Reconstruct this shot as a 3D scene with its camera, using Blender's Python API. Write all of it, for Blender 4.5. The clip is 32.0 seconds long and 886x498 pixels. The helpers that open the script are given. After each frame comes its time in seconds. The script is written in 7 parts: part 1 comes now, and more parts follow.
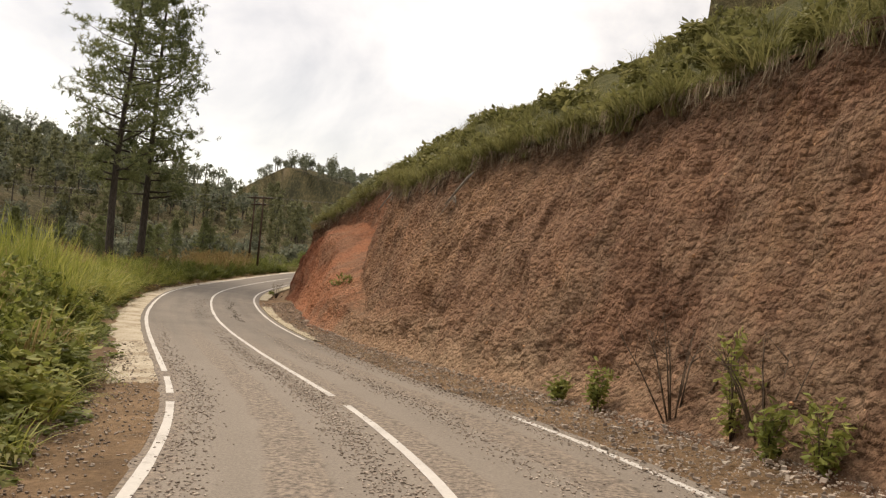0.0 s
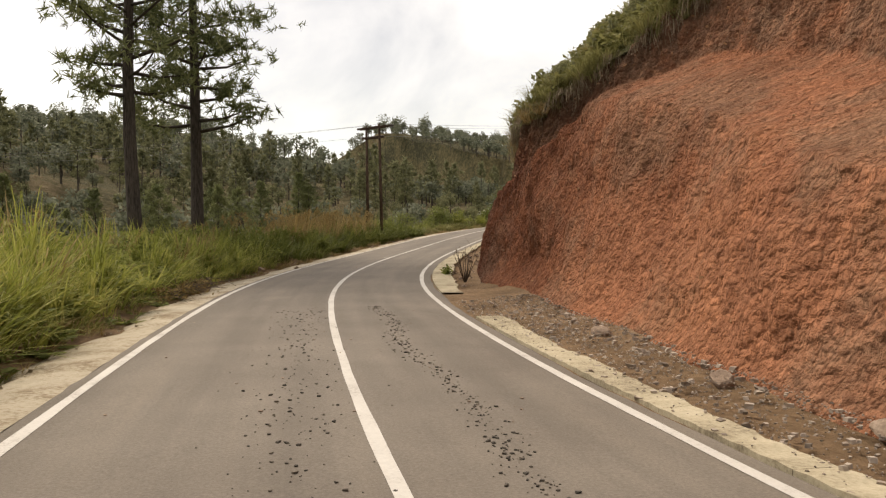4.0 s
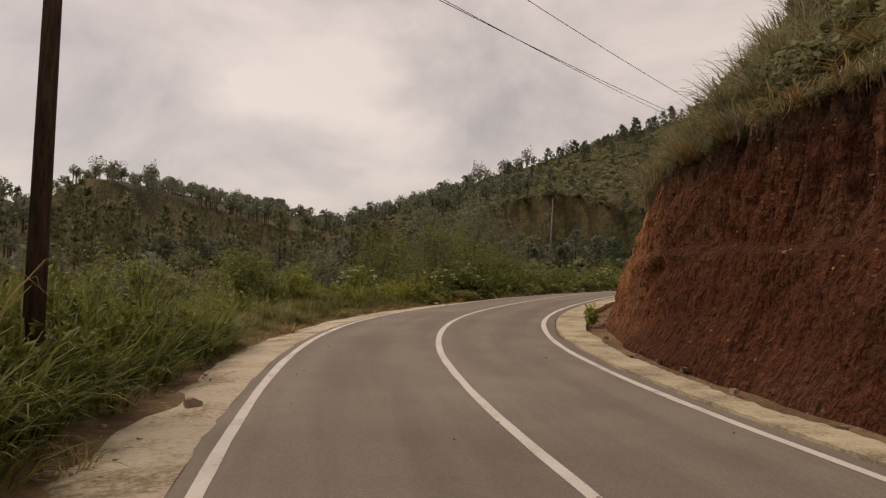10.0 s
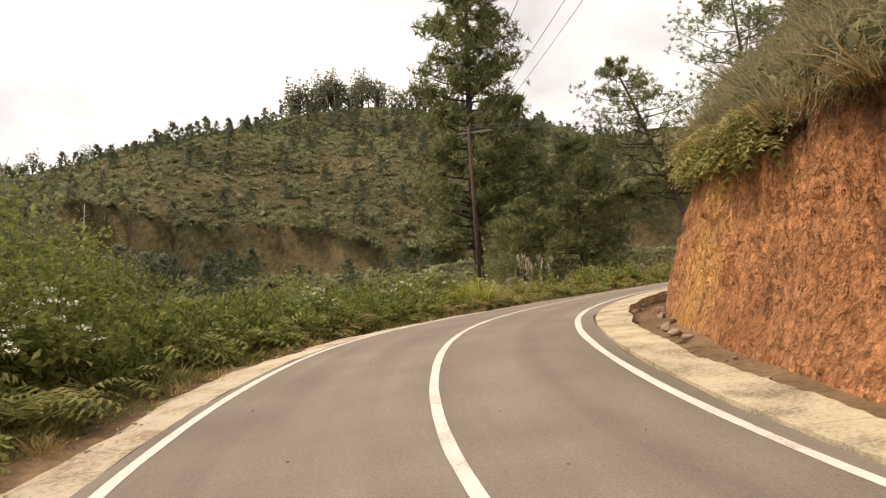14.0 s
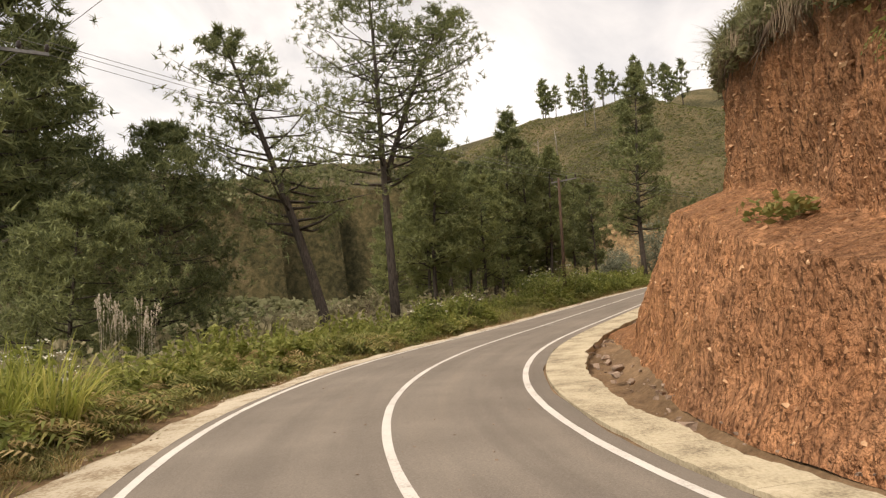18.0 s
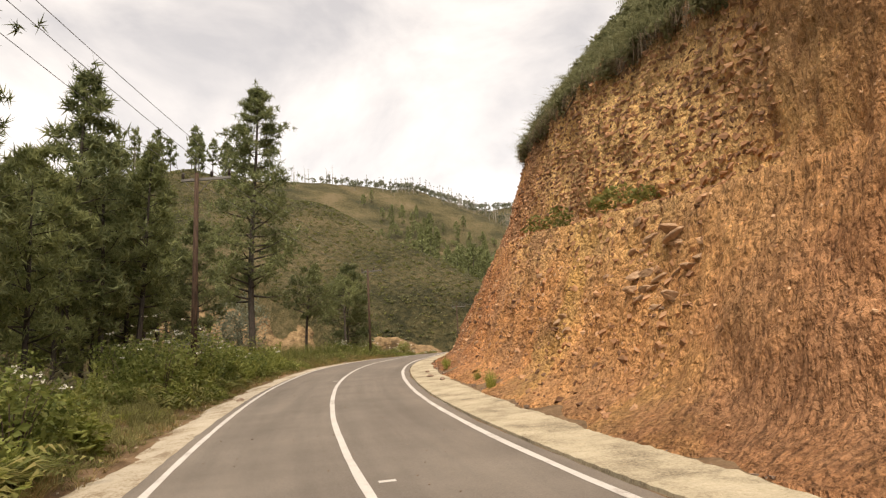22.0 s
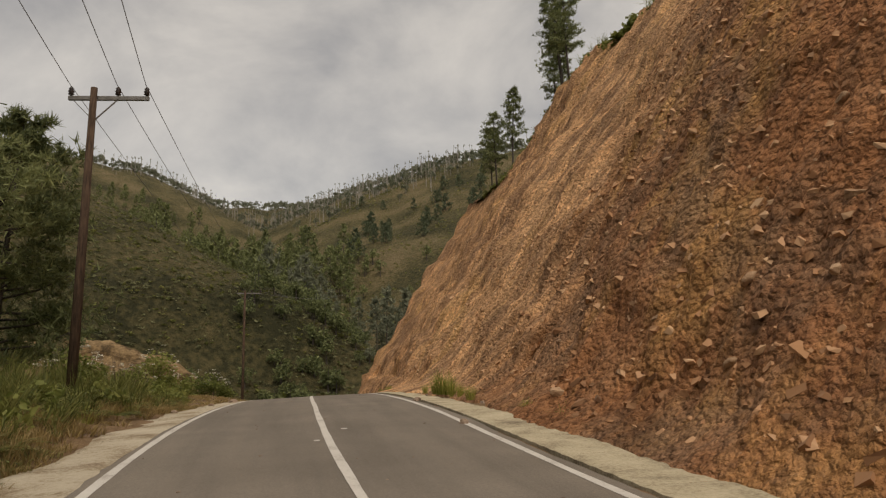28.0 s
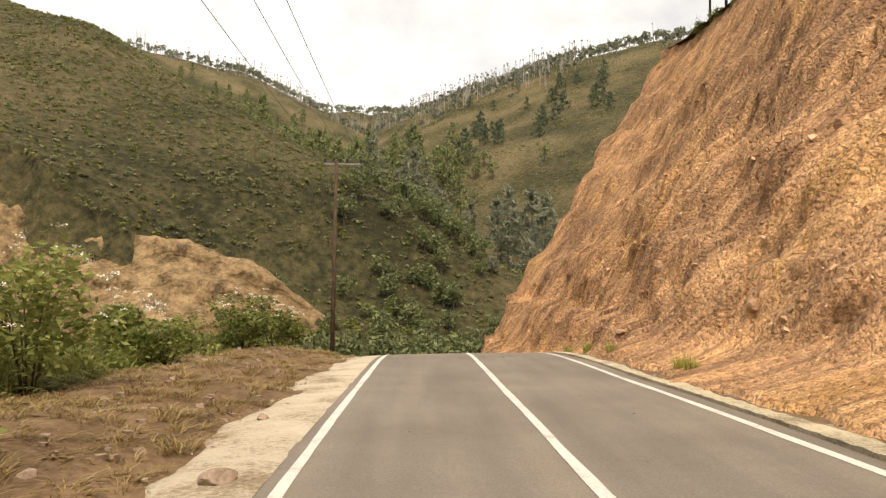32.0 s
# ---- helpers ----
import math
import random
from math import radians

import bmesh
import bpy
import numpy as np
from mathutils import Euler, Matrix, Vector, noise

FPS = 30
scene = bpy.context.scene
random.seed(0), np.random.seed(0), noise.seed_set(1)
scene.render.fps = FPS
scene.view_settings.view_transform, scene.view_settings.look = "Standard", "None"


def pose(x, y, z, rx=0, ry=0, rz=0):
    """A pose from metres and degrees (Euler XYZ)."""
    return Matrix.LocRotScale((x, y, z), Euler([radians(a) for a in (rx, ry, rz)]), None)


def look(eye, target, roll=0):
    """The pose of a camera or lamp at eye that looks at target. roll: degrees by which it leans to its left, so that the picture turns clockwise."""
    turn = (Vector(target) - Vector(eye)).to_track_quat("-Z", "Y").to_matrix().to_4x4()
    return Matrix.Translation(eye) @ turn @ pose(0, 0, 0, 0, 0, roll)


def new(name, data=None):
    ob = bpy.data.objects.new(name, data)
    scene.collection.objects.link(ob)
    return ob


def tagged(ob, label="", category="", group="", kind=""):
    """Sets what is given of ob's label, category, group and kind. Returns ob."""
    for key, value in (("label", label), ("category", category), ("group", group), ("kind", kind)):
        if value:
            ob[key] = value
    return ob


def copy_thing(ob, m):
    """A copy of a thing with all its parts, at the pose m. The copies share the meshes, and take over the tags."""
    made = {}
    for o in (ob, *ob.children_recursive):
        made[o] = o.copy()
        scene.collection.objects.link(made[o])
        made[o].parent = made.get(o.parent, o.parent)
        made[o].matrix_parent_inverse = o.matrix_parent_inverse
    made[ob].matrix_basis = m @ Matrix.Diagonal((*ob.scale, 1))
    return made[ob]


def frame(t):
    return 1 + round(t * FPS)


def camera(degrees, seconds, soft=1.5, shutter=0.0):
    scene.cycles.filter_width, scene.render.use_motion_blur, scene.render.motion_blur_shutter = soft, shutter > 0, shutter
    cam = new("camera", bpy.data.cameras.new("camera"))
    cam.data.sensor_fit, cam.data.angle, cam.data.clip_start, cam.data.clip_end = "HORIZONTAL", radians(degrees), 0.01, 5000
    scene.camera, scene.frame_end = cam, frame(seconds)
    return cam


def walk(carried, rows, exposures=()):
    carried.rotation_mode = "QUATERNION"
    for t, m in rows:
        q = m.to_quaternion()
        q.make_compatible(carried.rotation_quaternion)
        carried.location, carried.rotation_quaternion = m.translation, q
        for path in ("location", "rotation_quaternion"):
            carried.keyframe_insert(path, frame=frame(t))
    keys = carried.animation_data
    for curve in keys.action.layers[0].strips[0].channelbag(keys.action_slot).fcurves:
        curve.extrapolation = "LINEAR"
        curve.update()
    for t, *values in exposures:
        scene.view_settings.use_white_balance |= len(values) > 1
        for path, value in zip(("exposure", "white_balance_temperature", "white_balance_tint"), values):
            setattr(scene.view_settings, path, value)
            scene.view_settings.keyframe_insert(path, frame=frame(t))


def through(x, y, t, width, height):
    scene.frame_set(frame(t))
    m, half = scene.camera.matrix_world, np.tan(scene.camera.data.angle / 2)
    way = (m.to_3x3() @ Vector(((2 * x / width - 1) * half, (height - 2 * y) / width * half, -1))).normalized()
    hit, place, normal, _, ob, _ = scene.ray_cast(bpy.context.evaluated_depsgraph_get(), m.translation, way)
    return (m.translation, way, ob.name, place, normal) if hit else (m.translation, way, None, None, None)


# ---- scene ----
LENS = 61.97
PATH = [
    (0.0, 0.001, -0.002, 1.380, 2.65, -5.08, 0.76),
    (0.5, -0.298, 3.993, 1.195, 2.22, -2.55, 4.16),
    (1.0, -1.181, 7.759, 1.056, 1.62, -0.93, 6.40),
    (1.5, -2.266, 11.153, 0.839, 1.25, -0.91, 6.93),
    (2.0, -3.484, 14.812, 0.713, -0.43, -0.01, 7.80),
    (2.5, -4.953, 18.048, 0.615, -1.18, 0.11, 7.93),
    (3.0, -6.452, 21.743, 0.586, -1.42, 0.37, 8.02),
    (3.5, -8.113, 25.315, 0.571, -0.86, 0.85, 8.22),
    (4.0, -9.712, 29.065, 0.578, -0.62, 1.04, 8.27),
    (4.5, -11.375, 32.974, 0.639, -0.06, 1.71, 7.98),
    (6.5, -16.472, 45.544, 0.831, 2.71, 1.65, 3.07),
    (7.0, -17.417, 49.501, 0.956, 3.39, 1.62, 0.82),
    (7.5, -18.123, 53.491, 1.058, 3.81, 1.21, -1.25),
    (8.0, -18.706, 57.427, 1.201, 4.54, 0.35, -3.33),
    (8.5, -19.022, 61.427, 1.325, 4.91, 0.16, -5.04),
    (9.0, -19.251, 65.331, 1.439, 4.80, 0.13, -6.65),
    (9.5, -19.346, 69.251, 1.606, 4.70, -0.33, -8.88),
    (10.0, -19.344, 73.198, 1.798, 5.09, -0.99, -12.81),
    (10.5, -19.286, 76.905, 2.032, 4.66, -0.38, -17.60),
    (11.0, -19.023, 80.331, 2.157, 3.81, 0.69, -21.67),
    (11.5, -18.773, 83.483, 2.392, 3.29, 1.86, -25.13),
    (12.0, -18.201, 86.327, 2.613, 4.10, 2.98, -28.21),
    (12.5, -17.581, 89.184, 2.797, 4.46, 3.28, -32.16),
    (13.0, -16.717, 91.956, 3.000, 2.87, 2.97, -37.70),
    (13.5, -15.579, 94.608, 3.205, 3.47, 3.48, -42.88),
    (14.0, -14.318, 97.137, 3.445, 5.71, 3.95, -48.47),
    (14.5, -13.127, 99.337, 3.684, 7.56, 3.64, -54.54),
    (15.0, -11.715, 101.311, 3.914, 8.05, 4.41, -60.10),
    (15.5, -9.893, 103.324, 4.041, 8.39, 3.70, -65.68),
    (17.5, -3.216, 108.927, 4.812, 7.61, 2.19, -82.41),
    (18.0, -1.193, 110.199, 5.069, 7.63, 2.22, -87.91),
    (18.5, 1.266, 111.256, 5.157, 9.11, 1.80, -93.52),
    (19.0, 3.888, 112.159, 5.246, 10.59, 0.95, -98.21),
    (19.5, 6.771, 112.708, 5.396, 10.15, 2.21, -102.60),
    (20.0, 9.776, 113.025, 5.590, 9.69, 3.76, -108.08),
    (20.5, 12.819, 112.946, 5.809, 10.84, 3.63, -113.05),
    (21.0, 16.168, 112.854, 6.088, 12.77, 2.95, -117.07),
    (21.5, 19.785, 112.243, 6.296, 13.19, 3.13, -120.78),
    (22.0, 23.360, 111.356, 6.608, 12.96, 3.35, -123.56),
    (22.5, 26.914, 110.364, 6.924, 12.91, 3.16, -125.15),
    (23.0, 30.308, 109.349, 7.283, 12.83, 3.09, -126.71),
    (23.5, 33.577, 108.151, 7.515, 13.05, 2.84, -128.56),
    (24.0, 36.800, 106.797, 7.957, 12.87, 3.07, -130.22),
    (24.5, 40.177, 105.249, 8.360, 13.14, 2.61, -131.26),
    (25.0, 43.640, 103.834, 8.782, 13.30, 2.61, -132.93),
    (25.5, 47.027, 102.265, 9.212, 13.52, 2.44, -134.70),
    (27.5, 65.970, 89.224, 11.809, 13.92, 3.47, -142.16),
    (28.0, 68.674, 87.251, 12.218, 13.15, 2.05, -145.25),
    (28.5, 71.382, 85.253, 12.594, 10.27, 0.14, -144.35),
    (29.0, 74.001, 83.084, 12.937, 8.88, -1.88, -144.16),
    (29.5, 76.519, 80.910, 13.330, 8.56, -3.19, -142.82),
    (30.0, 79.073, 78.580, 13.626, 7.76, -3.61, -140.21),
    (30.5, 81.518, 76.234, 13.978, 6.99, -3.18, -139.69),
    (31.0, 83.911, 73.880, 14.261, 6.68, -2.56, -139.74),
    (31.5, 86.384, 71.475, 14.529, 6.52, -0.66, -138.52),
    (32.0, 88.796, 69.079, 14.777, 6.35, -0.35, -137.73),
]
HEADING = [-4.4, 4.1, 12.3, 19.4, 24.2, 25.1, 23.3, 20.8, 19.0, 16.9, 11.7, 5.4, 1.1, -0.7, -2.0, -4.1, -9.0, -19.1, -33.0, -45.6, -55.0, -66.4, -79.3, -91.2, -100.6, -107.6, -111.4, -113.2, -115.1, -117.3, -120.0, -123.0, -126.1, -128.8, -130.9, -132.9, -134.6, -134.8, -135.3, -136.0, -136.2, -136.3, -136.6, -136.2, -133.5, -129.0, -125.0, -121.0]
LEVEL = [0.00, -0.53, -1.03, -1.08, -0.99, -0.71, -0.25, 0.31, 1.03, 1.97, 3.01, 3.80, 4.67, 5.71, 6.99, 8.45, 9.89, 11.18, 12.43, 13.24, 13.75, 14.0, 13.1, 12.2]
CAMBER = [-1.5, -1.8, -0.6, 1.5, 1.4, -0.1, -0.7, -0.6, -0.5, -0.8, -1.4, -1.7, -1.7, -1.9, -2.3, -2.0, -0.5, 0.1, -1.1, -1.8, -1.5, -1.1, -0.7, -0.5]
cam = camera(LENS, 32.0, soft=1.25)
walk(cam, [(t, pose(x, y, z, 90 + p, r, w)) for t, x, y, z, p, r, w in PATH],
     exposures=[(0.0, 0.04, 7700, 13), (1.0, 0.04, 7700, 13), (2.0, 0.1, 7700, 13), (3.0, 0.0, 7700, 12), (4.5, 0.08, 7700, 12), (7.0, 0.2, 9000, 20), (8.0, -0.54, 8600, 21), (9.0, -0.7, 8600, 21),
                (10.5, -0.74, 8200, 21), (11.0, -0.44, 8100, 21), (11.6, 0.13, 8100, 20), (13.0, 0.13, 8200, 19), (14.0, 0.34, 8200, 17), (15.0, 0.4, 8200, 16), (18.0, 0.23, 7800, 14),
                (20.0, 0.42, 7800, 14), (22.0, 0.25, 7800, 14), (24.0, 0.23, 7800, 13), (25.0, 0.08, 7800, 13), (25.6, -0.45, 7800, 12), (28.0, -0.72, 7700, 11), (28.6, 0.18, 8000, 13),
                (30.0, 0.36, 8100, 12), (32.0, 0.42, 7900, 11)])

# ---------------------------------------------------------------- world and light
SUN_HEIGHT, SUN_TURN = radians(54), radians(311)
world = bpy.data.worlds.new("overcast_sky")
scene.world = world
world.use_nodes = True
wn, wl = world.node_tree.nodes, world.node_tree.links
wn.clear()


def wnode(kind, **values):
    n = wn.new(kind)
    for key, value in values.items():
        n.inputs[key].default_value = value
    return n


sky = wn.new("ShaderNodeTexSky")
sky.sky_type, sky.sun_disc, sky.sun_elevation, sky.sun_rotation = "NISHITA", False, SUN_HEIGHT, SUN_TURN
sky_bg = wnode("ShaderNodeBackground", Strength=0.06)
wl.new(sky.outputs[0], sky_bg.inputs["Color"])
coord = wn.new("ShaderNodeTexCoord")
squash = wn.new("ShaderNodeMapping")
squash.inputs["Scale"].default_value = (1.0, 1.0, 1.5)
wl.new(coord.outputs["Generated"], squash.inputs["Vector"])
puff = wnode("ShaderNodeTexNoise", Scale=3.4, Detail=8.0, Roughness=0.55, Distortion=0.35)
wl.new(squash.outputs[0], puff.inputs["Vector"])
tone = wn.new("ShaderNodeValToRGB")
tone.color_ramp.elements[0].position, tone.color_ramp.elements[0].color = 0.34, (0.4, 0.4, 0.405, 1)
tone.color_ramp.elements[1].position, tone.color_ramp.elements[1].color = 0.66, (0.82, 0.81, 0.79, 1)
wl.new(puff.outputs[0], tone.inputs[0])
cloud_bg = wnode("ShaderNodeBackground", Strength=1.18)
wl.new(tone.outputs[0], cloud_bg.inputs["Color"])
both = wn.new("ShaderNodeAddShader")
wl.new(sky_bg.outputs[0], both.inputs[0])
wl.new(cloud_bg.outputs[0], both.inputs[1])
wl.new(both.outputs[0], wn.new("ShaderNodeOutputWorld").inputs["Surface"])
sun_data = bpy.data.lights.new("sun", "SUN")
sun_data.energy, sun_data.angle, sun_data.color = 2.75, radians(20), (1.0, 0.95, 0.87)
sun = new("sun", sun_data)
sun.matrix_world = look((0, 0, 80), Vector((0, 0, 80)) - Vector((math.sin(SUN_TURN) * math.cos(SUN_HEIGHT), math.cos(SUN_TURN) * math.cos(SUN_HEIGHT), math.sin(SUN_HEIGHT))))

# ---------------------------------------------------------------- materials


def material(name, rough=0.9, metal=0.0, spec=0.3):
    m = bpy.data.materials.new(name)
    m.use_nodes = True
    b = m.node_tree.nodes["Principled BSDF"]
    b.inputs["Roughness"].default_value, b.inputs["Metallic"].default_value = rough, metal
    b.inputs["Specular IOR Level"].default_value = spec
    return m, m.node_tree.nodes, m.node_tree.links, b


def noise_node(n, l, scale, detail=5.0, rough=0.6, vec=None, dims=None):
    t = n.new("ShaderNodeTexNoise")
    t.inputs["Scale"].default_value, t.inputs["Detail"].default_value, t.inputs["Roughness"].default_value = scale, detail, rough
    if vec is not None:
        l.new(vec, t.inputs["Vector"])
    return t.outputs[0]


def ramp(n, l, fac, stops):
    r = n.new("ShaderNodeValToRGB")
    while len(r.color_ramp.elements) < len(stops):
        r.color_ramp.elements.new(0.5)
    for e, (p, col) in zip(r.color_ramp.elements, stops):
        e.position, e.color = p, (*col, 1)
    l.new(fac, r.inputs[0])
    return r.outputs[0]


def mix(n, l, fac, a, b, mode="MIX"):
    m = n.new("ShaderNodeMix")
    m.data_type, m.blend_type = "RGBA", mode
    for sock, v in ((m.inputs["Factor"], fac), (m.inputs["A"], a), (m.inputs["B"], b)):
        if isinstance(v, (int, float)):
            sock.default_value = v
        elif isinstance(v, tuple):
            sock.default_value = (*v, 1)
        else:
            l.new(v, sock)
    return m.outputs["Result"]


def bump(n, l, b, height, strength, dist):
    k = n.new("ShaderNodeBump")
    k.inputs["Strength"].default_value, k.inputs["Distance"].default_value = strength, dist
    l.new(height, k.inputs["Height"])
    l.new(k.outputs[0], b.inputs["Normal"])


def position(n, l, scale=(1, 1, 1)):
    g = n.new("ShaderNodeNewGeometry")
    m = n.new("ShaderNodeMapping")
    m.inputs["Scale"].default_value = scale
    l.new(g.outputs["Position"], m.inputs["Vector"])
    return m.outputs[0]


def uv_node(n, l, scale=(1, 1, 1)):
    u = n.new("ShaderNodeUVMap")
    u.uv_map = "lay"
    m = n.new("ShaderNodeMapping")
    m.inputs["Scale"].default_value = scale
    l.new(u.outputs[0], m.inputs["Vector"])
    return m.outputs[0]


def grainy(name, stops, scale, fine, rough=0.92, bump_scale=30.0, strength=0.4, dist=0.02, vec_scale=(1, 1, 1), spec=0.25):
    """Two scales of noise through one colour ramp, with a fine relief."""
    m, n, l, b = material(name, rough, 0.0, spec)
    v = position(n, l, vec_scale)
    big, small = noise_node(n, l, scale, 6.0, 0.6, v), noise_node(n, l, fine, 4.0, 0.7, v)
    col = ramp(n, l, mix(n, l, 0.45, big, small), stops)
    l.new(col, b.inputs["Base Color"])
    bump(n, l, b, noise_node(n, l, bump_scale, 6.0, 0.7, v), strength, dist)
    return m


def leaf_material(name, stops, rough=0.6, through=0.25):
    """Foliage: colour by island, with some light passing through the blades."""
    m, n, l, b = material(name, rough, 0.0, 0.25)
    g = n.new("ShaderNodeNewGeometry")
    info = n.new("ShaderNodeObjectInfo")
    add = n.new("ShaderNodeMath")
    add.operation = "ADD"
    l.new(g.outputs["Random Per Island"], add.inputs[0])
    l.new(noise_node(n, l, 0.35, 3.0, 0.6, position(n, l)), add.inputs[1])
    wrap = n.new("ShaderNodeMath")
    wrap.operation = "MULTIPLY_ADD"
    wrap.inputs[1].default_value = 0.55
    l.new(add.outputs[0], wrap.inputs[0])
    shift = n.new("ShaderNodeMath")
    shift.operation = "MULTIPLY_ADD"
    shift.inputs[1].default_value, shift.inputs[2].default_value = 0.24, -0.17
    l.new(info.outputs["Random"], shift.inputs[0])
    l.new(shift.outputs[0], wrap.inputs[2])
    col = ramp(n, l, wrap.outputs[0], stops)
    l.new(col, b.inputs["Base Color"])
    tr = n.new("ShaderNodeBsdfTranslucent")
    l.new(col, tr.inputs["Color"])
    ms = n.new("ShaderNodeMixShader")
    ms.inputs[0].default_value = through
    l.new(b.outputs[0], ms.inputs[1])
    l.new(tr.outputs[0], ms.inputs[2])
    l.new(ms.outputs[0], n["Material Output"].inputs["Surface"])
    return m


def value(n, l, op, a, b=0.0, c=0.0):
    """One arithmetic node; a, b and c are sockets or numbers."""
    k = n.new("ShaderNodeMath")
    k.operation = op
    for sock, v in zip(k.inputs, (a, b, c)):
        if isinstance(v, (int, float)):
            sock.default_value = v
        else:
            l.new(v, sock)
    return k.outputs[0]


def asphalt_material():
    m, n, l, b = material("dusty_asphalt", 0.86, 0.0, 0.3)
    v, u = position(n, l), uv_node(n, l, (0.06, 1.0, 1.0))
    base = ramp(n, l, mix(n, l, 0.68, noise_node(n, l, 0.5, 6, 0.6, v), noise_node(n, l, 38, 5, 0.8, v)),
                [(0.3, (0.115, 0.096, 0.079)), (0.5, (0.19, 0.162, 0.134)), (0.7, (0.275, 0.238, 0.197))])
    streak = ramp(n, l, noise_node(n, l, 1.6, 5, 0.55, u), [(0.36, (0.84, 0.84, 0.84)), (0.55, (1, 1, 1)), (0.74, (1.1, 1.09, 1.07))])
    col = mix(n, l, 1.0, base, streak, "MULTIPLY")
    # loose gravel and mud on the first stretch
    sep = n.new("ShaderNodeSeparateXYZ")
    l.new(uv_node(n, l), sep.inputs[0])
    fade = n.new("ShaderNodeMapRange")
    fade.inputs["From Min"].default_value, fade.inputs["From Max"].default_value = 31.0, 20.0
    l.new(sep.outputs[0], fade.inputs["Value"])
    band = n.new("ShaderNodeMath")
    band.operation = "SINE"
    scaled = n.new("ShaderNodeMath")
    scaled.operation = "MULTIPLY_ADD"
    scaled.inputs[1].default_value, scaled.inputs[2].default_value = 4.1, 1.1
    l.new(sep.outputs[1], scaled.inputs[0])
    l.new(scaled.outputs[0], band.inputs[0])
    wob = n.new("ShaderNodeMath")
    wob.operation = "MULTIPLY_ADD"
    wob.inputs[1].default_value = 1.6
    l.new(noise_node(n, l, 0.9, 6, 0.7, v), wob.inputs[0])
    l.new(band.outputs[0], wob.inputs[2])
    mud = ramp(n, l, value(n, l, "SUBTRACT", wob.outputs[0], 0.7), [(0.3, (0, 0, 0)), (0.6, (1, 1, 1))])
    amount = n.new("ShaderNodeMath")
    amount.operation = "MULTIPLY"
    l.new(mud, amount.inputs[0])
    l.new(fade.outputs[0], amount.inputs[1])
    soil = ramp(n, l, noise_node(n, l, 14, 5, 0.75, v), [(0.38, (0.1, 0.083, 0.069)), (0.6, (0.32, 0.26, 0.205))])
    col = mix(n, l, value(n, l, "MULTIPLY", fade.outputs[0], 0.55), col, ramp(n, l, noise_node(n, l, 30, 5, 0.8, v), [(0.35, (0.19, 0.16, 0.13)), (0.65, (0.38, 0.325, 0.27))]))
    l.new(mix(n, l, amount.outputs[0], col, soil), b.inputs["Base Color"])
    bump(n, l, b, noise_node(n, l, 90, 4, 0.8, v), 0.35, 0.006)
    return m


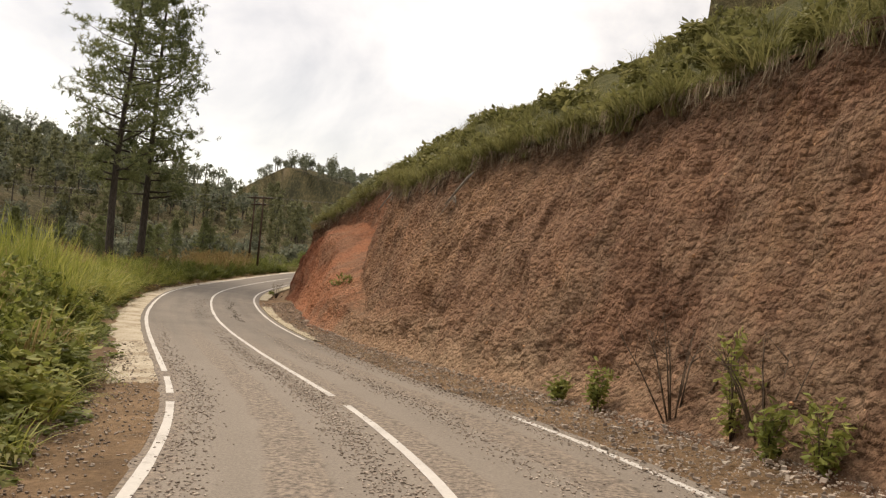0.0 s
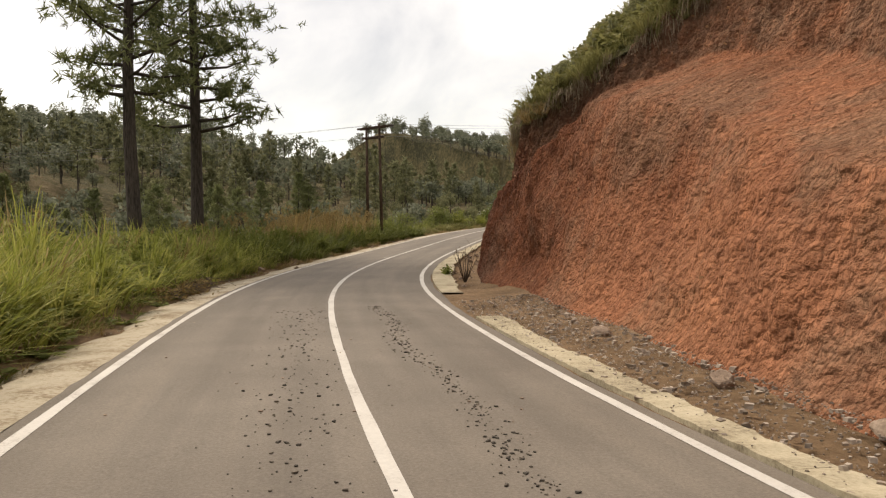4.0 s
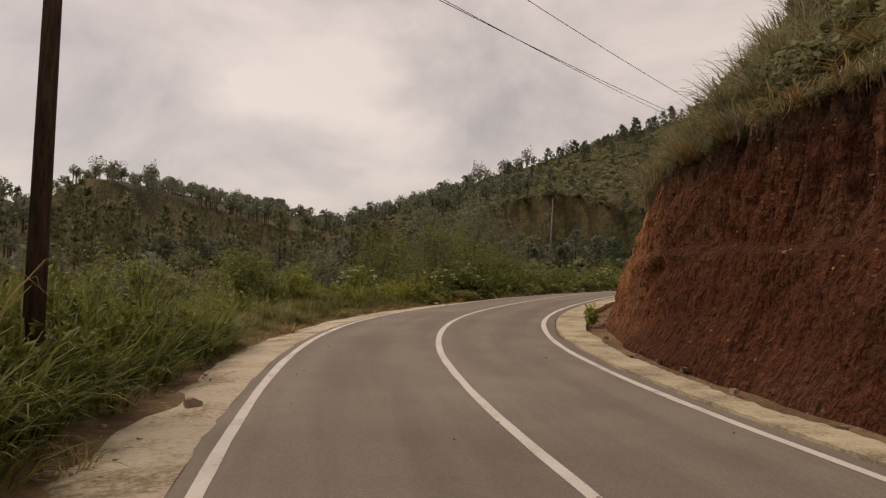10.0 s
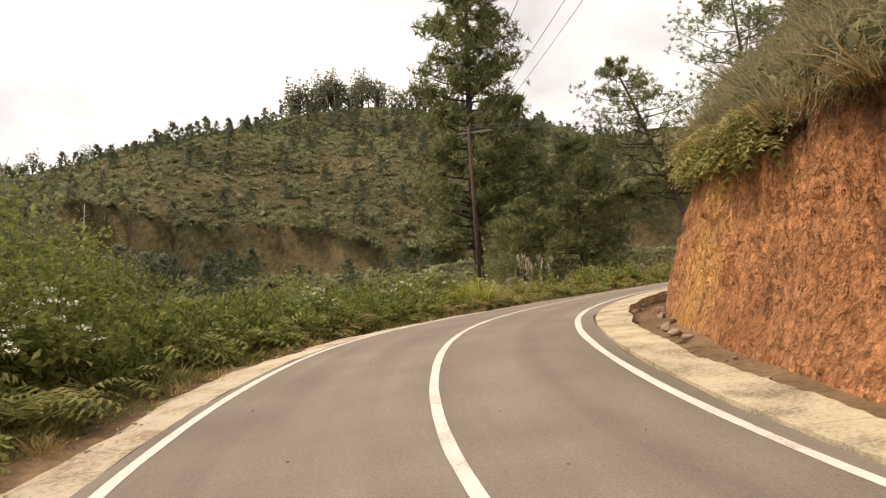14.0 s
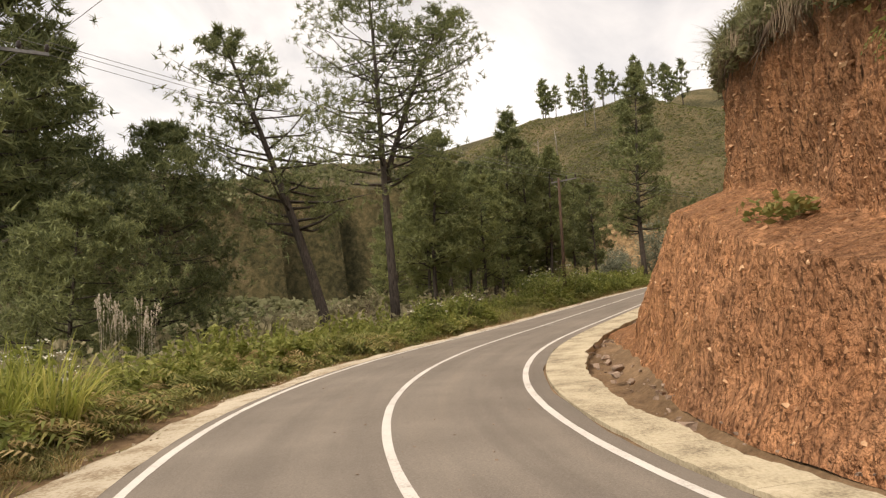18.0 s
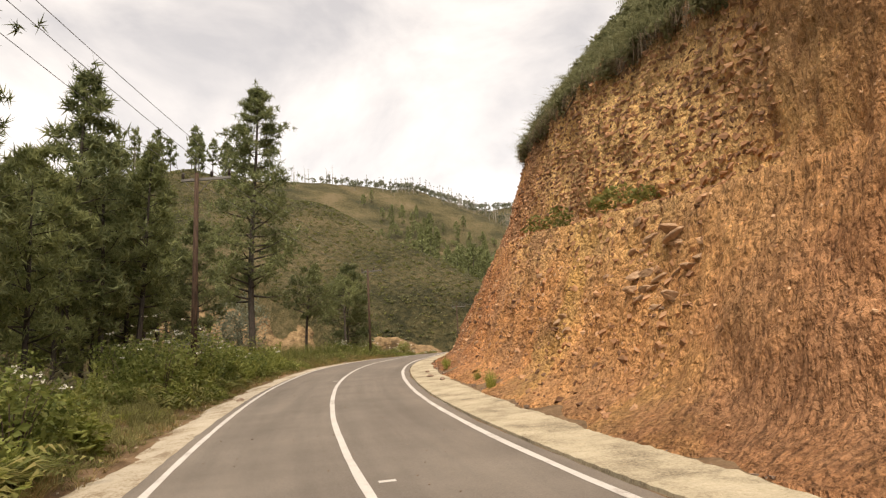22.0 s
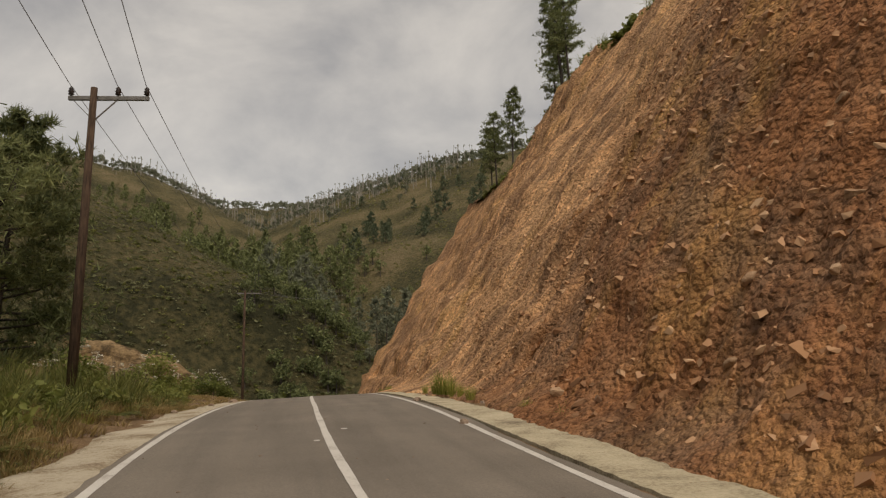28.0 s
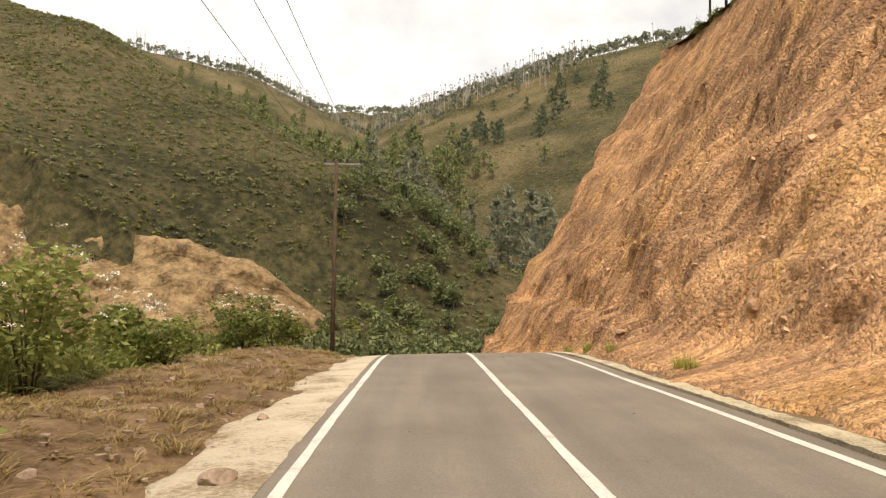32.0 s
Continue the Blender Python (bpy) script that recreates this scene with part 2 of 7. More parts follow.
def cliff_material():
    """Cut earth: the soil changes along the road (u) and in beds (v), with tooth marks and flutes that run down."""
    m, n, l, b = material("cut_earth", 0.95, 0.0, 0.15)
    u = n.new("ShaderNodeUVMap")
    u.uv_map = "lay"
    sep = n.new("ShaderNodeSeparateXYZ")
    l.new(u.outputs[0], sep.inputs[0])
    z = n.new("ShaderNodeUVMap")
    z.uv_map = "zone"
    zone = n.new("ShaderNodeSeparateXYZ")
    l.new(z.outputs[0], zone.inputs[0])
    pos = position(n, l)
    along = value(n, l, "DIVIDE", sep.outputs[0], 280.0)
    drift = noise_node(n, l, 0.16, 4, 0.6, position(n, l, (1, 1, 1.6)))
    shifted = value(n, l, "DIVIDE", value(n, l, "MULTIPLY_ADD", drift, 26.0, sep.outputs[0]), 280.0)
    level = lambda stops: ramp(n, l, along, [(p / 280.0, (v, v, v)) for p, v in stops])
    rubble = level([(0, 0.7), (34, 0.5), (52, 0.3), (92, 0.3), (98, 0.15), (152, 0.3), (162, 0.6), (205, 0.65), (214, 0.45), (280, 0.4)])
    comb = level([(0, 0.1), (50, 0.3), (58, 0.55), (92, 0.75), (98, 1.0), (148, 0.85), (158, 0.1), (200, 0.0)])
    upright = level([(0, 0.12), (44, 0.2), (56, 1.0), (152, 1.0), (160, 0.12), (205, 0.12), (280, 0.2)])
    soil = ramp(n, l, shifted, [(0.0, (0.17, 0.09, 0.06)), (0.065, (0.18, 0.096, 0.063)), (0.09, (0.26, 0.147, 0.097)), (0.125, (0.34, 0.205, 0.134)), (0.16, (0.36, 0.2, 0.122)), (0.175, (0.42, 0.19, 0.108)), (0.21, (0.42, 0.175, 0.096)), (0.25, (0.17, 0.06, 0.031)),
                                (0.375, (0.135, 0.047, 0.024)), (0.42, (0.6, 0.27, 0.125)), (0.5, (0.57, 0.29, 0.155)), (0.58, (0.62, 0.315, 0.158)),
                                (0.61, (0.78, 0.41, 0.18)), (0.65, (0.74, 0.375, 0.167)), (0.68, (0.6, 0.28, 0.132)), (0.735, (0.46, 0.212, 0.103)), (0.785, (0.48, 0.226, 0.11)), (0.82, (0.84, 0.49, 0.265)), (0.86, (0.88, 0.53, 0.29)), (0.9, (0.82, 0.48, 0.26)), (0.96, (0.72, 0.42, 0.225))])
    # yellow seams
    seam = ramp(n, l, noise_node(n, l, 0.2, 5, 0.65, position(n, l, (1, 1, 0.7))), [(0.53, (0, 0, 0)), (0.62, (1, 1, 1))])
    seam = value(n, l, "MULTIPLY", seam, level([(0, 0.1), (50, 0.0), (90, 0.0), (100, 0.05), (126, 0.05), (150, 0.3), (160, 0.85), (176, 0.7), (188, 0.1), (206, 0.5), (280, 0.4)]))
    col = mix(n, l, seam, soil, (0.72, 0.43, 0.16))
    high_up = ramp(n, l, value(n, l, "MULTIPLY_ADD", noise_node(n, l, 0.5, 5, 0.65, pos), 0.5, value(n, l, "DIVIDE", zone.outputs[0], 14.0)), [(0.55, (1, 1, 1)), (0.8, (0, 0, 0))])
    gold = value(n, l, "MULTIPLY", high_up, level([(151, 0.0), (157, 0.85), (171, 0.85), (180, 0.0)]))
    col = mix(n, l, gold, col, (0.95, 0.63, 0.28))
    # the last slope is raked aslant: bands of stony brown between smooth yellow earth
    rake = value(n, l, "MULTIPLY_ADD", sep.outputs[1], 0.62, sep.outputs[0])
    run = value(n, l, "MULTIPLY_ADD", sep.outputs[0], -0.62, sep.outputs[1])
    def raked(across, down, scale, detail=5, rough=0.65):
        v = n.new("ShaderNodeCombineXYZ")
        l.new(value(n, l, "MULTIPLY", rake, across), v.inputs[0])
        l.new(value(n, l, "MULTIPLY", run, down), v.inputs[1])
        return noise_node(n, l, scale, detail, rough, v.outputs[0])
    last = level([(200, 0.0), (213, 1.0)])
    stony = ramp(n, l, raked(0.5, 0.13, 1.0, 6, 0.7), [(0.46, (0, 0, 0)), (0.58, (1, 1, 1))])
    stony = value(n, l, "MULTIPLY", stony, value(n, l, "MULTIPLY", last, 0.8))
    col = mix(n, l, stony, col, (0.37, 0.22, 0.135))
    scratch = raked(2.6, 0.28, 1.0, 6, 0.7)
    col = mix(n, l, value(n, l, "MULTIPLY", last, 0.7), col, ramp(n, l, scratch, [(0.36, (0.62, 0.57, 0.53)), (0.5, (1, 1, 1)), (0.62, (1.28, 1.25, 1.2))]), "MULTIPLY")
    patch = value(n, l, "MULTIPLY", level([(113.2, 0.0), (114.1, 0.6), (115.4, 0.6), (116.3, 0.0)]), ramp(n, l, zone.outputs[0], [(0.9, (0, 0, 0)), (1.0, (1, 1, 1))]))
    col = mix(n, l, patch, col, (0.86, 0.5, 0.16))
    # grey-brown weathered patches
    grey = ramp(n, l, noise_node(n, l, 0.33, 6, 0.7, position(n, l, (1, 1, 0.8))), [(0.47, (0, 0, 0)), (0.6, (1, 1, 1))])
    grey = value(n, l, "MULTIPLY", grey, level([(0, 0.75), (30, 0.7), (60, 0.3), (95, 0.15), (150, 0.25), (165, 0.5), (205, 0.6), (215, 0.25), (280, 0.3)]))
    col = mix(n, l, grey, col, (0.27, 0.18, 0.122))
    streak = ramp(n, l, noise_node(n, l, 1.5, 7, 0.7, position(n, l, (3.0, 3.0, 0.4))), [(0.34, (0.62, 0.58, 0.55)), (0.5, (0.97, 0.97, 0.97)), (0.66, (1.25, 1.22, 1.17))])
    col = mix(n, l, value(n, l, "MULTIPLY", upright, 0.75), col, streak, "MULTIPLY")
    blotch = ramp(n, l, noise_node(n, l, 0.6, 7, 0.72, pos), [(0.34, (0.5, 0.45, 0.42)), (0.5, (0.97, 0.97, 0.97)), (0.68, (1.2, 1.18, 1.12))])
    col = mix(n, l, level([(0, 0.9), (28, 0.85), (40, 0.5), (150, 0.5), (160, 0.75), (280, 0.7)]), col, blotch, "MULTIPLY")
    # the soil under the turf is dark with roots and humus
    edge = value(n, l, "MULTIPLY_ADD", noise_node(n, l, 1.3, 6, 0.75, position(n, l, (2.2, 2.2, 0.5))), -2.6, zone.outputs[0])
    humus = ramp(n, l, value(n, l, "ADD", edge, 1.0), [(0.1, (0.85, 0.85, 0.85)), (0.75, (0, 0, 0))])
    humus = value(n, l, "MULTIPLY", humus, level([(0, 1.0), (92, 1.0), (100, 1.0), (126, 1.0), (136, 0.6), (185, 0.45), (205, 0.2), (280, 0.1)]))
    col = mix(n, l, humus, col, (0.16, 0.1, 0.066))
    # above the ledge of the red buttress the bed is a dark brown loam
    loam = value(n, l, "MULTIPLY", zone.outputs[1], level([(26, 0.0), (36, 0.8), (50, 0.8), (58, 0.0)]))
    loam = value(n, l, "MULTIPLY", loam, ramp(n, l, noise_node(n, l, 0.9, 6, 0.75, pos), [(0.38, (0.1, 0.1, 0.1)), (0.58, (1, 1, 1))]))
    col = mix(n, l, loam, col, (0.2, 0.118, 0.078))
    # the bed above the long ledge is browner than the earth below
    bed = value(n, l, "MULTIPLY", zone.outputs[1], level([(124, 0.0), (130, 0.6), (149, 0.6), (155, 0.0)]))
    bed = value(n, l, "MULTIPLY", bed, ramp(n, l, noise_node(n, l, 1.1, 5, 0.7, position(n, l, (1.6, 1.6, 0.6))), [(0.35, (0.4, 0.4, 0.4)), (0.6, (1, 1, 1))]))
    col = mix(n, l, bed, col, (0.27, 0.145, 0.078))
    # pale dry earth along the foot of the first face
    low = ramp(n, l, value(n, l, "MULTIPLY_ADD", noise_node(n, l, 0.8, 5, 0.7, pos), 0.9, value(n, l, "DIVIDE", sep.outputs[1], 3.4)), [(0.55, (1, 1, 1)), (0.9, (0, 0, 0))])
    col = mix(n, l, value(n, l, "MULTIPLY", low, level([(0, 0.1), (10, 0.15), (17, 0.4), (26, 0.4), (34, 0.0)])), col, (0.56, 0.41, 0.27))
    # light clods and the shade in their gaps, put into colour; taller than wide
    clod_shade = ramp(n, l, noise_node(n, l, 4.6, 6, 0.7, position(n, l, (1.2, 1.2, 0.8))), [(0.34, (0.6, 0.56, 0.54)), (0.48, (0.94, 0.94, 0.94)), (0.56, (1.02, 1.02, 1.01)), (0.68, (1.25, 1.23, 1.2))])
    col = mix(n, l, 0.75, col, clod_shade, "MULTIPLY")
    # broken chips: cells, each with a tone of its own
    cell = n.new("ShaderNodeTexVoronoi")
    cell.inputs["Scale"].default_value, cell.inputs["Randomness"].default_value = 7.0, 1.0
    warp = mix(n, l, 0.12, position(n, l, (1, 1, 1.5)), noise_node(n, l, 3.0, 4, 0.7, pos))
    l.new(warp, cell.inputs["Vector"])
    chip = ramp(n, l, cell.outputs["Color"], [(0.15, (0.5, 0.46, 0.44)), (0.4, (0.92, 0.92, 0.92)), (0.7, (1.0, 1.0, 0.99)), (0.92, (1.28, 1.27, 1.24))])
    col = mix(n, l, value(n, l, "MULTIPLY", rubble, 0.8), col, chip, "MULTIPLY")
    crumb = n.new("ShaderNodeTexVoronoi")
    crumb.inputs["Scale"].default_value, crumb.inputs["Randomness"].default_value = 17.0, 1.0
    l.new(mix(n, l, 0.06, position(n, l, (1, 1, 0.6)), noise_node(n, l, 6.0, 3, 0.6, pos)), crumb.inputs["Vector"])
    crumbs = ramp(n, l, crumb.outputs["Color"], [(0.15, (0.62, 0.58, 0.55)), (0.45, (0.95, 0.95, 0.95)), (0.7, (1.0, 1.0, 1.0)), (0.92, (1.3, 1.28, 1.25))])
    col = mix(n, l, value(n, l, "MULTIPLY_ADD", rubble, 0.25, 0.35), col, crumbs, "MULTIPLY")
    specks = ramp(n, l, noise_node(n, l, 30.0, 4, 0.7, pos), [(0.36, (0.6, 0.57, 0.55)), (0.5, (1, 1, 1)), (0.64, (1.3, 1.28, 1.25))])
    col = mix(n, l, 0.5, col, specks, "MULTIPLY")
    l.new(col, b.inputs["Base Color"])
    # relief in metres: tooth marks, flutes, crumbs, chips
    wander = value(n, l, "MULTIPLY_ADD", noise_node(n, l, 0.9, 4, 0.6, pos), 9.0, value(n, l, "MULTIPLY", sep.outputs[0], 36.0))
    tooth = value(n, l, "MULTIPLY", value(n, l, "SINE", wander), comb)
    broken = ramp(n, l, noise_node(n, l, 1.7, 5, 0.7, position(n, l, (1, 1, 1.4))), [(0.38, (0.1, 0.1, 0.1)), (0.62, (1, 1, 1))])
    height = value(n, l, "MULTIPLY", value(n, l, "MULTIPLY", tooth, broken), 0.045)
    # short gouges, taller than wide
    dash = ramp(n, l, noise_node(n, l, 5.0, 4, 0.6, position(n, l, (1.6, 1.6, 0.42))), [(0.4, (0, 0, 0)), (0.5, (0.75, 0.75, 0.75)), (0.68, (1, 1, 1))])
    height = value(n, l, "MULTIPLY_ADD", value(n, l, "MULTIPLY", dash, upright), 0.12, height)
    fluted = noise_node(n, l, 2.0, 5, 0.7, position(n, l, (3.0, 3.0, 0.45)))
    height = value(n, l, "MULTIPLY_ADD", value(n, l, "MULTIPLY", fluted, upright), 0.24, height)
    height = value(n, l, "MULTIPLY_ADD", value(n, l, "MULTIPLY", scratch, last), 0.22, height)
    coarse = value(n, l, "MULTIPLY", noise_node(n, l, 5.0, 5, 0.6, pos), value(n, l, "MULTIPLY_ADD", rubble, 0.2, 0.14))
    height = value(n, l, "ADD", height, coarse)
    height = value(n, l, "MULTIPLY_ADD", value(n, l, "MULTIPLY", cell.outputs["Distance"], rubble), -0.17, height)
    height = value(n, l, "MULTIPLY_ADD", crumb.outputs["Distance"], -0.05, height)
    height = value(n, l, "MULTIPLY_ADD", noise_node(n, l, 24.0, 4, 0.65, pos), 0.018, height)
    bump(n, l, b, height, 1.0, 1.0)
    return m


def bark_material(name, dark, light):
    m, n, l, b = material(name, 0.95, 0.0, 0.15)
    v = position(n, l, (6, 6, 0.8))
    k = noise_node(n, l, 3.0, 6, 0.7, v)
    l.new(ramp(n, l, k, [(0.35, dark), (0.65, light)]), b.inputs["Base Color"])
    bump(n, l, b, k, 0.7, 0.03)
    return m


def paint_material():
    m, n, l, b = material("worn_road_paint", 0.75, 0.0, 0.3)
    v = position(n, l)
    wear = ramp(n, l, mix(n, l, 0.5, noise_node(n, l, 1.4, 5, 0.65, v), noise_node(n, l, 28, 4, 0.8, v)), [(0.34, (0.3, 0.26, 0.225)), (0.46, (0.56, 0.53, 0.49)), (0.7, (0.68, 0.65, 0.6))])
    l.new(wear, b.inputs["Base Color"])
    return m


def plain(name, col, rough=0.6, metal=0.0):
    m, n, l, b = material(name, rough, metal, 0.4)
    l.new(ramp(n, l, noise_node(n, l, 7.0, 4, 0.6, position(n, l)), [(0.3, tuple(k * 0.72 for k in col)), (0.7, tuple(min(1, k * 1.2) for k in col))]), b.inputs["Base Color"])
    return m


M_ASPHALT = asphalt_material()
M_PAINT = paint_material()
M_CLIFF = cliff_material()
M_CONCRETE = grainy("sandy_concrete", [(0.36, (0.18, 0.145, 0.1)), (0.5, (0.43, 0.37, 0.26)), (0.66, (0.58, 0.51, 0.375))], 1.3, 22.0, 0.93, 40, 0.5, 0.012)
M_GRAVEL = grainy("pale_gravel", [(0.3, (0.17, 0.12, 0.075)), (0.42, (0.32, 0.25, 0.17)), (0.5, (0.5, 0.43, 0.325)), (0.68, (0.62, 0.555, 0.445))], 1.1, 16.0, 0.95, 34, 0.9, 0.03)
M_DIRT = grainy("red_verge_soil", [(0.32, (0.085, 0.055, 0.03)), (0.5, (0.2, 0.128, 0.072)), (0.7, (0.35, 0.235, 0.14))], 0.8, 9.0, 0.95, 18, 0.9, 0.05)
M_ROCK = grainy("broken_stone", [(0.3, (0.15, 0.105, 0.078)), (0.5, (0.3, 0.22, 0.165)), (0.72, (0.48, 0.38, 0.3))], 3.0, 20.0, 0.9, 25, 0.7, 0.02)
M_TURF = grainy("rough_turf", [(0.28, (0.05, 0.05, 0.018)), (0.5, (0.1, 0.1, 0.034)), (0.72, (0.17, 0.15, 0.06))], 0.35, 3.5, 0.95, 6, 1.0, 0.25)
M_HILL = grainy("scrub_hillside", [(0.4, (0.036, 0.036, 0.015)), (0.47, (0.082, 0.073, 0.032)), (0.53, (0.13, 0.107, 0.05)), (0.61, (0.195, 0.148, 0.082))], 0.03, 0.7, 0.97, 0.9, 1.0, 1.6)
M_PINE = leaf_material("pine_needles", [(0.2, (0.1, 0.12, 0.055)), (0.5, (0.195, 0.22, 0.097)), (0.85, (0.31, 0.33, 0.145))], 0.65, 0.35)
# air haze over the far woods is painted in as paler, greyer leaves
M_WOOD = leaf_material("hazed_forest_leaves", [(0.2, (0.128, 0.144, 0.099)), (0.5, (0.209, 0.225, 0.158)), (0.85, (0.284, 0.292, 0.203))], 0.7, 0.45)
M_LEAF = leaf_material("shrub_leaves", [(0.15, (0.086, 0.109, 0.032)), (0.5, (0.190, 0.224, 0.060)), (0.85, (0.322, 0.333, 0.109))], 0.6, 0.42)
M_GRASS = leaf_material("green_grass", [(0.12, (0.14, 0.165, 0.032)), (0.5, (0.31, 0.335, 0.075)), (0.9, (0.52, 0.48, 0.16))], 0.6, 0.48)
M_OLIVE = leaf_material("olive_grass", [(0.12, (0.1, 0.1, 0.035)), (0.5, (0.22, 0.215, 0.08)), (0.9, (0.38, 0.345, 0.16))], 0.65, 0.42)
M_ROOT = leaf_material("dry_roots", [(0.15, (0.09, 0.065, 0.045)), (0.5, (0.2, 0.15, 0.1)), (0.9, (0.38, 0.31, 0.22))], 0.85, 0.0)
M_FIR = leaf_material("fir_needles", [(0.2, (0.07, 0.092, 0.056)), (0.5, (0.125, 0.152, 0.092)), (0.85, (0.18, 0.208, 0.125))], 0.7, 0.3)
# dark green blades, dimmed further to carry the low exposure of their stretch
M_LUSH = leaf_material("dimmed_lush_blades", [(0.12, (0.05, 0.066, 0.013)), (0.5, (0.13, 0.155, 0.034)), (0.9, (0.27, 0.28, 0.078))], 0.6, 0.4)
M_WEED = leaf_material("weed_leaves", [(0.12, (0.1, 0.125, 0.03)), (0.5, (0.25, 0.28, 0.07)), (0.9, (0.42, 0.41, 0.14))], 0.6, 0.42)
M_DRY = leaf_material("dry_grass", [(0.15, (0.16, 0.11, 0.04)), (0.5, (0.31, 0.225, 0.095)), (0.9, (0.48, 0.37, 0.19))], 0.75, 0.4)
M_FERN = leaf_material("fern_fronds", [(0.15, (0.091, 0.104, 0.033)), (0.5, (0.202, 0.215, 0.065)), (0.9, (0.351, 0.299, 0.111))], 0.65, 0.4)
M_SAGE = leaf_material("grey_green_scrub", [(0.15, (0.12, 0.125, 0.062)), (0.5, (0.225, 0.23, 0.12)), (0.9, (0.34, 0.33, 0.19))], 0.7, 0.45)
M_HEATH = leaf_material("dry_heath", [(0.15, (0.17, 0.155, 0.09)), (0.5, (0.31, 0.28, 0.17)), (0.9, (0.45, 0.4, 0.26))], 0.75, 0.45)
M_PALE = leaf_material("pale_plumes", [(0.15, (0.42, 0.36, 0.27)), (0.9, (0.7, 0.63, 0.52))], 0.8, 0.3)
M_YOUNG = leaf_material("young_pine_needles", [(0.2, (0.125, 0.144, 0.060)), (0.5, (0.225, 0.250, 0.100)), (0.85, (0.338, 0.350, 0.144))], 0.65, 0.4)
M_FLOWER = plain("white_blossom", (0.7, 0.68, 0.6), 0.8)
M_BARK = bark_material("pine_bark", (0.038, 0.032, 0.027), (0.125, 0.105, 0.09))
M_SNAG = bark_material("bleached_wood", (0.2, 0.18, 0.155), (0.42, 0.39, 0.35))
M_POLE = bark_material("timber_pole", (0.04, 0.028, 0.022), (0.13, 0.085, 0.06))
M_STEEL = plain("weathered_steel", (0.2, 0.19, 0.18), 0.55, 0.6)
M_PORCELAIN = plain("dark_porcelain", (0.06, 0.045, 0.04), 0.3)
M_WIRE = plain("grey_wire", (0.2, 0.2, 0.2), 0.6, 0.3)
M_SLATE = grainy("brown_slate", [(0.3, (0.2, 0.125, 0.08)), (0.5, (0.42, 0.265, 0.16)), (0.72, (0.62, 0.45, 0.31))], 2.0, 14.0, 0.9, 22, 0.8, 0.03)
M_CLOD = leaf_material("broken_earth", [(0.15, (0.16, 0.09, 0.055)), (0.5, (0.44, 0.235, 0.125)), (0.9, (0.68, 0.45, 0.28))], 0.95, 0.0)
M_CRUSHED = leaf_material("crushed_stone", [(0.15, (0.13, 0.105, 0.085)), (0.5, (0.34, 0.28, 0.23)), (0.95, (0.58, 0.5, 0.42))], 0.9, 0.0)
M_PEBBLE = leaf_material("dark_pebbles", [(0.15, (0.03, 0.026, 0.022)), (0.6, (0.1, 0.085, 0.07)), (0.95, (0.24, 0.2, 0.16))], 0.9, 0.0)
M_BANK = grainy("raw_bank_earth", [(0.38, (0.07, 0.047, 0.024)), (0.5, (0.22, 0.145, 0.075)), (0.62, (0.36, 0.25, 0.135))], 0.45, 2.0, 0.95, 2.5, 1.0, 0.25)
M_STICK = bark_material("dead_stems", (0.06, 0.045, 0.035), (0.2, 0.15, 0.11))

# ---------------------------------------------------------------- plan of the road
SP = 0.25
S_LINE = np.arange(-14.0, 276.0, SP)


def spline(nodes, values, s):
    """Cubic curve through evenly spaced nodes."""
    v = np.asarray(values, float)
    step = nodes[1] - nodes[0]
    u = np.clip((np.asarray(s, float) - nodes[0]) / step, 0, len(v) - 1.0001)
    i = u.astype(int)
    f = u - i
    a, b_, c_, d = v[np.maximum(i - 1, 0)], v[i], v[i + 1], v[np.minimum(i + 2, len(v) - 1)]
    return b_ + 0.5 * f * (c_ - a + f * (2 * a - 5 * b_ + 4 * c_ - d + f * (3 * (b_ - c_) + d - a)))


N6 = -6.0 + 6.0 * np.arange(len(HEADING))
N12 = -6.0 + 12.0 * np.arange(len(LEVEL))
TH = np.radians(spline(N6, HEADING, S_LINE))
XL = np.concatenate([[0], np.cumsum(-(np.sin(TH[1:]) + np.sin(TH[:-1])) / 2 * SP)])
YL = np.concatenate([[0], np.cumsum((np.cos(TH[1:]) + np.cos(TH[:-1])) / 2 * SP)])
XL += 1.32 - np.interp(0.0, S_LINE, XL)
YL += -0.01 - np.interp(0.0, S_LINE, YL)
ZL = spline(N12, LEVEL, S_LINE)
BL = np.tan(np.radians(spline(N12, CAMBER, S_LINE)))
rng = np.random.default_rng(7)


def place(s, l, h=0.0):
    """Where the point lies that is s along the road, l to its right and h above it."""
    s, l, h = np.broadcast_arrays(np.asarray(s, float), np.asarray(l, float), np.asarray(h, float))
    th = np.interp(s, S_LINE, TH)
    cam_l = np.clip(l, -4.2, 4.2)
    return np.stack([np.interp(s, S_LINE, XL) + np.cos(th) * l, np.interp(s, S_LINE, YL) + np.sin(th) * l,
                     np.interp(s, S_LINE, ZL) - np.interp(s, S_LINE, BL) * cam_l + h], -1)


def nearest(x, y):
    """s, l and distance of points of the plan."""
    x, y = np.asarray(x, float).ravel(), np.asarray(y, float).ravel()
    k = np.arange(0, len(S_LINE), 4)
    best = np.empty(len(x), int)
    for a in range(0, len(x), 4000):
        d = (x[a:a + 4000, None] - XL[k]) ** 2 + (y[a:a + 4000, None] - YL[k]) ** 2
        best[a:a + 4000] = k[d.argmin(1)]
    dx, dy, th = x - XL[best], y - YL[best], TH[best]
    side = dx * np.cos(th) + dy * np.sin(th)
    return S_LINE[best], np.sign(side) * np.hypot(dx, dy), np.hypot(dx, dy)


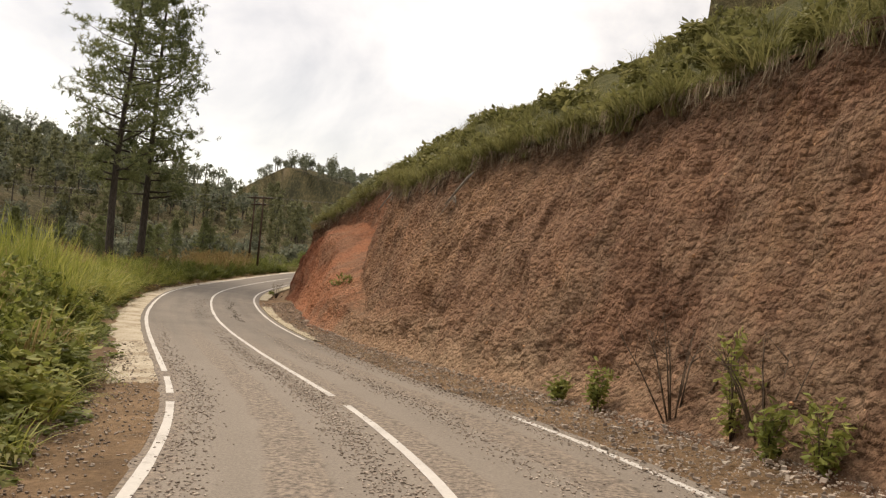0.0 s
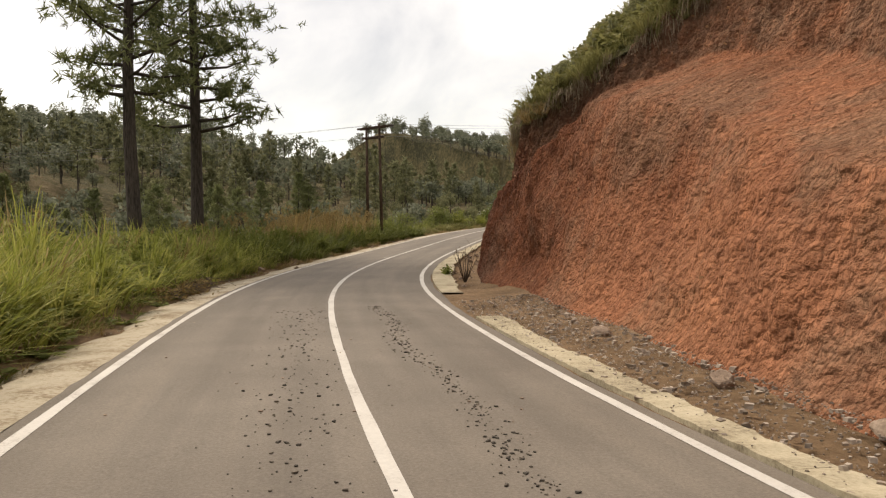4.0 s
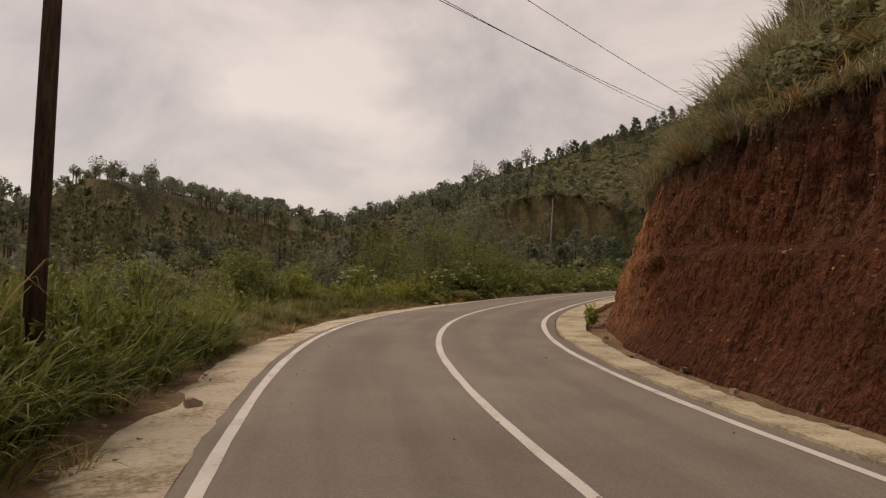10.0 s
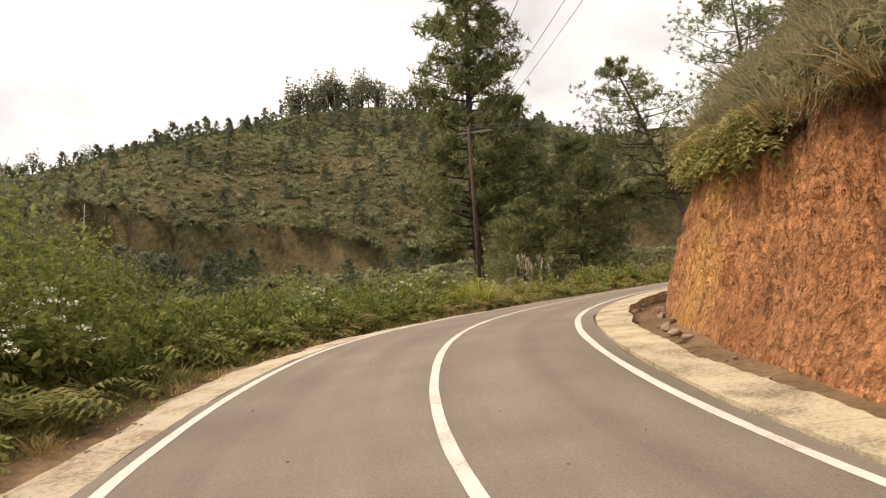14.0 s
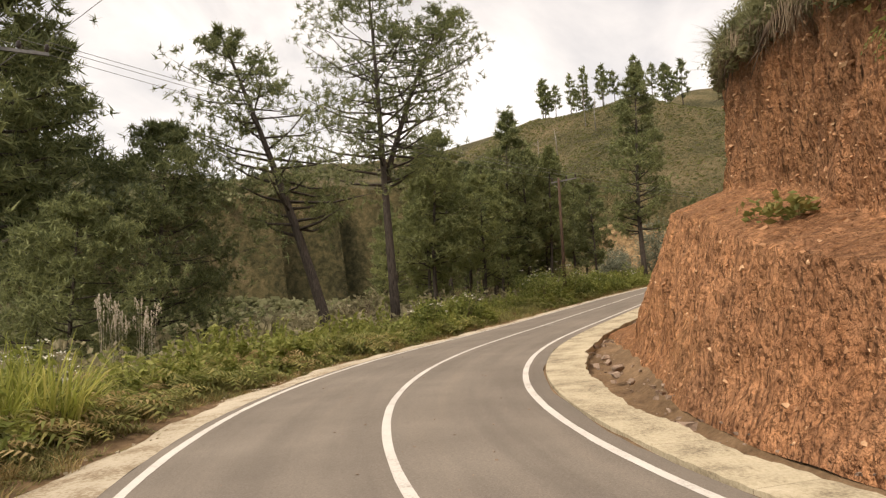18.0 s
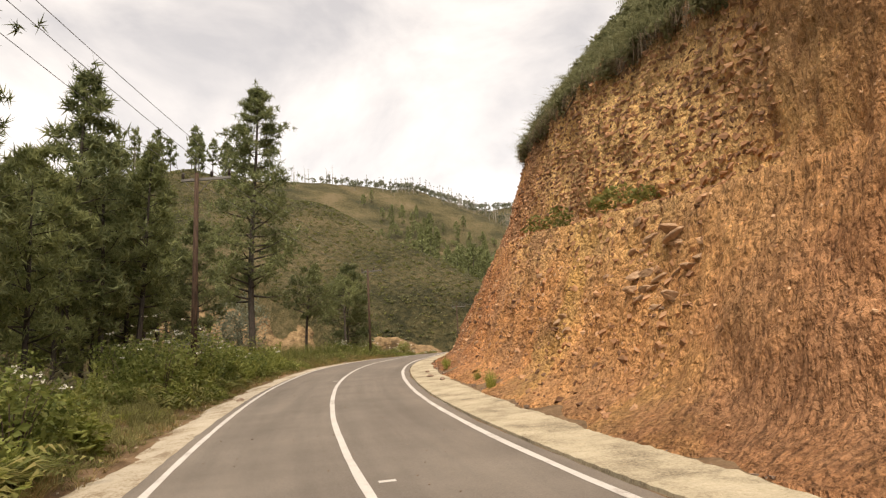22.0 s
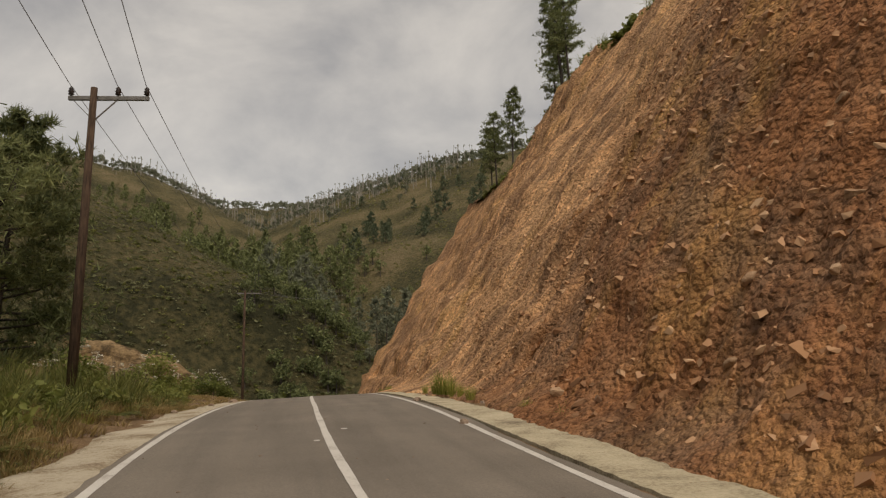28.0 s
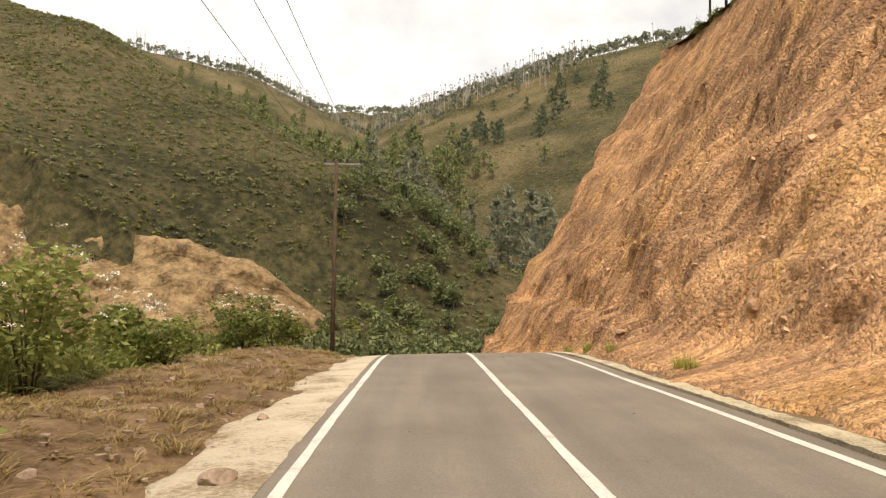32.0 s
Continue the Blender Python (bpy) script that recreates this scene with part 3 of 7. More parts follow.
def lumps(x, y, z=0.0, octaves=3):
    """Cheap smooth noise, about -1 to 1."""
    out = 0.0
    for k in range(octaves):
        f, a = 1.9 ** k, 0.6 ** k
        out = out + a * np.sin(x * f * 1.0 + 1.7 * np.sin(y * f * 0.8 + k) + 0.9 * k) * np.cos(y * f * 1.13 - 1.3 * np.sin(x * f * 0.7 + 2.1 * k) + z * f * 0.9)
    return out / 1.6


def mesh_object(name, verts, faces, mat, parent=None, smooth=False, uv=None, mats=None, mat_index=None, uv2=None):
    """One mesh object out of arrays; faces: an array of triangles or quads."""
    me = bpy.data.meshes.new(name)
    verts, faces = np.asarray(verts, np.float32).reshape(-1, 3), np.asarray(faces, np.int32)
    k = faces.shape[1]
    me.vertices.add(len(verts))
    me.vertices.foreach_set("co", verts.ravel())
    me.loops.add(faces.size)
    me.loops.foreach_set("vertex_index", faces.ravel())
    me.polygons.add(len(faces))
    me.polygons.foreach_set("loop_start", np.arange(0, faces.size, k, dtype=np.int32))
    me.polygons.foreach_set("loop_total", np.full(len(faces), k, np.int32))
    me.polygons.foreach_set("use_smooth", np.broadcast_to(np.asarray(smooth, bool), (len(faces),)).copy())
    for one in mats or [mat]:
        me.materials.append(one)
    if mat_index is not None:
        me.polygons.foreach_set("material_index", np.asarray(mat_index, np.int32))
    if uv is not None:
        me.uv_layers.new(name="lay").data.foreach_set("uv", np.asarray(uv, np.float32)[faces.ravel()].ravel())
    if uv2 is not None:
        me.uv_layers.new(name="zone").data.foreach_set("uv", np.asarray(uv2, np.float32)[faces.ravel()].ravel())
    me.update(calc_edges=True)
    ob = new(name, me)
    ob.parent = parent
    return ob


def grid_faces(rows, cols):
    i = np.arange((rows - 1) * (cols - 1))
    a = (i // (cols - 1)) * cols + i % (cols - 1)
    return np.stack([a, a + 1, a + cols + 1, a + cols], 1)


def strip(name, s0, s1, lats, heights, mat, step=0.5, wobble=None, lab="", cat="", kind="structure"):
    """A long sheet along the road with the cross-section lats, heights; wobble(s, k) moves column k sideways."""
    s = np.arange(s0, s1 + 1e-6, step)
    lat = np.tile(np.asarray(lats, float), (len(s), 1))
    hei = np.tile(np.asarray(heights, float), (len(s), 1))
    if wobble:
        for k in range(lat.shape[1]):
            dl, dh = wobble(s, k)
            lat[:, k] += dl
            hei[:, k] += dh
    ss = np.repeat(s[:, None], lat.shape[1], 1)
    uv = np.stack([ss, lat], -1).reshape(-1, 2)
    ob = mesh_object(name, place(ss, lat, hei), grid_faces(len(s), lat.shape[1])[:, ::-1], mat, uv=uv, smooth=True)
    return tagged(ob, lab, cat, kind=kind)


def part(name, verts, faces, mat, parent, label="", smooth=False):
    ob = mesh_object(name, verts, faces, mat, parent, smooth)
    return tagged(ob, label)


def thing(name, at, label, category, group="", turn=0.0, kind=""):
    ob = new(name)
    ob.matrix_basis = Matrix.Translation([float(k) for k in at]) @ Matrix.Rotation(turn, 4, "Z")
    return tagged(ob, label, category, group, kind)


def tube(points, radii, sides=8):
    """A round bar along points with a radius at each."""
    P = np.asarray(points, float)
    r = np.broadcast_to(np.asarray(radii, float), (len(P),))
    d = np.gradient(P, axis=0)
    d /= np.linalg.norm(d, axis=1, keepdims=True) + 1e-9
    up = np.where(np.abs(d[:, 2:3]) > 0.9, np.array([[1.0, 0, 0]]), np.array([[0, 0, 1.0]]))
    a = np.cross(d, up)
    a /= np.linalg.norm(a, axis=1, keepdims=True) + 1e-9
    b_ = np.cross(d, a)
    an = np.arange(sides) * 2 * math.pi / sides
    V = P[:, None] + r[:, None, None] * (a[:, None] * np.cos(an)[None, :, None] + b_[:, None] * np.sin(an)[None, :, None])
    F = []
    for i in range(len(P) - 1):
        for k in range(sides):
            j = (k + 1) % sides
            F.append((i * sides + k, i * sides + j, (i + 1) * sides + j, (i + 1) * sides + k))
    V = np.concatenate([V.reshape(-1, 3), P[:1], P[-1:]])
    n, m = len(P) * sides, (len(P) - 1) * sides
    for k in range(sides):
        j = (k + 1) % sides
        F += [(n, j, k, k), (n + 1, m + k, m + j, m + j)]
    F = np.array(F)
    tri = np.concatenate([F[:, [0, 1, 2]], F[:, [0, 2, 3]]])
    return V, tri[(tri[:, 0] != tri[:, 1]) & (tri[:, 1] != tri[:, 2]) & (tri[:, 0] != tri[:, 2])]


def join(pieces):
    V, F, k = [], [], 0
    for v, f in pieces:
        V.append(v)
        F.append(np.asarray(f) + k)
        k += len(v)
    return np.concatenate(V), np.concatenate(F)


def scatter(proto, at, turn, size, lean=None):
    """Many copies of proto (verts, faces) in one mesh."""
    v, f = proto
    n = len(at)
    c_, s_ = np.cos(turn)[:, None], np.sin(turn)[:, None]
    size = np.asarray(size, float)
    sx = size[:, None] if size.ndim == 1 else size[:, :1]
    sz = size[:, None] if size.ndim == 1 else size[:, 1:2]
    x, y, z = v[None, :, 0] * sx, v[None, :, 1] * sx, v[None, :, 2] * sz
    X, Y = c_ * x - s_ * y, s_ * x + c_ * y
    if lean is not None:
        X, Y = X + lean[:, :1] * z, Y + lean[:, 1:2] * z
    V = np.stack([X + at[:, 0:1], Y + at[:, 1:2], z + at[:, 2:3]], -1).reshape(-1, 3)
    F = (f[None] + (np.arange(n) * len(v))[:, None, None]).reshape(-1, f.shape[1])
    return V, F

# ---------------------------------------------------------------- road and its edges
WIDE_L, WIDE_R = 2.9, 2.57


def edge_wobble(amp, freq, col, drop=0.0):
    return lambda s, k: ((amp * (lumps(s * freq, s * 0 + k * 3.1, octaves=4)), drop) if k == col else (0.0 * s, 0.0))


road = strip("road", -14, 270, [-3.12, -2.9, -1.5, 0.0, 1.3, 2.62, 2.86], [-0.03, 0, 0.015, 0.025, 0.015, 0, -0.03], M_ASPHALT,
             wobble=lambda s, k: (0.06 * lumps(s * 0.8, s * 0 + k, octaves=4) if k in (0, 6) else 0 * s, 0 * s),
             lab="dusty grey asphalt road with worn wheel tracks", cat="road")


def road_height(s, l):
    """Height of the asphalt over the plan's line at l."""
    return np.interp(l, [-3.12, -2.9, -1.5, 0.0, 1.3, 2.62, 2.86], [-0.03, 0, 0.015, 0.025, 0.015, 0, -0.03])


LINE_S = np.arange(0.0, 253.0, 12.0)
LINE_OFF = {  # how far each painted line strays from its even course
    -1: [-0.03, 0.0, 0.03, 0.05, 0.06, 0.06, 0.06, 0.06, 0.07, 0.09, 0.1, 0.11, 0.13, 0.14, 0.12, 0.09, 0.05, 0.03, 0.03, 0.05, 0.05, 0.06],
    0: [-0.14, -0.09, -0.04, 0.0, 0.0, -0.01, -0.05, -0.06, -0.03, 0.0, 0.0, 0.0, -0.01, -0.04, -0.06, -0.05, -0.05, -0.07, -0.11, -0.15, -0.15, -0.13],
    1: [-0.06, -0.04, -0.02, -0.01, -0.02, -0.04, -0.07, -0.05, -0.01, -0.02, -0.09, -0.12, -0.11, -0.06, -0.03, -0.01, 0.0, -0.01, -0.05, -0.11, -0.15, -0.16]}


def marking(name, s0, s1, l, half=0.062):
    h = float(road_height(0, l)) + 0.006
    off = LINE_OFF[int(np.sign(l))]
    return strip(name, s0, s1, [l - half, l + half], [h, h], M_PAINT, step=0.5,
                 wobble=lambda s, k: (np.interp(s, LINE_S, off) + 0.012 * lumps(s * 1.1, s * 0 + k * 5 + l, octaves=4), 0 * s), lab="worn white painted road line", cat="road marking")


for i, (a, b_, l) in enumerate(((-14, 13.6, -WIDE_L), (14.6, 17.2, -WIDE_L), (18.0, 268, -WIDE_L), (-14, 13.2, 0.0), (14.2, 268, 0.0), (-14, 12.0, WIDE_R), (27.8, 268, WIDE_R))):
    marking("lane_line_%d" % (i + 1), a, b_, l)

for a, l, w in ((67.3, -0.3, 0.09), (151.4, 0.28, 0.11), (173.3, -0.28, 0.12), (205.2, -0.26, 0.05), (206.7, 0.28, 0.055)):
    h = float(road_height(0, l)) + 0.005
    strip("road_mark", a, a + 0.14, [l - w, l + w], [h, h], M_PAINT, step=0.07, lab="small faded white survey mark on the asphalt", cat="road marking")

# pale gravel shoulder on the valley side, rough outer edge
strip("shoulder_soil", -14, 16.6, [-3.06, -3.3, -3.8, -4.5], [-0.02, -0.02, -0.04, -0.16], M_DIRT, step=0.4,
      wobble=lambda s, k: ((0.25 if k > 1 else 0.0) * lumps(s * 0.9, s * 0 + k, octaves=5), 0.02 * lumps(s * 2.0, s * 0 + k)), lab="brown soil strewn with stones beside the asphalt", cat="soil")
strip("shoulder_gravel", 16.2, 270, [-3.06, -3.3, -3.8, -4.3], [-0.02, -0.015, -0.05, -0.2], M_GRAVEL, step=0.4,
      wobble=lambda s, k: ((0.3 if k == 2 else 0.5 if k == 3 else 0.0) * lumps(s * 0.9, s * 0 + k, octaves=5) - 0.3 * (k > 1) * np.clip(np.minimum((s - 186) / 8, (246 - s) / 10), 0, 1), 0.015 * lumps(s * 2.0, s * 0 + k)),
      lab="pale crumbling gravel shoulder along the asphalt", cat="shoulder")
# concrete strip on the cliff side; each slab a piece of its own
strip("shoulder_base", -14, 270, [2.84, 3.2, 3.9, 4.5, 5.3], [-0.05, -0.05, -0.03, 0.0, 0.15], M_DIRT, step=0.5,
      wobble=lambda s, k: (0.1 * lumps(s * 0.6, s * 0 + k) if k else 0 * s, 0.03 * lumps(s * 1.7, s * 0 + 2 * k) - (0.3 * np.clip(1 - np.abs(s - 130) / 14, 0, 1) + 0.12) * (k in (2, 3)) * (s > 52)),
      lab="reddish soil between the concrete strip and the cliff", cat="soil")
gutter = thing("gutter_strip", (0, 0, 0), "sandy concrete edge strip of cast slabs beside the road", "gutter", kind="structure")
STRIP_S = [-14, 30, 60, 80, 100, 112, 128, 145, 160, 168, 185, 200, 215, 230, 270]
STRIP_L = [3.35, 3.2, 3.62, 3.35, 3.75, 3.6, 3.68, 4.0, 4.2, 4.15, 3.9, 3.9, 3.6, 3.2, 3.2]


def slab(s0, s1):
    """One cast slab with a ribbed top."""
    n = 11
    s = np.linspace(s0, s1, n)
    outer = np.interp(s, STRIP_S, STRIP_L) + 0.09 * lumps(s * 1.3, s * 0, octaves=5)
    ribs = 0.007 * np.where(np.arange(n) % 2, 1, -1)
    lat = np.stack([np.full(n, 2.9), np.full(n, 2.9), outer, outer], 1)
    hei = np.stack([np.full(n, -0.06), 0.01 + ribs, 0.012 + ribs + 0.02 * lumps(s, s * 0 + 1), np.full(n, -0.25)], 1)
    return place(np.repeat(s[:, None], 4, 1), lat, hei).reshape(-1, 3), grid_faces(n, 4)[:, ::-1]


cuts = np.concatenate([np.arange(28.0, 48.0, 2.0), np.arange(51.0, 268.0, 2.2)])
for k in range(len(cuts) - 1):
    if cuts[k + 1] - cuts[k] < 2.5:
        v, f = slab(cuts[k] + 0.004, cuts[k + 1] - 0.003)
        part("slab", v, f, M_CONCRETE, gutter)

# ---------------------------------------------------------------- cut cliff on the hill side
CS = np.array([-14, 8, 20, 26, 30, 35, 40, 44, 47, 50, 53, 57, 63, 70, 77, 84, 92, 98, 106, 112, 119, 126, 130, 134, 142, 150, 158, 168, 174, 184, 194, 202, 207, 212, 217, 225, 234, 240, 264, 276.0])
C_FOOT = np.array([4.7, 4.6, 4.45, 4.35, 4.5, 4.35, 4.7, 5.0, 4.9, 5.0, 4.8, 4.6, 4.6, 4.6, 4.55, 4.35, 4.25, 4.45, 4.5, 4.5, 4.55, 4.65, 4.85, 5.1, 5.15, 5.25, 5.4, 5.5, 5.5, 5.1, 4.5, 4.15, 4.1, 4.7, 5.1, 5.15, 4.9, 4.75, 4.5, 4.5])
C_BENCH = np.array([1.2, 1.2, 1.2, 1.0, 0.9, 1.6, 2.9, 4.0, 4.7, 5.0, 4.0, 2.9, 2.3, 2.0, 1.9, 2.0, 2.0, 1.6, 1.5, 1.5, 1.6, 2.1, 2.7, 3.2, 3.8, 4.2, 4.6, 5.3, 5.7, 6.0, 6.0, 6.0, 6.0, 6.0, 6.0, 6.0, 6.0, 6.0, 6.0, 6.0])
C_LEDGE = np.array([0, 0, 0, 0.05, 0.4, 1.5, 2.1, 2.2, 2.0, 0.9, 0.4, 0.4, 0.6, 0.65, 0.55, 0.4, 0.3, 0, 0, 0, 0.2, 1.3, 1.5, 1.5, 1.5, 1.4, 1.2, 0.9, 0.7, 0.5, 0.2, 0, 0, 0, 0, 0, 0, 0, 0, 0])
C_TOP = np.array([6.3, 6.5, 6.8, 6.6, 6.5, 7.3, 8.5, 8.6, 8.0, 6.6, 5.7, 5.5, 5.2, 4.9, 5.1, 5.1, 4.8, 4.1, 3.9, 3.5, 3.8, 6.4, 7.0, 7.4, 8.3, 9.2, 10.0, 10.8, 11.2, 12.0, 14.3, 17.2, 18.6, 19.6, 20.6, 22.2, 23.0, 23.4, 25.2, 26])
C_COT = np.array([0.36, 0.38, 0.4, 0.4, 0.4, 0.4, 0.44, 0.46, 0.42, 0.36, 0.32, 0.3, 0.3, 0.3, 0.33, 0.34, 0.36, 0.38, 0.36, 0.34, 0.33, 0.33, 0.32, 0.3, 0.34, 0.36, 0.4, 0.43, 0.45, 0.5, 0.53, 0.53, 0.58, 0.62, 0.64, 0.68, 0.65, 0.62, 0.64, 0.64])


def talus(s):
    """How steeply the ledge climbs towards its back."""
    return np.interp(s, [26, 34, 50, 56, 60, 122, 126, 142, 152], [0.25, 0.5, 0.5, 0.3, 0.2, 0.2, 0.35, 0.35, 0.2])


def cliff_nodes(s):
    """Offsets and heights of foot, ledge front, ledge back, top edge."""
    g = [np.interp(s, CS, k) for k in (C_FOOT, C_BENCH, C_LEDGE, C_TOP, C_COT)]
    foot, bench, ledge, top, cot = g
    l1 = foot + cot * bench
    l2 = l1 + ledge
    l3 = l2 + cot * np.interp(s, [0, 28, 36, 50, 112, 125, 150, 168, 182, 200], [0.85, 0.85, 0.5, 0.6, 0.85, 0.35, 0.35, 0.32, 0.5, 1.0]) * np.maximum(top - bench, 0.2)
    return foot, l1, l2, l3, bench, top


def hill_height(s, l):
    """Vegetated hill above the cliff."""
    foot, l1, l2, l3, bench, top = cliff_nodes(s)
    d = np.maximum(l - l3, 0)
    steep = np.interp(s, [52, 62, 98, 105, 123, 134, 180, 205], [1.0, 1.25, 1.25, 0.7, 0.6, 1.5, 1.5, 0.25])
    return top + steep * (0.85 * np.minimum(d, 4.0) + 0.35 * np.clip(d - 4.0, 0, 12) + 0.18 * np.clip(d - 16, 0, 30))


CLIFF_FACE = []


def make_cliff():
    s = np.arange(-14, 274, 0.12)
    n1, n2, n3 = 27, 5, 25
    foot, l1, l2, l3, bench, top = cliff_nodes(s)
    rise = talus(s)
    # where there is no ledge its rows stand a little up the face instead
    lift = 0.5 * np.clip(0.5 - (l2 - l1), 0, 1)
    back = bench + rise * (l2 - l1) + lift
    l2 = l2 + (l3 - l2) * lift / np.maximum(top - bench, 0.5)
    cols_l, cols_h = [], []
    for k in range(n1):
        f = k / (n1 - 1)
        cols_l.append(foot + (l1 - foot) * f)
        cols_h.append(-0.25 + (bench + 0.25) * f)
    for k in range(1, n2):
        f = k / (n2 - 1)
        cols_l.append(l1 + (l2 - l1) * f)
        cols_h.append(bench + (back - bench) * f)
    for k in range(1, n3):
        f = k / (n3 - 1)
        cols_l.append(l2 + (l3 - l2) * f)
        cols_h.append(back + (top - back) * f)
    cols_l.append(l3 + 0.5)
    cols_h.append(top + 0.15)
    L, Hh = np.stack(cols_l, 1), np.stack(cols_h, 1)
    ss = np.repeat(s[:, None], L.shape[1], 1)
    upper = (np.arange(L.shape[1]) > n1 + n2 - 2)[None] * np.ones_like(ss)
    # how rough and how fluted the cut is along the road
    rubble = np.interp(ss, [-14, 22, 34, 52, 92, 98, 152, 160, 176, 205, 212, 222, 276], [0.5, 0.5, 0.45, 0.35, 0.35, 0.15, 0.22, 0.7, 0.85, 0.85, 0.55, 0.4, 0.4])
    flute = np.interp(ss, [-14, 30, 52, 92, 98, 125, 150, 160, 276], [0.1, 0.2, 0.9, 1.2, 1.0, 0.9, 0.6, 0.15, 0.1]) * (0.55 + 0.75 * upper)
    late = np.clip((ss - 203) / 10, 0, 1)
    swell = np.interp(ss, [22, 40], [0.17, 0.27]) * lumps(ss * 0.33, Hh * 0.35, octaves=3)
    # flutes run down the face and break off at uneven heights
    way = ss + 0.12 * lumps(ss * 0.7, Hh * 0.9)
    ribs = 0.15 * lumps(way * 2.6, Hh * 0.3, octaves=3) - 0.17 * (1 - np.abs(lumps(way * 4.3 + 4, Hh * 0.5, octaves=2))) ** 3
    gouge = 0.075 * lumps(way * 11.0 + 2, Hh * 2.6, octaves=2) * (0.6 + 0.6 * lumps(ss * 0.5, Hh * 0.7 + 3))
    bite = -0.8 * np.clip(lumps(ss * 0.62 + 9, Hh * 0.8 + 2, octaves=2) - 0.55, 0, 1) * np.interp(ss, [-14, 24, 40, 60, 92, 100, 276], [0.15, 0.2, 0.5, 1.0, 1.0, 0.35, 0.25])
    # broken lumps, blocks in tilted beds
    lumpy = 0.10 * lumps(ss * 2.2, Hh * 1.6, octaves=4) + 0.05 * lumps(ss * 6.1 + 3, Hh * 5.0, octaves=3)
    bed = Hh * 2.1 + 0.18 * ss + 0.8 * lumps(ss * 0.5, Hh * 0.4)
    cut = np.floor(ss * 1.7 + 0.7 * lumps(Hh * 1.3, ss * 0.3)) + 57.0 * np.floor(bed)
    block = np.mod(np.sin(cut * 12.9898) * 43758.5453, 1.0) - 0.5
    blocky = 0.03 * block * np.interp(ss, [150, 160, 198, 207], [0, 1, 1, 0]) * (0.5 + 0.5 * lumps(ss * 0.4, Hh * 0.5))
    grain = rng.normal(0, 1, ss.shape)
    grain[:, n1:n1 + n2] *= 0.5
    # rain rills on the last slope run aslant
    slant = ss + 0.62 * Hh + 0.9 * lumps(Hh * 0.5, ss * 0.15)
    rills = -0.42 * late * np.exp(-((np.mod(slant, 2.1) - 1.05) / 0.2) ** 2) * np.clip(0.35 + 0.9 * lumps(ss * 0.3, Hh * 0.3), 0, 1)
    rills = rills + late * (0.16 * lumps(slant * 2.6, (Hh - 0.6 * ss) * 0.4, octaves=3) + 0.07 * lumps(slant * 7.0, (Hh - 0.6 * ss) * 1.3, octaves=2))
    rills = rills + late * (0.42 * lumps(ss * 0.28 + 2, Hh * 0.3, octaves=3) + np.interp(ss, [203, 232, 244], [0.15, 0.25, 0.6]) * (np.mod(Hh - 0.16 * ss + 0.4 * lumps(ss * 0.4, Hh * 0), 3.2) / 3.2 - 0.5))
    fadein = np.clip((Hh + 0.1) / 0.8, 0, 1)
    out = swell + flute * ribs + (0.35 + 0.65 * flute) * gouge + bite + (0.35 + 1.1 * rubble) * np.interp(ss, [24, 40], [1.7, 1.0]) * lumpy + blocky + rills + (0.01 + 0.014 * rubble) * grain
    # earth that slid down and lies against the foot
    spill = np.interp(ss, [-14, 30, 50, 60, 95, 124, 136, 143, 185, 196, 212, 276], [0.35, 0.3, 0.25, 0.15, 0.2, 0.1, 0.15, 1.0, 1.3, 0.5, 0.8, 0.8])
    spill = spill + 1.0 * np.clip(1.5 - np.abs(ss - 230) / 8, 0, 1)
    fan = np.exp(-np.maximum(Hh, 0) / (0.34 + 0.1 * lumps(ss * 0.45, ss * 0)))
    L2 = L - out * fadein - spill * fan * np.clip(0.85 + 0.45 * lumps(ss * 0.7 + 1, ss * 0), 0.2, 1.5)
    H2 = Hh + 0.05 * lumps(ss * 1.9 + 5, L * 2.0)
    # the edge of the turf sags and breaks
    H2[:, -6:] += (0.22 * lumps(s * 1.1, s * 0 + 3, octaves=4))[:, None] * np.linspace(0.2, 1, 6)[None]
    CLIFF_FACE[:] = [s, L2, H2, n1 + n2 - 1]
    uv = np.stack([ss, Hh], -1).reshape(-1, 2)
    below = (top[:, None] - Hh)
    zone = np.stack([below, upper], -1).reshape(-1, 2)
    F = grid_faces(len(s), L.shape[1])[:, ::-1]
    ob = mesh_object("cliff", place(ss, L2, H2), F, M_CLIFF, uv=uv, uv2=zone, smooth=True)
    return tagged(ob, "bare cut cliff of red and orange earth beside the road", "cliff", kind="structure")


make_cliff()


def make_hilltop():
    s = np.arange(-14, 274, 0.8)
    d = np.concatenate([np.linspace(-0.1, 4, 9), np.linspace(5, 22, 9)])
    foot, l1, l2, l3, bench, top = cliff_nodes(s)
    L = l3[:, None] + d[None]
    ss = np.repeat(s[:, None], L.shape[1], 1)
    Hh = hill_height(ss, L) + 0.25 * lumps(ss * 0.9, L * 1.1) - 0.12
    return tagged(mesh_object("hillside", place(ss, L, Hh), grid_faces(len(s), L.shape[1])[:, ::-1], M_TURF, smooth=True), "overgrown hillside above the cut cliff", "hillside", kind="structure")


make_hilltop()


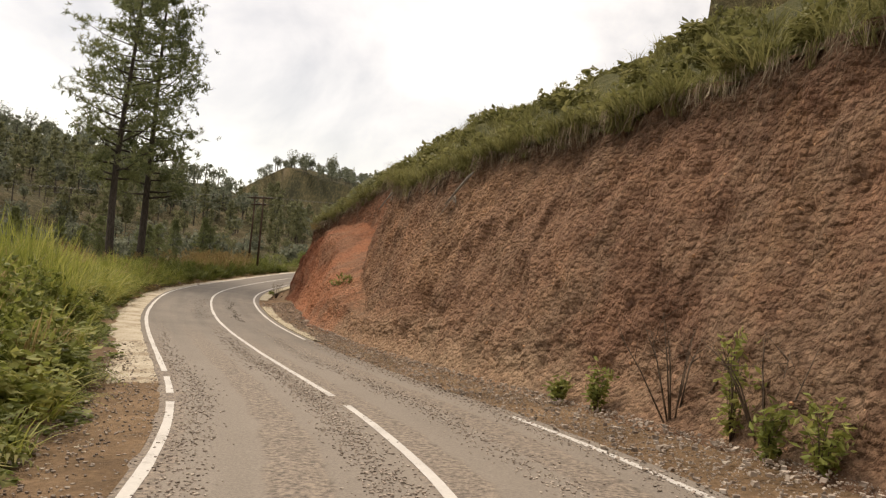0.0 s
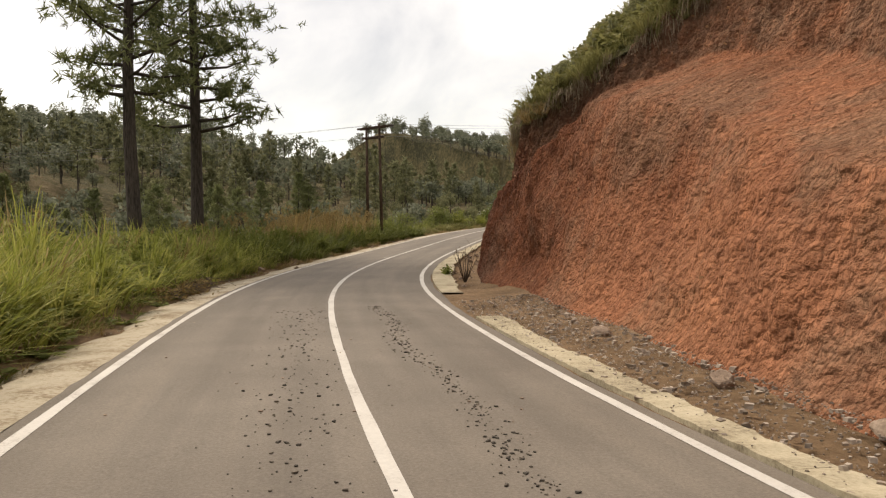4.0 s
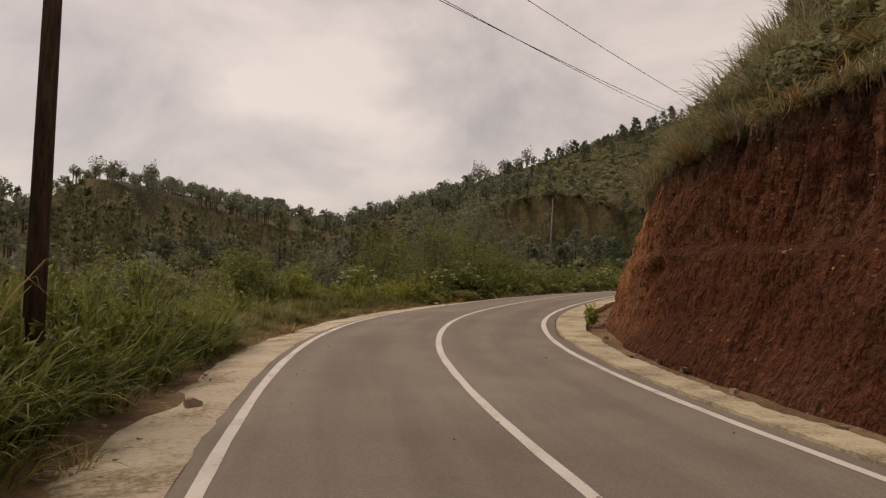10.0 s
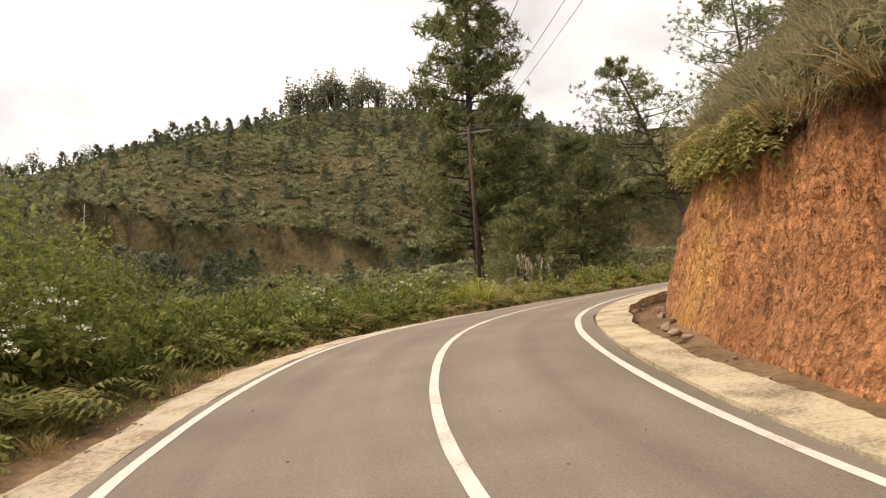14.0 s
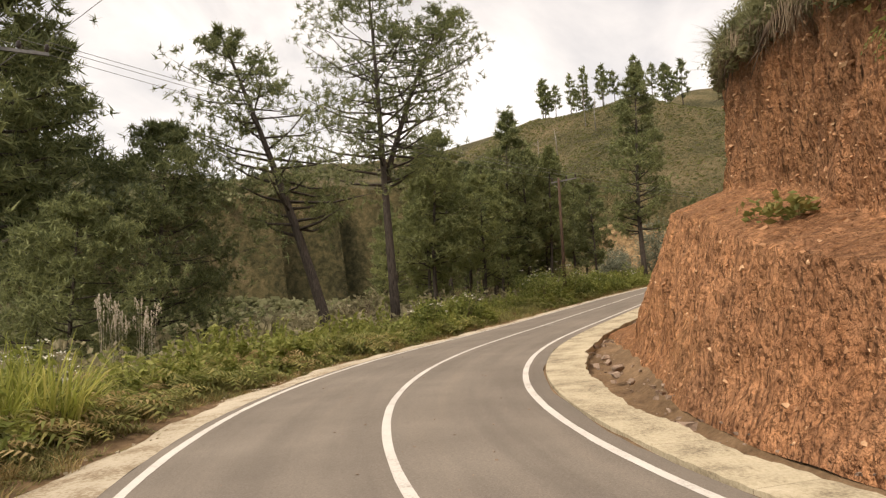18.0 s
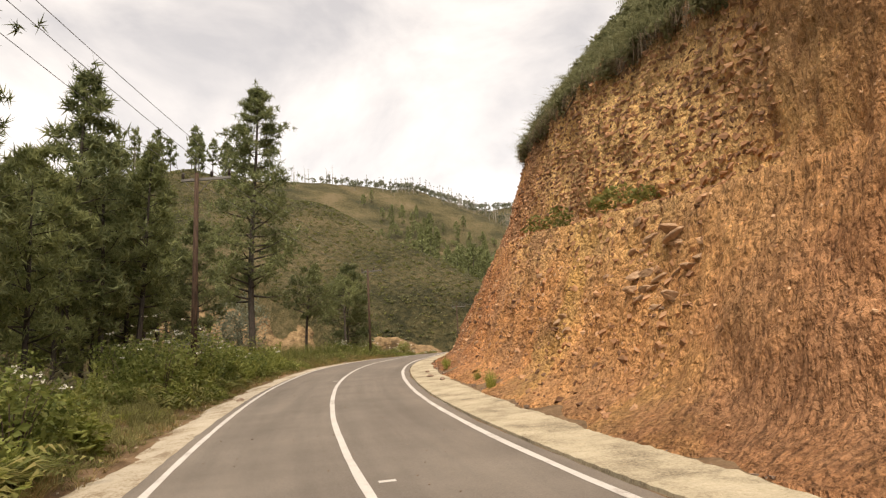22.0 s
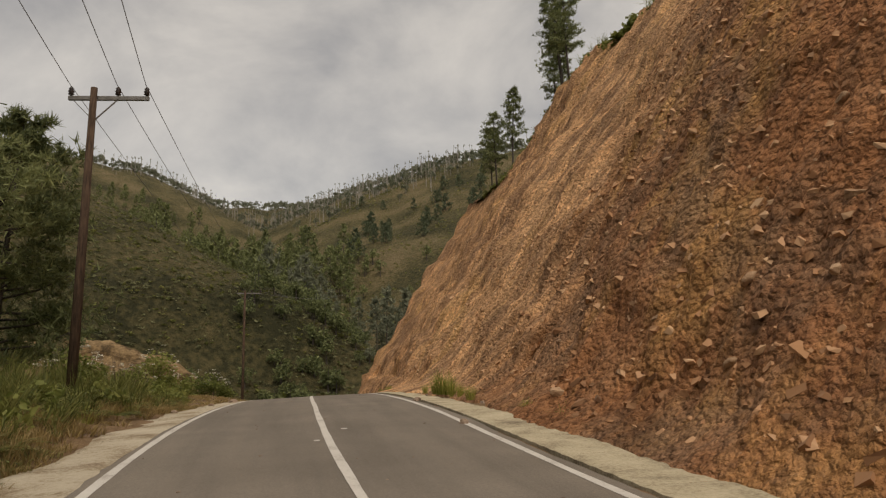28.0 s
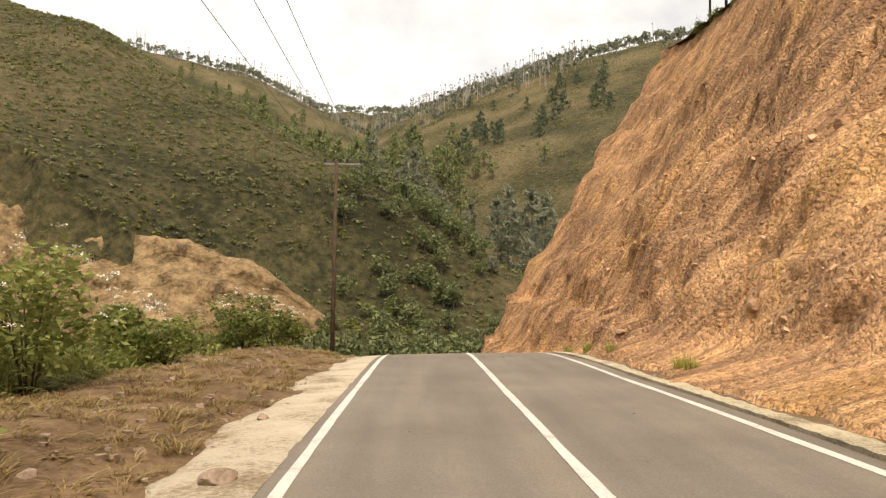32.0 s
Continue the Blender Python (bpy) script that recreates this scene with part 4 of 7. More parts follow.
def verge_height(s, l):
    """Ground beside the valley shoulder, at l < -4."""
    d = np.maximum(-l - 4.1, 0)
    bank = np.interp(s, [0, 40, 90, 130, 170, 205, 260], [0.8, 0.8, 0.3, 0.0, 0.15, 0.5, 0.3])
    drop = np.interp(s, [0, 60, 120, 160, 200, 215, 260], [0.16, 0.2, 0.22, 0.16, 0.14, 0.05, 0.12])
    return -0.12 + bank * np.clip(d / 2.0, 0, 1) - drop * np.maximum(d - 2.5, 0) + 0.12 * lumps(s * 0.8, l * 0.9)


def make_verge():
    s = np.arange(-14, 270, 0.6)
    l = np.concatenate([np.linspace(-3.5, -8, 12), np.linspace(-9, -24, 11)])
    ss, L = np.meshgrid(s, l, indexing="ij")
    return tagged(mesh_object("verge", place(ss, L, verge_height(ss, L) - 0.1 * (L > -3.9)), grid_faces(len(s), len(l)), M_DIRT, smooth=True), "reddish soil verge under grass and shrubs", "verge", kind="structure")


make_verge()

# ---------------------------------------------------------------- far country: ridges round the valley
RIDGES = [
    (0.24, [(-240, -120, 38), (-260, 60, 42), (-240, 200, 46), (-218, 285, 45), (-207, 330, 51), (-162, 399, 59), (-102, 470, 65), (-45, 488, 57), (-17, 545, 40), (38, 465, 28), (62, 437, 29), (108, 425, 42)]),
    (0.36, [(82, 467, 40), (165, 480, 82), (246, 470, 125), (320, 448, 148), (363, 386, 130), (392, 360, 114)]),
    (0.3, [(392, 360, 112), (534, 350, 146), (520, 200, 118), (470, 150, 128)]),
    (0.66, [(430, 110, 124), (350, 72, 112), (322, 32, 112), (269, 2, 87), (230, -12, 62), (200, -22, 44), (176, -30, 24)]),
    (0.66, [(377, -12, 124), (340, -34, 106), (302, -50, 80), (262, -54, 52), (226, -46, 26)]),
    (0.6, [(646, -100, 226), (646, -179, 234), (640, -271, 236), (683, -389, 240), (675, -476, 254), (570, -439, 226), (473, -392, 212), (369, -369, 206), (297, -363, 200), (200, -335, 178), (60, -300, 150), (-100, -260, 80), (-240, -120, 38)]),
]


def country(x, y):
    """Height of the land at points of the plan."""
    shape = np.shape(x)
    x, y = np.ravel(x).astype(float), np.ravel(y).astype(float)
    s, l, d = nearest(x, y)
    zr = np.interp(s, S_LINE, ZL)
    base = zr - 2.5 + 0.1 * np.maximum(d - 34, 0) - 0.05 * np.maximum(d - 160, 0)
    ends = (s > 268) | (s < -12)
    near_left = (l < 0) & (d < 26) & ~ends
    lv = np.interp(s, S_LINE, ZL) + verge_height(s, l) - 0.5
    base = np.where(near_left, np.where(d < 22, lv - 0.4, base), base)
    mixl = np.clip((d - 14) / 16, 0, 1)
    base = np.where((l < 0) & (d < 30) & ~ends, lv * (1 - mixl) + np.minimum(base, zr - 0.5) * mixl, base)
    hill = zr + np.where(l < np.interp(s, [180, 205], [11, 22]), -1.2, hill_height(s, np.minimum(l, 40.0)) - 1.0)
    fade = np.clip((d - 40) / 60, 0, 1)
    right = (l >= 0) & ~ends
    base = np.where(right, hill * (1 - fade) + base * fade, base)
    base = np.where(ends & (d < 14), zr - 3.0, base)
    out = base
    for slope, nodes in RIDGES:
        P = np.array(nodes, float)
        for a, b_ in zip(P[:-1], P[1:]):
            e = b_[:2] - a[:2]
            t = np.clip(((x - a[0]) * e[0] + (y - a[1]) * e[1]) / (e @ e), 0, 1)
            dist = np.hypot(x - a[0] - t * e[0], y - a[1] - t * e[1])
            h = a[2] + t * (b_[2] - a[2]) - slope * (np.sqrt(dist ** 2 + 64) - 8) + 5.0 * lumps(x * 0.021, y * 0.021) * np.clip(dist / 60, 0, 1)
            h = np.where(d < 30, -50.0, h - 25 * np.clip((70 - d) / 40, 0, 1) - 22 * np.clip((85 - d) / 50, 0, 1) * np.clip((y - 95) / 25, 0, 1))
            k = 6.0
            hi = np.maximum(out, h)
            out = hi + np.clip(k - np.abs(out - h), 0, k) ** 2 / (4 * k) * (d > 60)
    # notch of the raw earth bank
    a, e = np.array([166.0, 8.0, 17.0]), np.array([66.0, 60.0, 25.0])
    u = ((x - a[0]) * e[0] + (y - a[1]) * e[1]) / (e[0] ** 2 + e[1] ** 2)
    w = (-(x - a[0]) * e[1] + (y - a[1]) * e[0]) / math.hypot(e[0], e[1])
    notch = np.maximum(a[2] + u * e[2] - 1.2 * w - 1.5, np.interp(u, [0, 1], [11.5, 13.5]))
    out = np.where((u > -0.03) & (u < 1.05) & (w > -1) & (d > 12), np.minimum(out, notch), out)
    return out.reshape(shape)


def make_country():
    an = np.linspace(0, 2 * math.pi, 421)
    r = np.concatenate([np.linspace(0, 60, 21), 60 * (1500 / 60) ** np.linspace(0.02, 1, 95)])
    A, R = np.meshgrid(an, r, indexing="ij")
    X, Y = 35 + R * np.cos(A), 85 + R * np.sin(A)
    Z = country(X, Y)
    Z = np.where(R > 1300, np.minimum(Z, 120), Z)
    return tagged(mesh_object("ground", np.stack([X, Y, Z], -1), grid_faces(len(an), len(r)), M_HILL, smooth=True), "scrub-covered valley and hills reaching the horizon", "ground", kind="structure")


make_country()

# ---------------------------------------------------------------- power line


def bar(a, b_, w, d):
    """A squared timber or steel bar between two points."""
    a, b_ = np.asarray(a, float), np.asarray(b_, float)
    v, f = tube([a, b_], 1.0, 4)
    e = (b_ - a) / np.linalg.norm(b_ - a)
    side = np.cross(e, [0, 0, 1.0])
    side = side / np.linalg.norm(side) if np.linalg.norm(side) > 1e-6 else np.array([1.0, 0, 0])
    up = np.cross(side, e)
    c = np.array([side * w / 2 + up * d / 2, -side * w / 2 + up * d / 2, -side * w / 2 - up * d / 2, side * w / 2 - up * d / 2])
    V = np.concatenate([a + c, b_ + c])
    Q = np.array([(0, 1, 2, 3), (7, 6, 5, 4), (0, 4, 5, 1), (1, 5, 6, 2), (2, 6, 7, 3), (3, 7, 4, 0)])
    return V, Q


def insulator(parent, at):
    prof = [(0.0, 0.03), (0.05, 0.03), (0.07, 0.085), (0.12, 0.05), (0.15, 0.09), (0.2, 0.05), (0.23, 0.075), (0.29, 0.03)]
    v, f = tube([(at[0], at[1], at[2] + h) for h, r in prof], [r for h, r in prof], 10)
    return part("insulator", v, f, M_PORCELAIN, parent, "dark porcelain insulator", True)


def single_pole(x, y, arm_z, turn, foot_z, lean=0.0):
    """Timber pole with a steel crossarm, two braces and three insulators; local x lies along the crossarm."""
    ob = thing("power_pole", (x, y, foot_z), "timber power pole with steel crossarm and three insulators", "power pole", "poles of the power line", turn)
    h = arm_z - foot_z
    v, f = tube([(0, 0, -0.5), (0, lean * 0.3, h * 0.5), (0, lean, h + 0.25)], [0.135, 0.115, 0.09], 12)
    part("post", v, f, M_POLE, ob, "", True)
    v, f = bar((-0.72, 0.14, h), (1.45, 0.14, h), 0.09, 0.11)
    arm = part("crossarm", v, f, M_STEEL, ob, "weathered steel crossarm")
    for k in (-1, 1):
        v, f = bar((k * 0.62, 0.14, h - 0.02), (k * 0.06, 0.12, h - 0.62), 0.05, 0.02)
        brace = part("brace", v, f, M_STEEL, ob)
        v, f = tube([(k * 0.05, 0.0, h - 0.62), (k * 0.05, 0.16, h - 0.62)], 0.02, 8)
        part("bolt", v, f, M_STEEL, brace)
    for k in (-0.66, 0.6, 1.38):
        insulator(arm, (k, 0.14, h + 0.05))
    return ob


def twin_pole(xa, ya, xb, yb, top, foot):
    """Two timber posts joined by two crossbars, with insulators at the ends."""
    d = math.hypot(xb - xa, yb - ya)
    ob = thing("twin_power_pole", ((xa + xb) / 2, (ya + yb) / 2, foot), "dark twin timber power pole joined by two crossbars", "power pole", "poles of the power line", math.atan2(yb - ya, xb - xa))
    h = top - foot
    for k in (-1, 1):
        v, f = tube([(k * d / 2 * 1.06, 0, -0.6), (k * d / 2, 0, h * 0.5), (k * d / 2 * 0.97, 0, h)], [0.13, 0.11, 0.085], 12)
        part("post", v, f, M_POLE, ob, "", True)
    for z, e in ((h - 0.25, 0.75), (h - 1.0, 0.3)):
        for side in (-0.16, 0.16):
            v, f = bar((-d / 2 - e, side, z), (d / 2 + e, side, z), 0.07, 0.13)
            part("crossbar", v, f, M_POLE, ob, "dark timber crossbar")
    for x, z in ((-d / 2 - 0.7, h - 0.22), (d / 2 + 0.7, h - 0.22), (0.0, h - 0.95), (-d / 2 + 0.3, h - 0.95), (d / 2 - 0.2, h - 0.95), (0.0, h - 0.2)):
        prof = [(0.0, 0.04), (0.06, 0.1), (0.12, 0.06), (0.18, 0.11), (0.24, 0.06), (0.3, 0.1), (0.36, 0.04)]
        v, f = tube([(x + t * 0.6, 0.2 + t, z + 0.05) for t, r in prof], [r for t, r in prof], 10)
        part("insulator", v, f, M_PORCELAIN, ob, "dark porcelain insulator", True)
    v, f = tube([(0.3, 0.2, h - 1.0), (0.0, 0.35, h - 1.6), (-0.3, 0.2, h - 1.0)], 0.015, 6)
    part("jumper_wire", v, f, M_WIRE, ob, "drooping jumper wire", True)
    v, f = tube([(-d / 2, 0.1, h - 1.2), (-d / 4, 0.1, h - 2.4), (d / 2, 0.12, h - 3.6)], 0.012, 6)
    part("stay_wire", v, f, M_WIRE, ob, "thin stay wire", True)
    return ob


def ground_at(x, y):
    s, l, d = nearest([x], [y])
    if l[0] < 0 and d[0] < 22:
        return float(place(s, l, verge_height(s, l))[0, 2])
    return float(country(np.array([x]), np.array([y]))[0])


POLES = [(20.0, 124.4, 14.8, radians(-62)), (54.3, 102.9, 17.35, radians(-127)), (87.2, 77.0, 21.35, radians(-140)), (121.3, 42.5, 24.3, radians(-133))]
twin_pole(-23.3, 83.4, -22.15, 82.85, 9.4, ground_at(-22.7, 83.1))
for x, y, z, turn in POLES:
    single_pole(x, y, z, turn, ground_at(x, y))


def wires():
    ends = [[(-80, 91 - 1.2 * k, 9.3 - 0.5 * (k == 1)) for k in range(3)], [(-23.6, 83.5, 9.35), (-22.7, 83.1, 8.5), (-21.9, 82.7, 9.35)]]
    for x, y, z, turn in POLES:
        ends.append([(x + k * math.cos(turn), y + k * math.sin(turn), z + 0.36) for k in (-0.66, 0.6, 1.38)])
    ends.append([(160 + k, -15, 36.0) for k in (0, 1.3, 2)])
    for a, b_ in zip(ends[:-1], ends[1:]):
        for p, q in zip(a, b_):
            p, q = np.array(p), np.array(q)
            t = np.linspace(0, 1, 19)[:, None]
            sag = 0.012 * np.linalg.norm(q - p)
            line = p + (q - p) * t - np.array([0, 0, 1.0]) * sag * 4 * t * (1 - t)
            v, f = tube(line, 0.01, 5)
            tagged(mesh_object("power_wire", v, f, M_WIRE, smooth=True), "thin grey overhead wire strung between poles", "wire", "wires of the power line")


wires()

# ---------------------------------------------------------------- plants: shapes that are used many times


def quad_tris(F):
    F = np.asarray(F)
    return np.concatenate([F[:, [0, 1, 2]], F[:, [0, 2, 3]]])


def blades(n, h, spread, width, bend, g):
    """A tuft of bent blades; each blade is a tapered strip."""
    a, r = g.uniform(0, 2 * math.pi, n), spread * np.sqrt(g.uniform(0, 1, n))
    base = np.stack([np.cos(a) * r, np.sin(a) * r, np.zeros(n)], 1)
    way = a + g.normal(0, 0.7, n)
    out = np.stack([np.cos(way), np.sin(way), np.zeros(n)], 1)
    side = np.stack([-np.sin(way), np.cos(way), np.zeros(n)], 1)
    hh, bb = h * g.uniform(0.55, 1.1, n)[:, None], bend * g.uniform(0.3, 1.3, n)[:, None]
    w = width * g.uniform(0.6, 1.2, n)[:, None]
    up = np.array([[0, 0, 1.0]])
    mid = base + up * hh * 0.6 + out * hh * bb * 0.3
    tip = base + up * hh * (1 - 0.25 * bb) + out * hh * bb
    V = np.stack([base - side * w, base + side * w, mid + side * w * 0.8, mid - side * w * 0.8, tip], 1).reshape(-1, 3)
    k = np.arange(n)[:, None] * 5
    F = np.concatenate([k + np.array([[0, 1, 2]]), k + np.array([[0, 2, 3]]), k + np.array([[3, 2, 4]])])
    return V, F


def leaves(centres, size, g, long=1.7, flat=0.6):
    """Loose pointed leaves, each a folded diamond, turned at random."""
    n = len(centres)
    d = g.normal(0, 1, (n, 3))
    d[:, 2] *= flat
    d /= np.linalg.norm(d, axis=1, keepdims=True)
    u = np.cross(d, g.normal(0, 1, (n, 3)) * np.array([flat, flat, 1.0]))
    u /= np.linalg.norm(u, axis=1, keepdims=True) + 1e-9
    s = np.asarray(size * g.uniform(0.6, 1.3, n))[:, None]
    nrm = np.cross(d, u)
    V = np.stack([centres - d * s * long / 2, centres + u * s / 2 + nrm * s * 0.12, centres + d * s * long / 2, centres - u * s / 2 + nrm * s * 0.12], 1).reshape(-1, 3)
    k = np.arange(n)[:, None] * 4
    return V, np.concatenate([k + np.array([[0, 1, 2]]), k + np.array([[0, 2, 3]])])


def frond_clump(n, length, g, droop=1.0):
    """Fern: arching ribs with paired leaflets that shorten to the tip."""
    V, F, k = [], [], 0
    for i in range(n):
        a = 2 * math.pi * i / n + g.normal(0, 0.3)
        L, rise = length * g.uniform(0.7, 1.1), g.uniform(0.45, 0.85)
        t = np.linspace(0.1, 1, 10)
        rr, zz = L * (t * 0.9), L * (rise * t - 0.62 * droop * t ** 2.2)
        c_, s_ = math.cos(a), math.sin(a)
        rib = np.stack([c_ * rr, s_ * rr, zz], 1)
        side = np.array([-s_, c_, 0])
        for j in range(len(t) - 1):
            w = L * 0.24 * math.sin(math.pi * min(1, t[j] * 0.85 + 0.12)) + 0.01
            for sg in (-1, 1):
                tip = rib[j] + side * sg * w + (rib[j + 1] - rib[j]) * 0.6 - np.array([0, 0, w * 0.25])
                V += [rib[j], tip, rib[j + 1] * 0.55 + rib[j] * 0.45]
                F.append((k, k + 1, k + 2))
                k += 3
    return np.array(V), np.array(F)


def rock_shape(g, flat=0.7):
    """A broken stone: a box with its corners pushed out of true."""
    V = np.array([(x, y, z) for x in (-1, 1) for y in (-1, 1) for z in (-1, 1)], float)
    V = V * g.uniform(0.45, 1.0, V.shape) * np.array([1.1, 0.85, flat])
    Q = np.array([(0, 1, 3, 2), (4, 6, 7, 5), (0, 4, 5, 1), (2, 3, 7, 6), (0, 2, 6, 4), (1, 5, 7, 3)])
    return V, quad_tris(Q)


def cloud_of_leaves(g, n, radii, blobs, size, hollow=0.45, flat=0.6):
    """Leaves in several uneven blobs, with gaps between them."""
    c_ = g.normal(0, 1, (blobs, 3))
    c_ /= np.linalg.norm(c_, axis=1, keepdims=True)
    c_ *= g.uniform(0.35, 0.85, (blobs, 1)) * np.asarray(radii)
    pick = g.integers(0, blobs, n)
    d = g.normal(0, 1, (n, 3))
    d /= np.linalg.norm(d, axis=1, keepdims=True)
    p = c_[pick] + d * np.asarray(radii) * 0.42 * g.uniform(hollow, 1, (n, 1)) ** 0.5
    return leaves(p, size, g, 1.7, flat)


def arching(n, h, spread, width, g, bend=1.0):
    """A clump of long grass whose blades rise and bow over to the ground."""
    a, r = g.uniform(0, 2 * math.pi, n), spread * np.sqrt(g.uniform(0, 1, n))
    way = a + g.normal(0, 0.6, n)
    base = np.stack([np.cos(a) * r, np.sin(a) * r, np.zeros(n)], 1)
    out = np.stack([np.cos(way), np.sin(way), np.zeros(n)], 1)
    side = np.stack([-np.sin(way), np.cos(way), np.zeros(n)], 1)
    hh, bb, w = h * g.uniform(0.5, 1.15, n)[:, None], bend * g.uniform(0.25, 1.2, n)[:, None], width * g.uniform(0.6, 1.2, n)[:, None]
    rows = []
    for t, wide in ((0.0, 0.8), (0.4, 1.0), (0.7, 0.8), (0.9, 0.45)):
        c_ = base + np.array([[0, 0, 1.0]]) * hh * (1.35 * t - 0.62 * bb * t ** 2.4) + out * hh * bb * 0.75 * t ** 1.8
        rows += [c_ - side * w * wide, c_ + side * w * wide]
    rows.append(base + np.array([[0, 0, 1.0]]) * hh * (1.35 - 0.72 * bb) + out * hh * bb * 0.8)
    V = np.stack(rows, 1).reshape(-1, 3)
    k = np.arange(n)[:, None] * 9
    F = np.concatenate([k + np.array([q]) for q in ((0, 1, 3), (0, 3, 2), (2, 3, 5), (2, 5, 4), (4, 5, 7), (4, 7, 6), (6, 7, 8))])
    return V, F


def weed(g, stalks=9, each=16):
    """Leafy stalks of roadside weeds, leaves set all along them."""
    pieces = []
    for i in range(stalks):
        a, lean = g.uniform(0, 2 * math.pi), g.uniform(0.05, 0.45)
        h = g.uniform(0.55, 1.05)
        top = np.array([math.cos(a) * lean, math.sin(a) * lean, h])
        foot = np.array([math.cos(a) * 0.06, math.sin(a) * 0.06, 0.0])
        pieces.append(tube([foot, (foot + top) / 2 + np.array([0, 0, 0.06]), top], [0.007, 0.005, 0.002], 3))
        t = g.uniform(0.2, 1.02, each)[:, None]
        c_ = foot + (top - foot) * t + g.normal(0, 0.055, (each, 3)) * (1.25 - t)
        pieces.append(leaves(c_, 0.085 * (1.3 - 0.6 * t[:, 0]), g, 2.3))
    return join(pieces)


gp = np.random.default_rng(11)
ARCHED = [arching(38, 1.0, 0.24, 0.013, np.random.default_rng(40 + k)) for k in range(4)]
WEEDS = [weed(np.random.default_rng(50 + k)) for k in range(4)]
TUFTS = [blades(34, 1.0, 0.22, 0.012, 0.55, gp) for _ in range(3)]
LONG_TUFTS = [blades(26, 1.0, 0.34, 0.02, 1.0, gp) for _ in range(4)]
FERNS = [frond_clump(9, 1.0, gp) for _ in range(3)]
HANGING = [frond_clump(7, 1.0, gp, 1.7) for _ in range(3)]
BUSHES = [cloud_of_leaves(gp, 150, (0.55, 0.55, 0.5), 9, 0.125) for _ in range(4)]
BIG_BUSHES = [cloud_of_leaves(gp, 280, (0.55, 0.55, 0.5), 14, 0.072) for _ in range(4)]
STONES = [rock_shape(gp) for _ in range(7)]


def plume(g):
    """Reed stalks, each with a feathery drooping head."""
    V, F, k = [], [], 0
    for i in range(9):
        a, lean = g.uniform(0, 2 * math.pi), g.uniform(0.05, 0.35)
        h = g.uniform(0.75, 1.0)
        top = np.array([math.cos(a) * lean, math.sin(a) * lean, h])
        v, f = tube([(0.05 * math.cos(a), 0.05 * math.sin(a), 0), top * np.array([0.5, 0.5, 0.6]), top], [0.005, 0.004, 0.003], 3)
        V.append(v), F.append(f + k)
        k += len(v)
        p = top + np.stack([np.cos(a) * np.linspace(0, 0.16, 26), np.sin(a) * np.linspace(0, 0.16, 26), 0.14 * np.sin(np.linspace(0, 2.6, 26)) - 0.02], 1) + g.normal(0, 0.012, (26, 3))
        v, f = leaves(p, 0.02, g, 4.0)
        V.append(v), F.append(f + k)
        k += len(v)
    return np.concatenate(V), np.concatenate(F)


PLUMES = [plume(gp) for _ in range(3)]


def cover(name, protos, s, l, h, size, mat, label, category, lean=0.12, parent=None):
    """A stand of plants nobody could count, at road places s, l, h."""
    n = len(s)
    at = place(s, l, h)
    kind_of = gp.integers(0, len(protos), n)
    turn, tilt = gp.uniform(0, 2 * math.pi, n), gp.normal(0, lean, (n, 2))
    pieces = [scatter(p, at[kind_of == k], turn[kind_of == k], np.asarray(size)[kind_of == k], tilt[kind_of == k]) for k, p in enumerate(protos) if (kind_of == k).any()]
    v, f = join(pieces)
    return tagged(mesh_object(name, v, f, mat), label, category, kind="stuff")


gq = np.random.default_rng(77)


def spread_left(n, s0, s1, l0, l1, g=gp):
    s, l = g.uniform(s0, s1, n), -g.uniform(-l0, -l1, n)
    return s, l, verge_height(s, l) - 0.05


# ---------------------------------------------------------------- grass and fern along the valley side
def patches(n, s0, s1, l0, l1, low, high, phase, g=gp):
    """Spots of one kind of plant, which keeps to its own uneven patches."""
    s, l = g.uniform(s0, s1, 6 * n), -g.uniform(-l0, -l1, 6 * n)
    keep = lumps(s * 0.42 + phase, l * 0.6 + 2 * phase, octaves=2) > g.uniform(low, high, 6 * n)
    s, l = s[keep][:n], l[keep][:n]
    return s, l, verge_height(s, l) - 0.05


def sizes(l, wide, table, g=gp):
    """Widths and heights: plants grow taller away from the gravel."""
    n = len(l)
    return np.stack([g.uniform(*wide, n), np.interp(-l, *table) * g.uniform(0.65, 1.25, n)], 1)


ga = np.random.default_rng(91)
s, l, h = patches(480, -13, 33, -4.5, -11, -0.7, 0.4, 0.0, ga)
cover("bank_weeds", WEEDS, s, l, h, sizes(l, (0.9, 1.6), ([4.5, 5.3, 9], [0.5, 1.3, 1.9]), ga), M_WEED, "yellow-green leafy weeds crowding the road bank", "herbs", 0.2)
s, l, h = patches(210, -13, 36, -5.0, -11, -0.3, 0.6, 3.0, ga)
cover("bank_herbs", BIG_BUSHES, s, l, h + 0.35, sizes(l, (1.1, 2.0), ([5.0, 6, 9], [0.9, 1.5, 2.2]), ga), M_WEED, "low leafy bushes on the grassy road bank", "herbs", 0.2)
s, l, h = patches(300, -13, 36, -4.4, -11, -0.4, 0.6, 5.0, ga)
cover("bank_grass", ARCHED, s, l, h, sizes(l, (0.8, 1.4), ([4.4, 5.3, 9], [0.4, 1.1, 1.6]), ga), M_GRASS, "tall yellow-green grass on the road bank", "grass", 0.18)
s, l, h = patches(110, 24, 36, -5.2, -9, -0.9, 0.3, 1.0, ga)
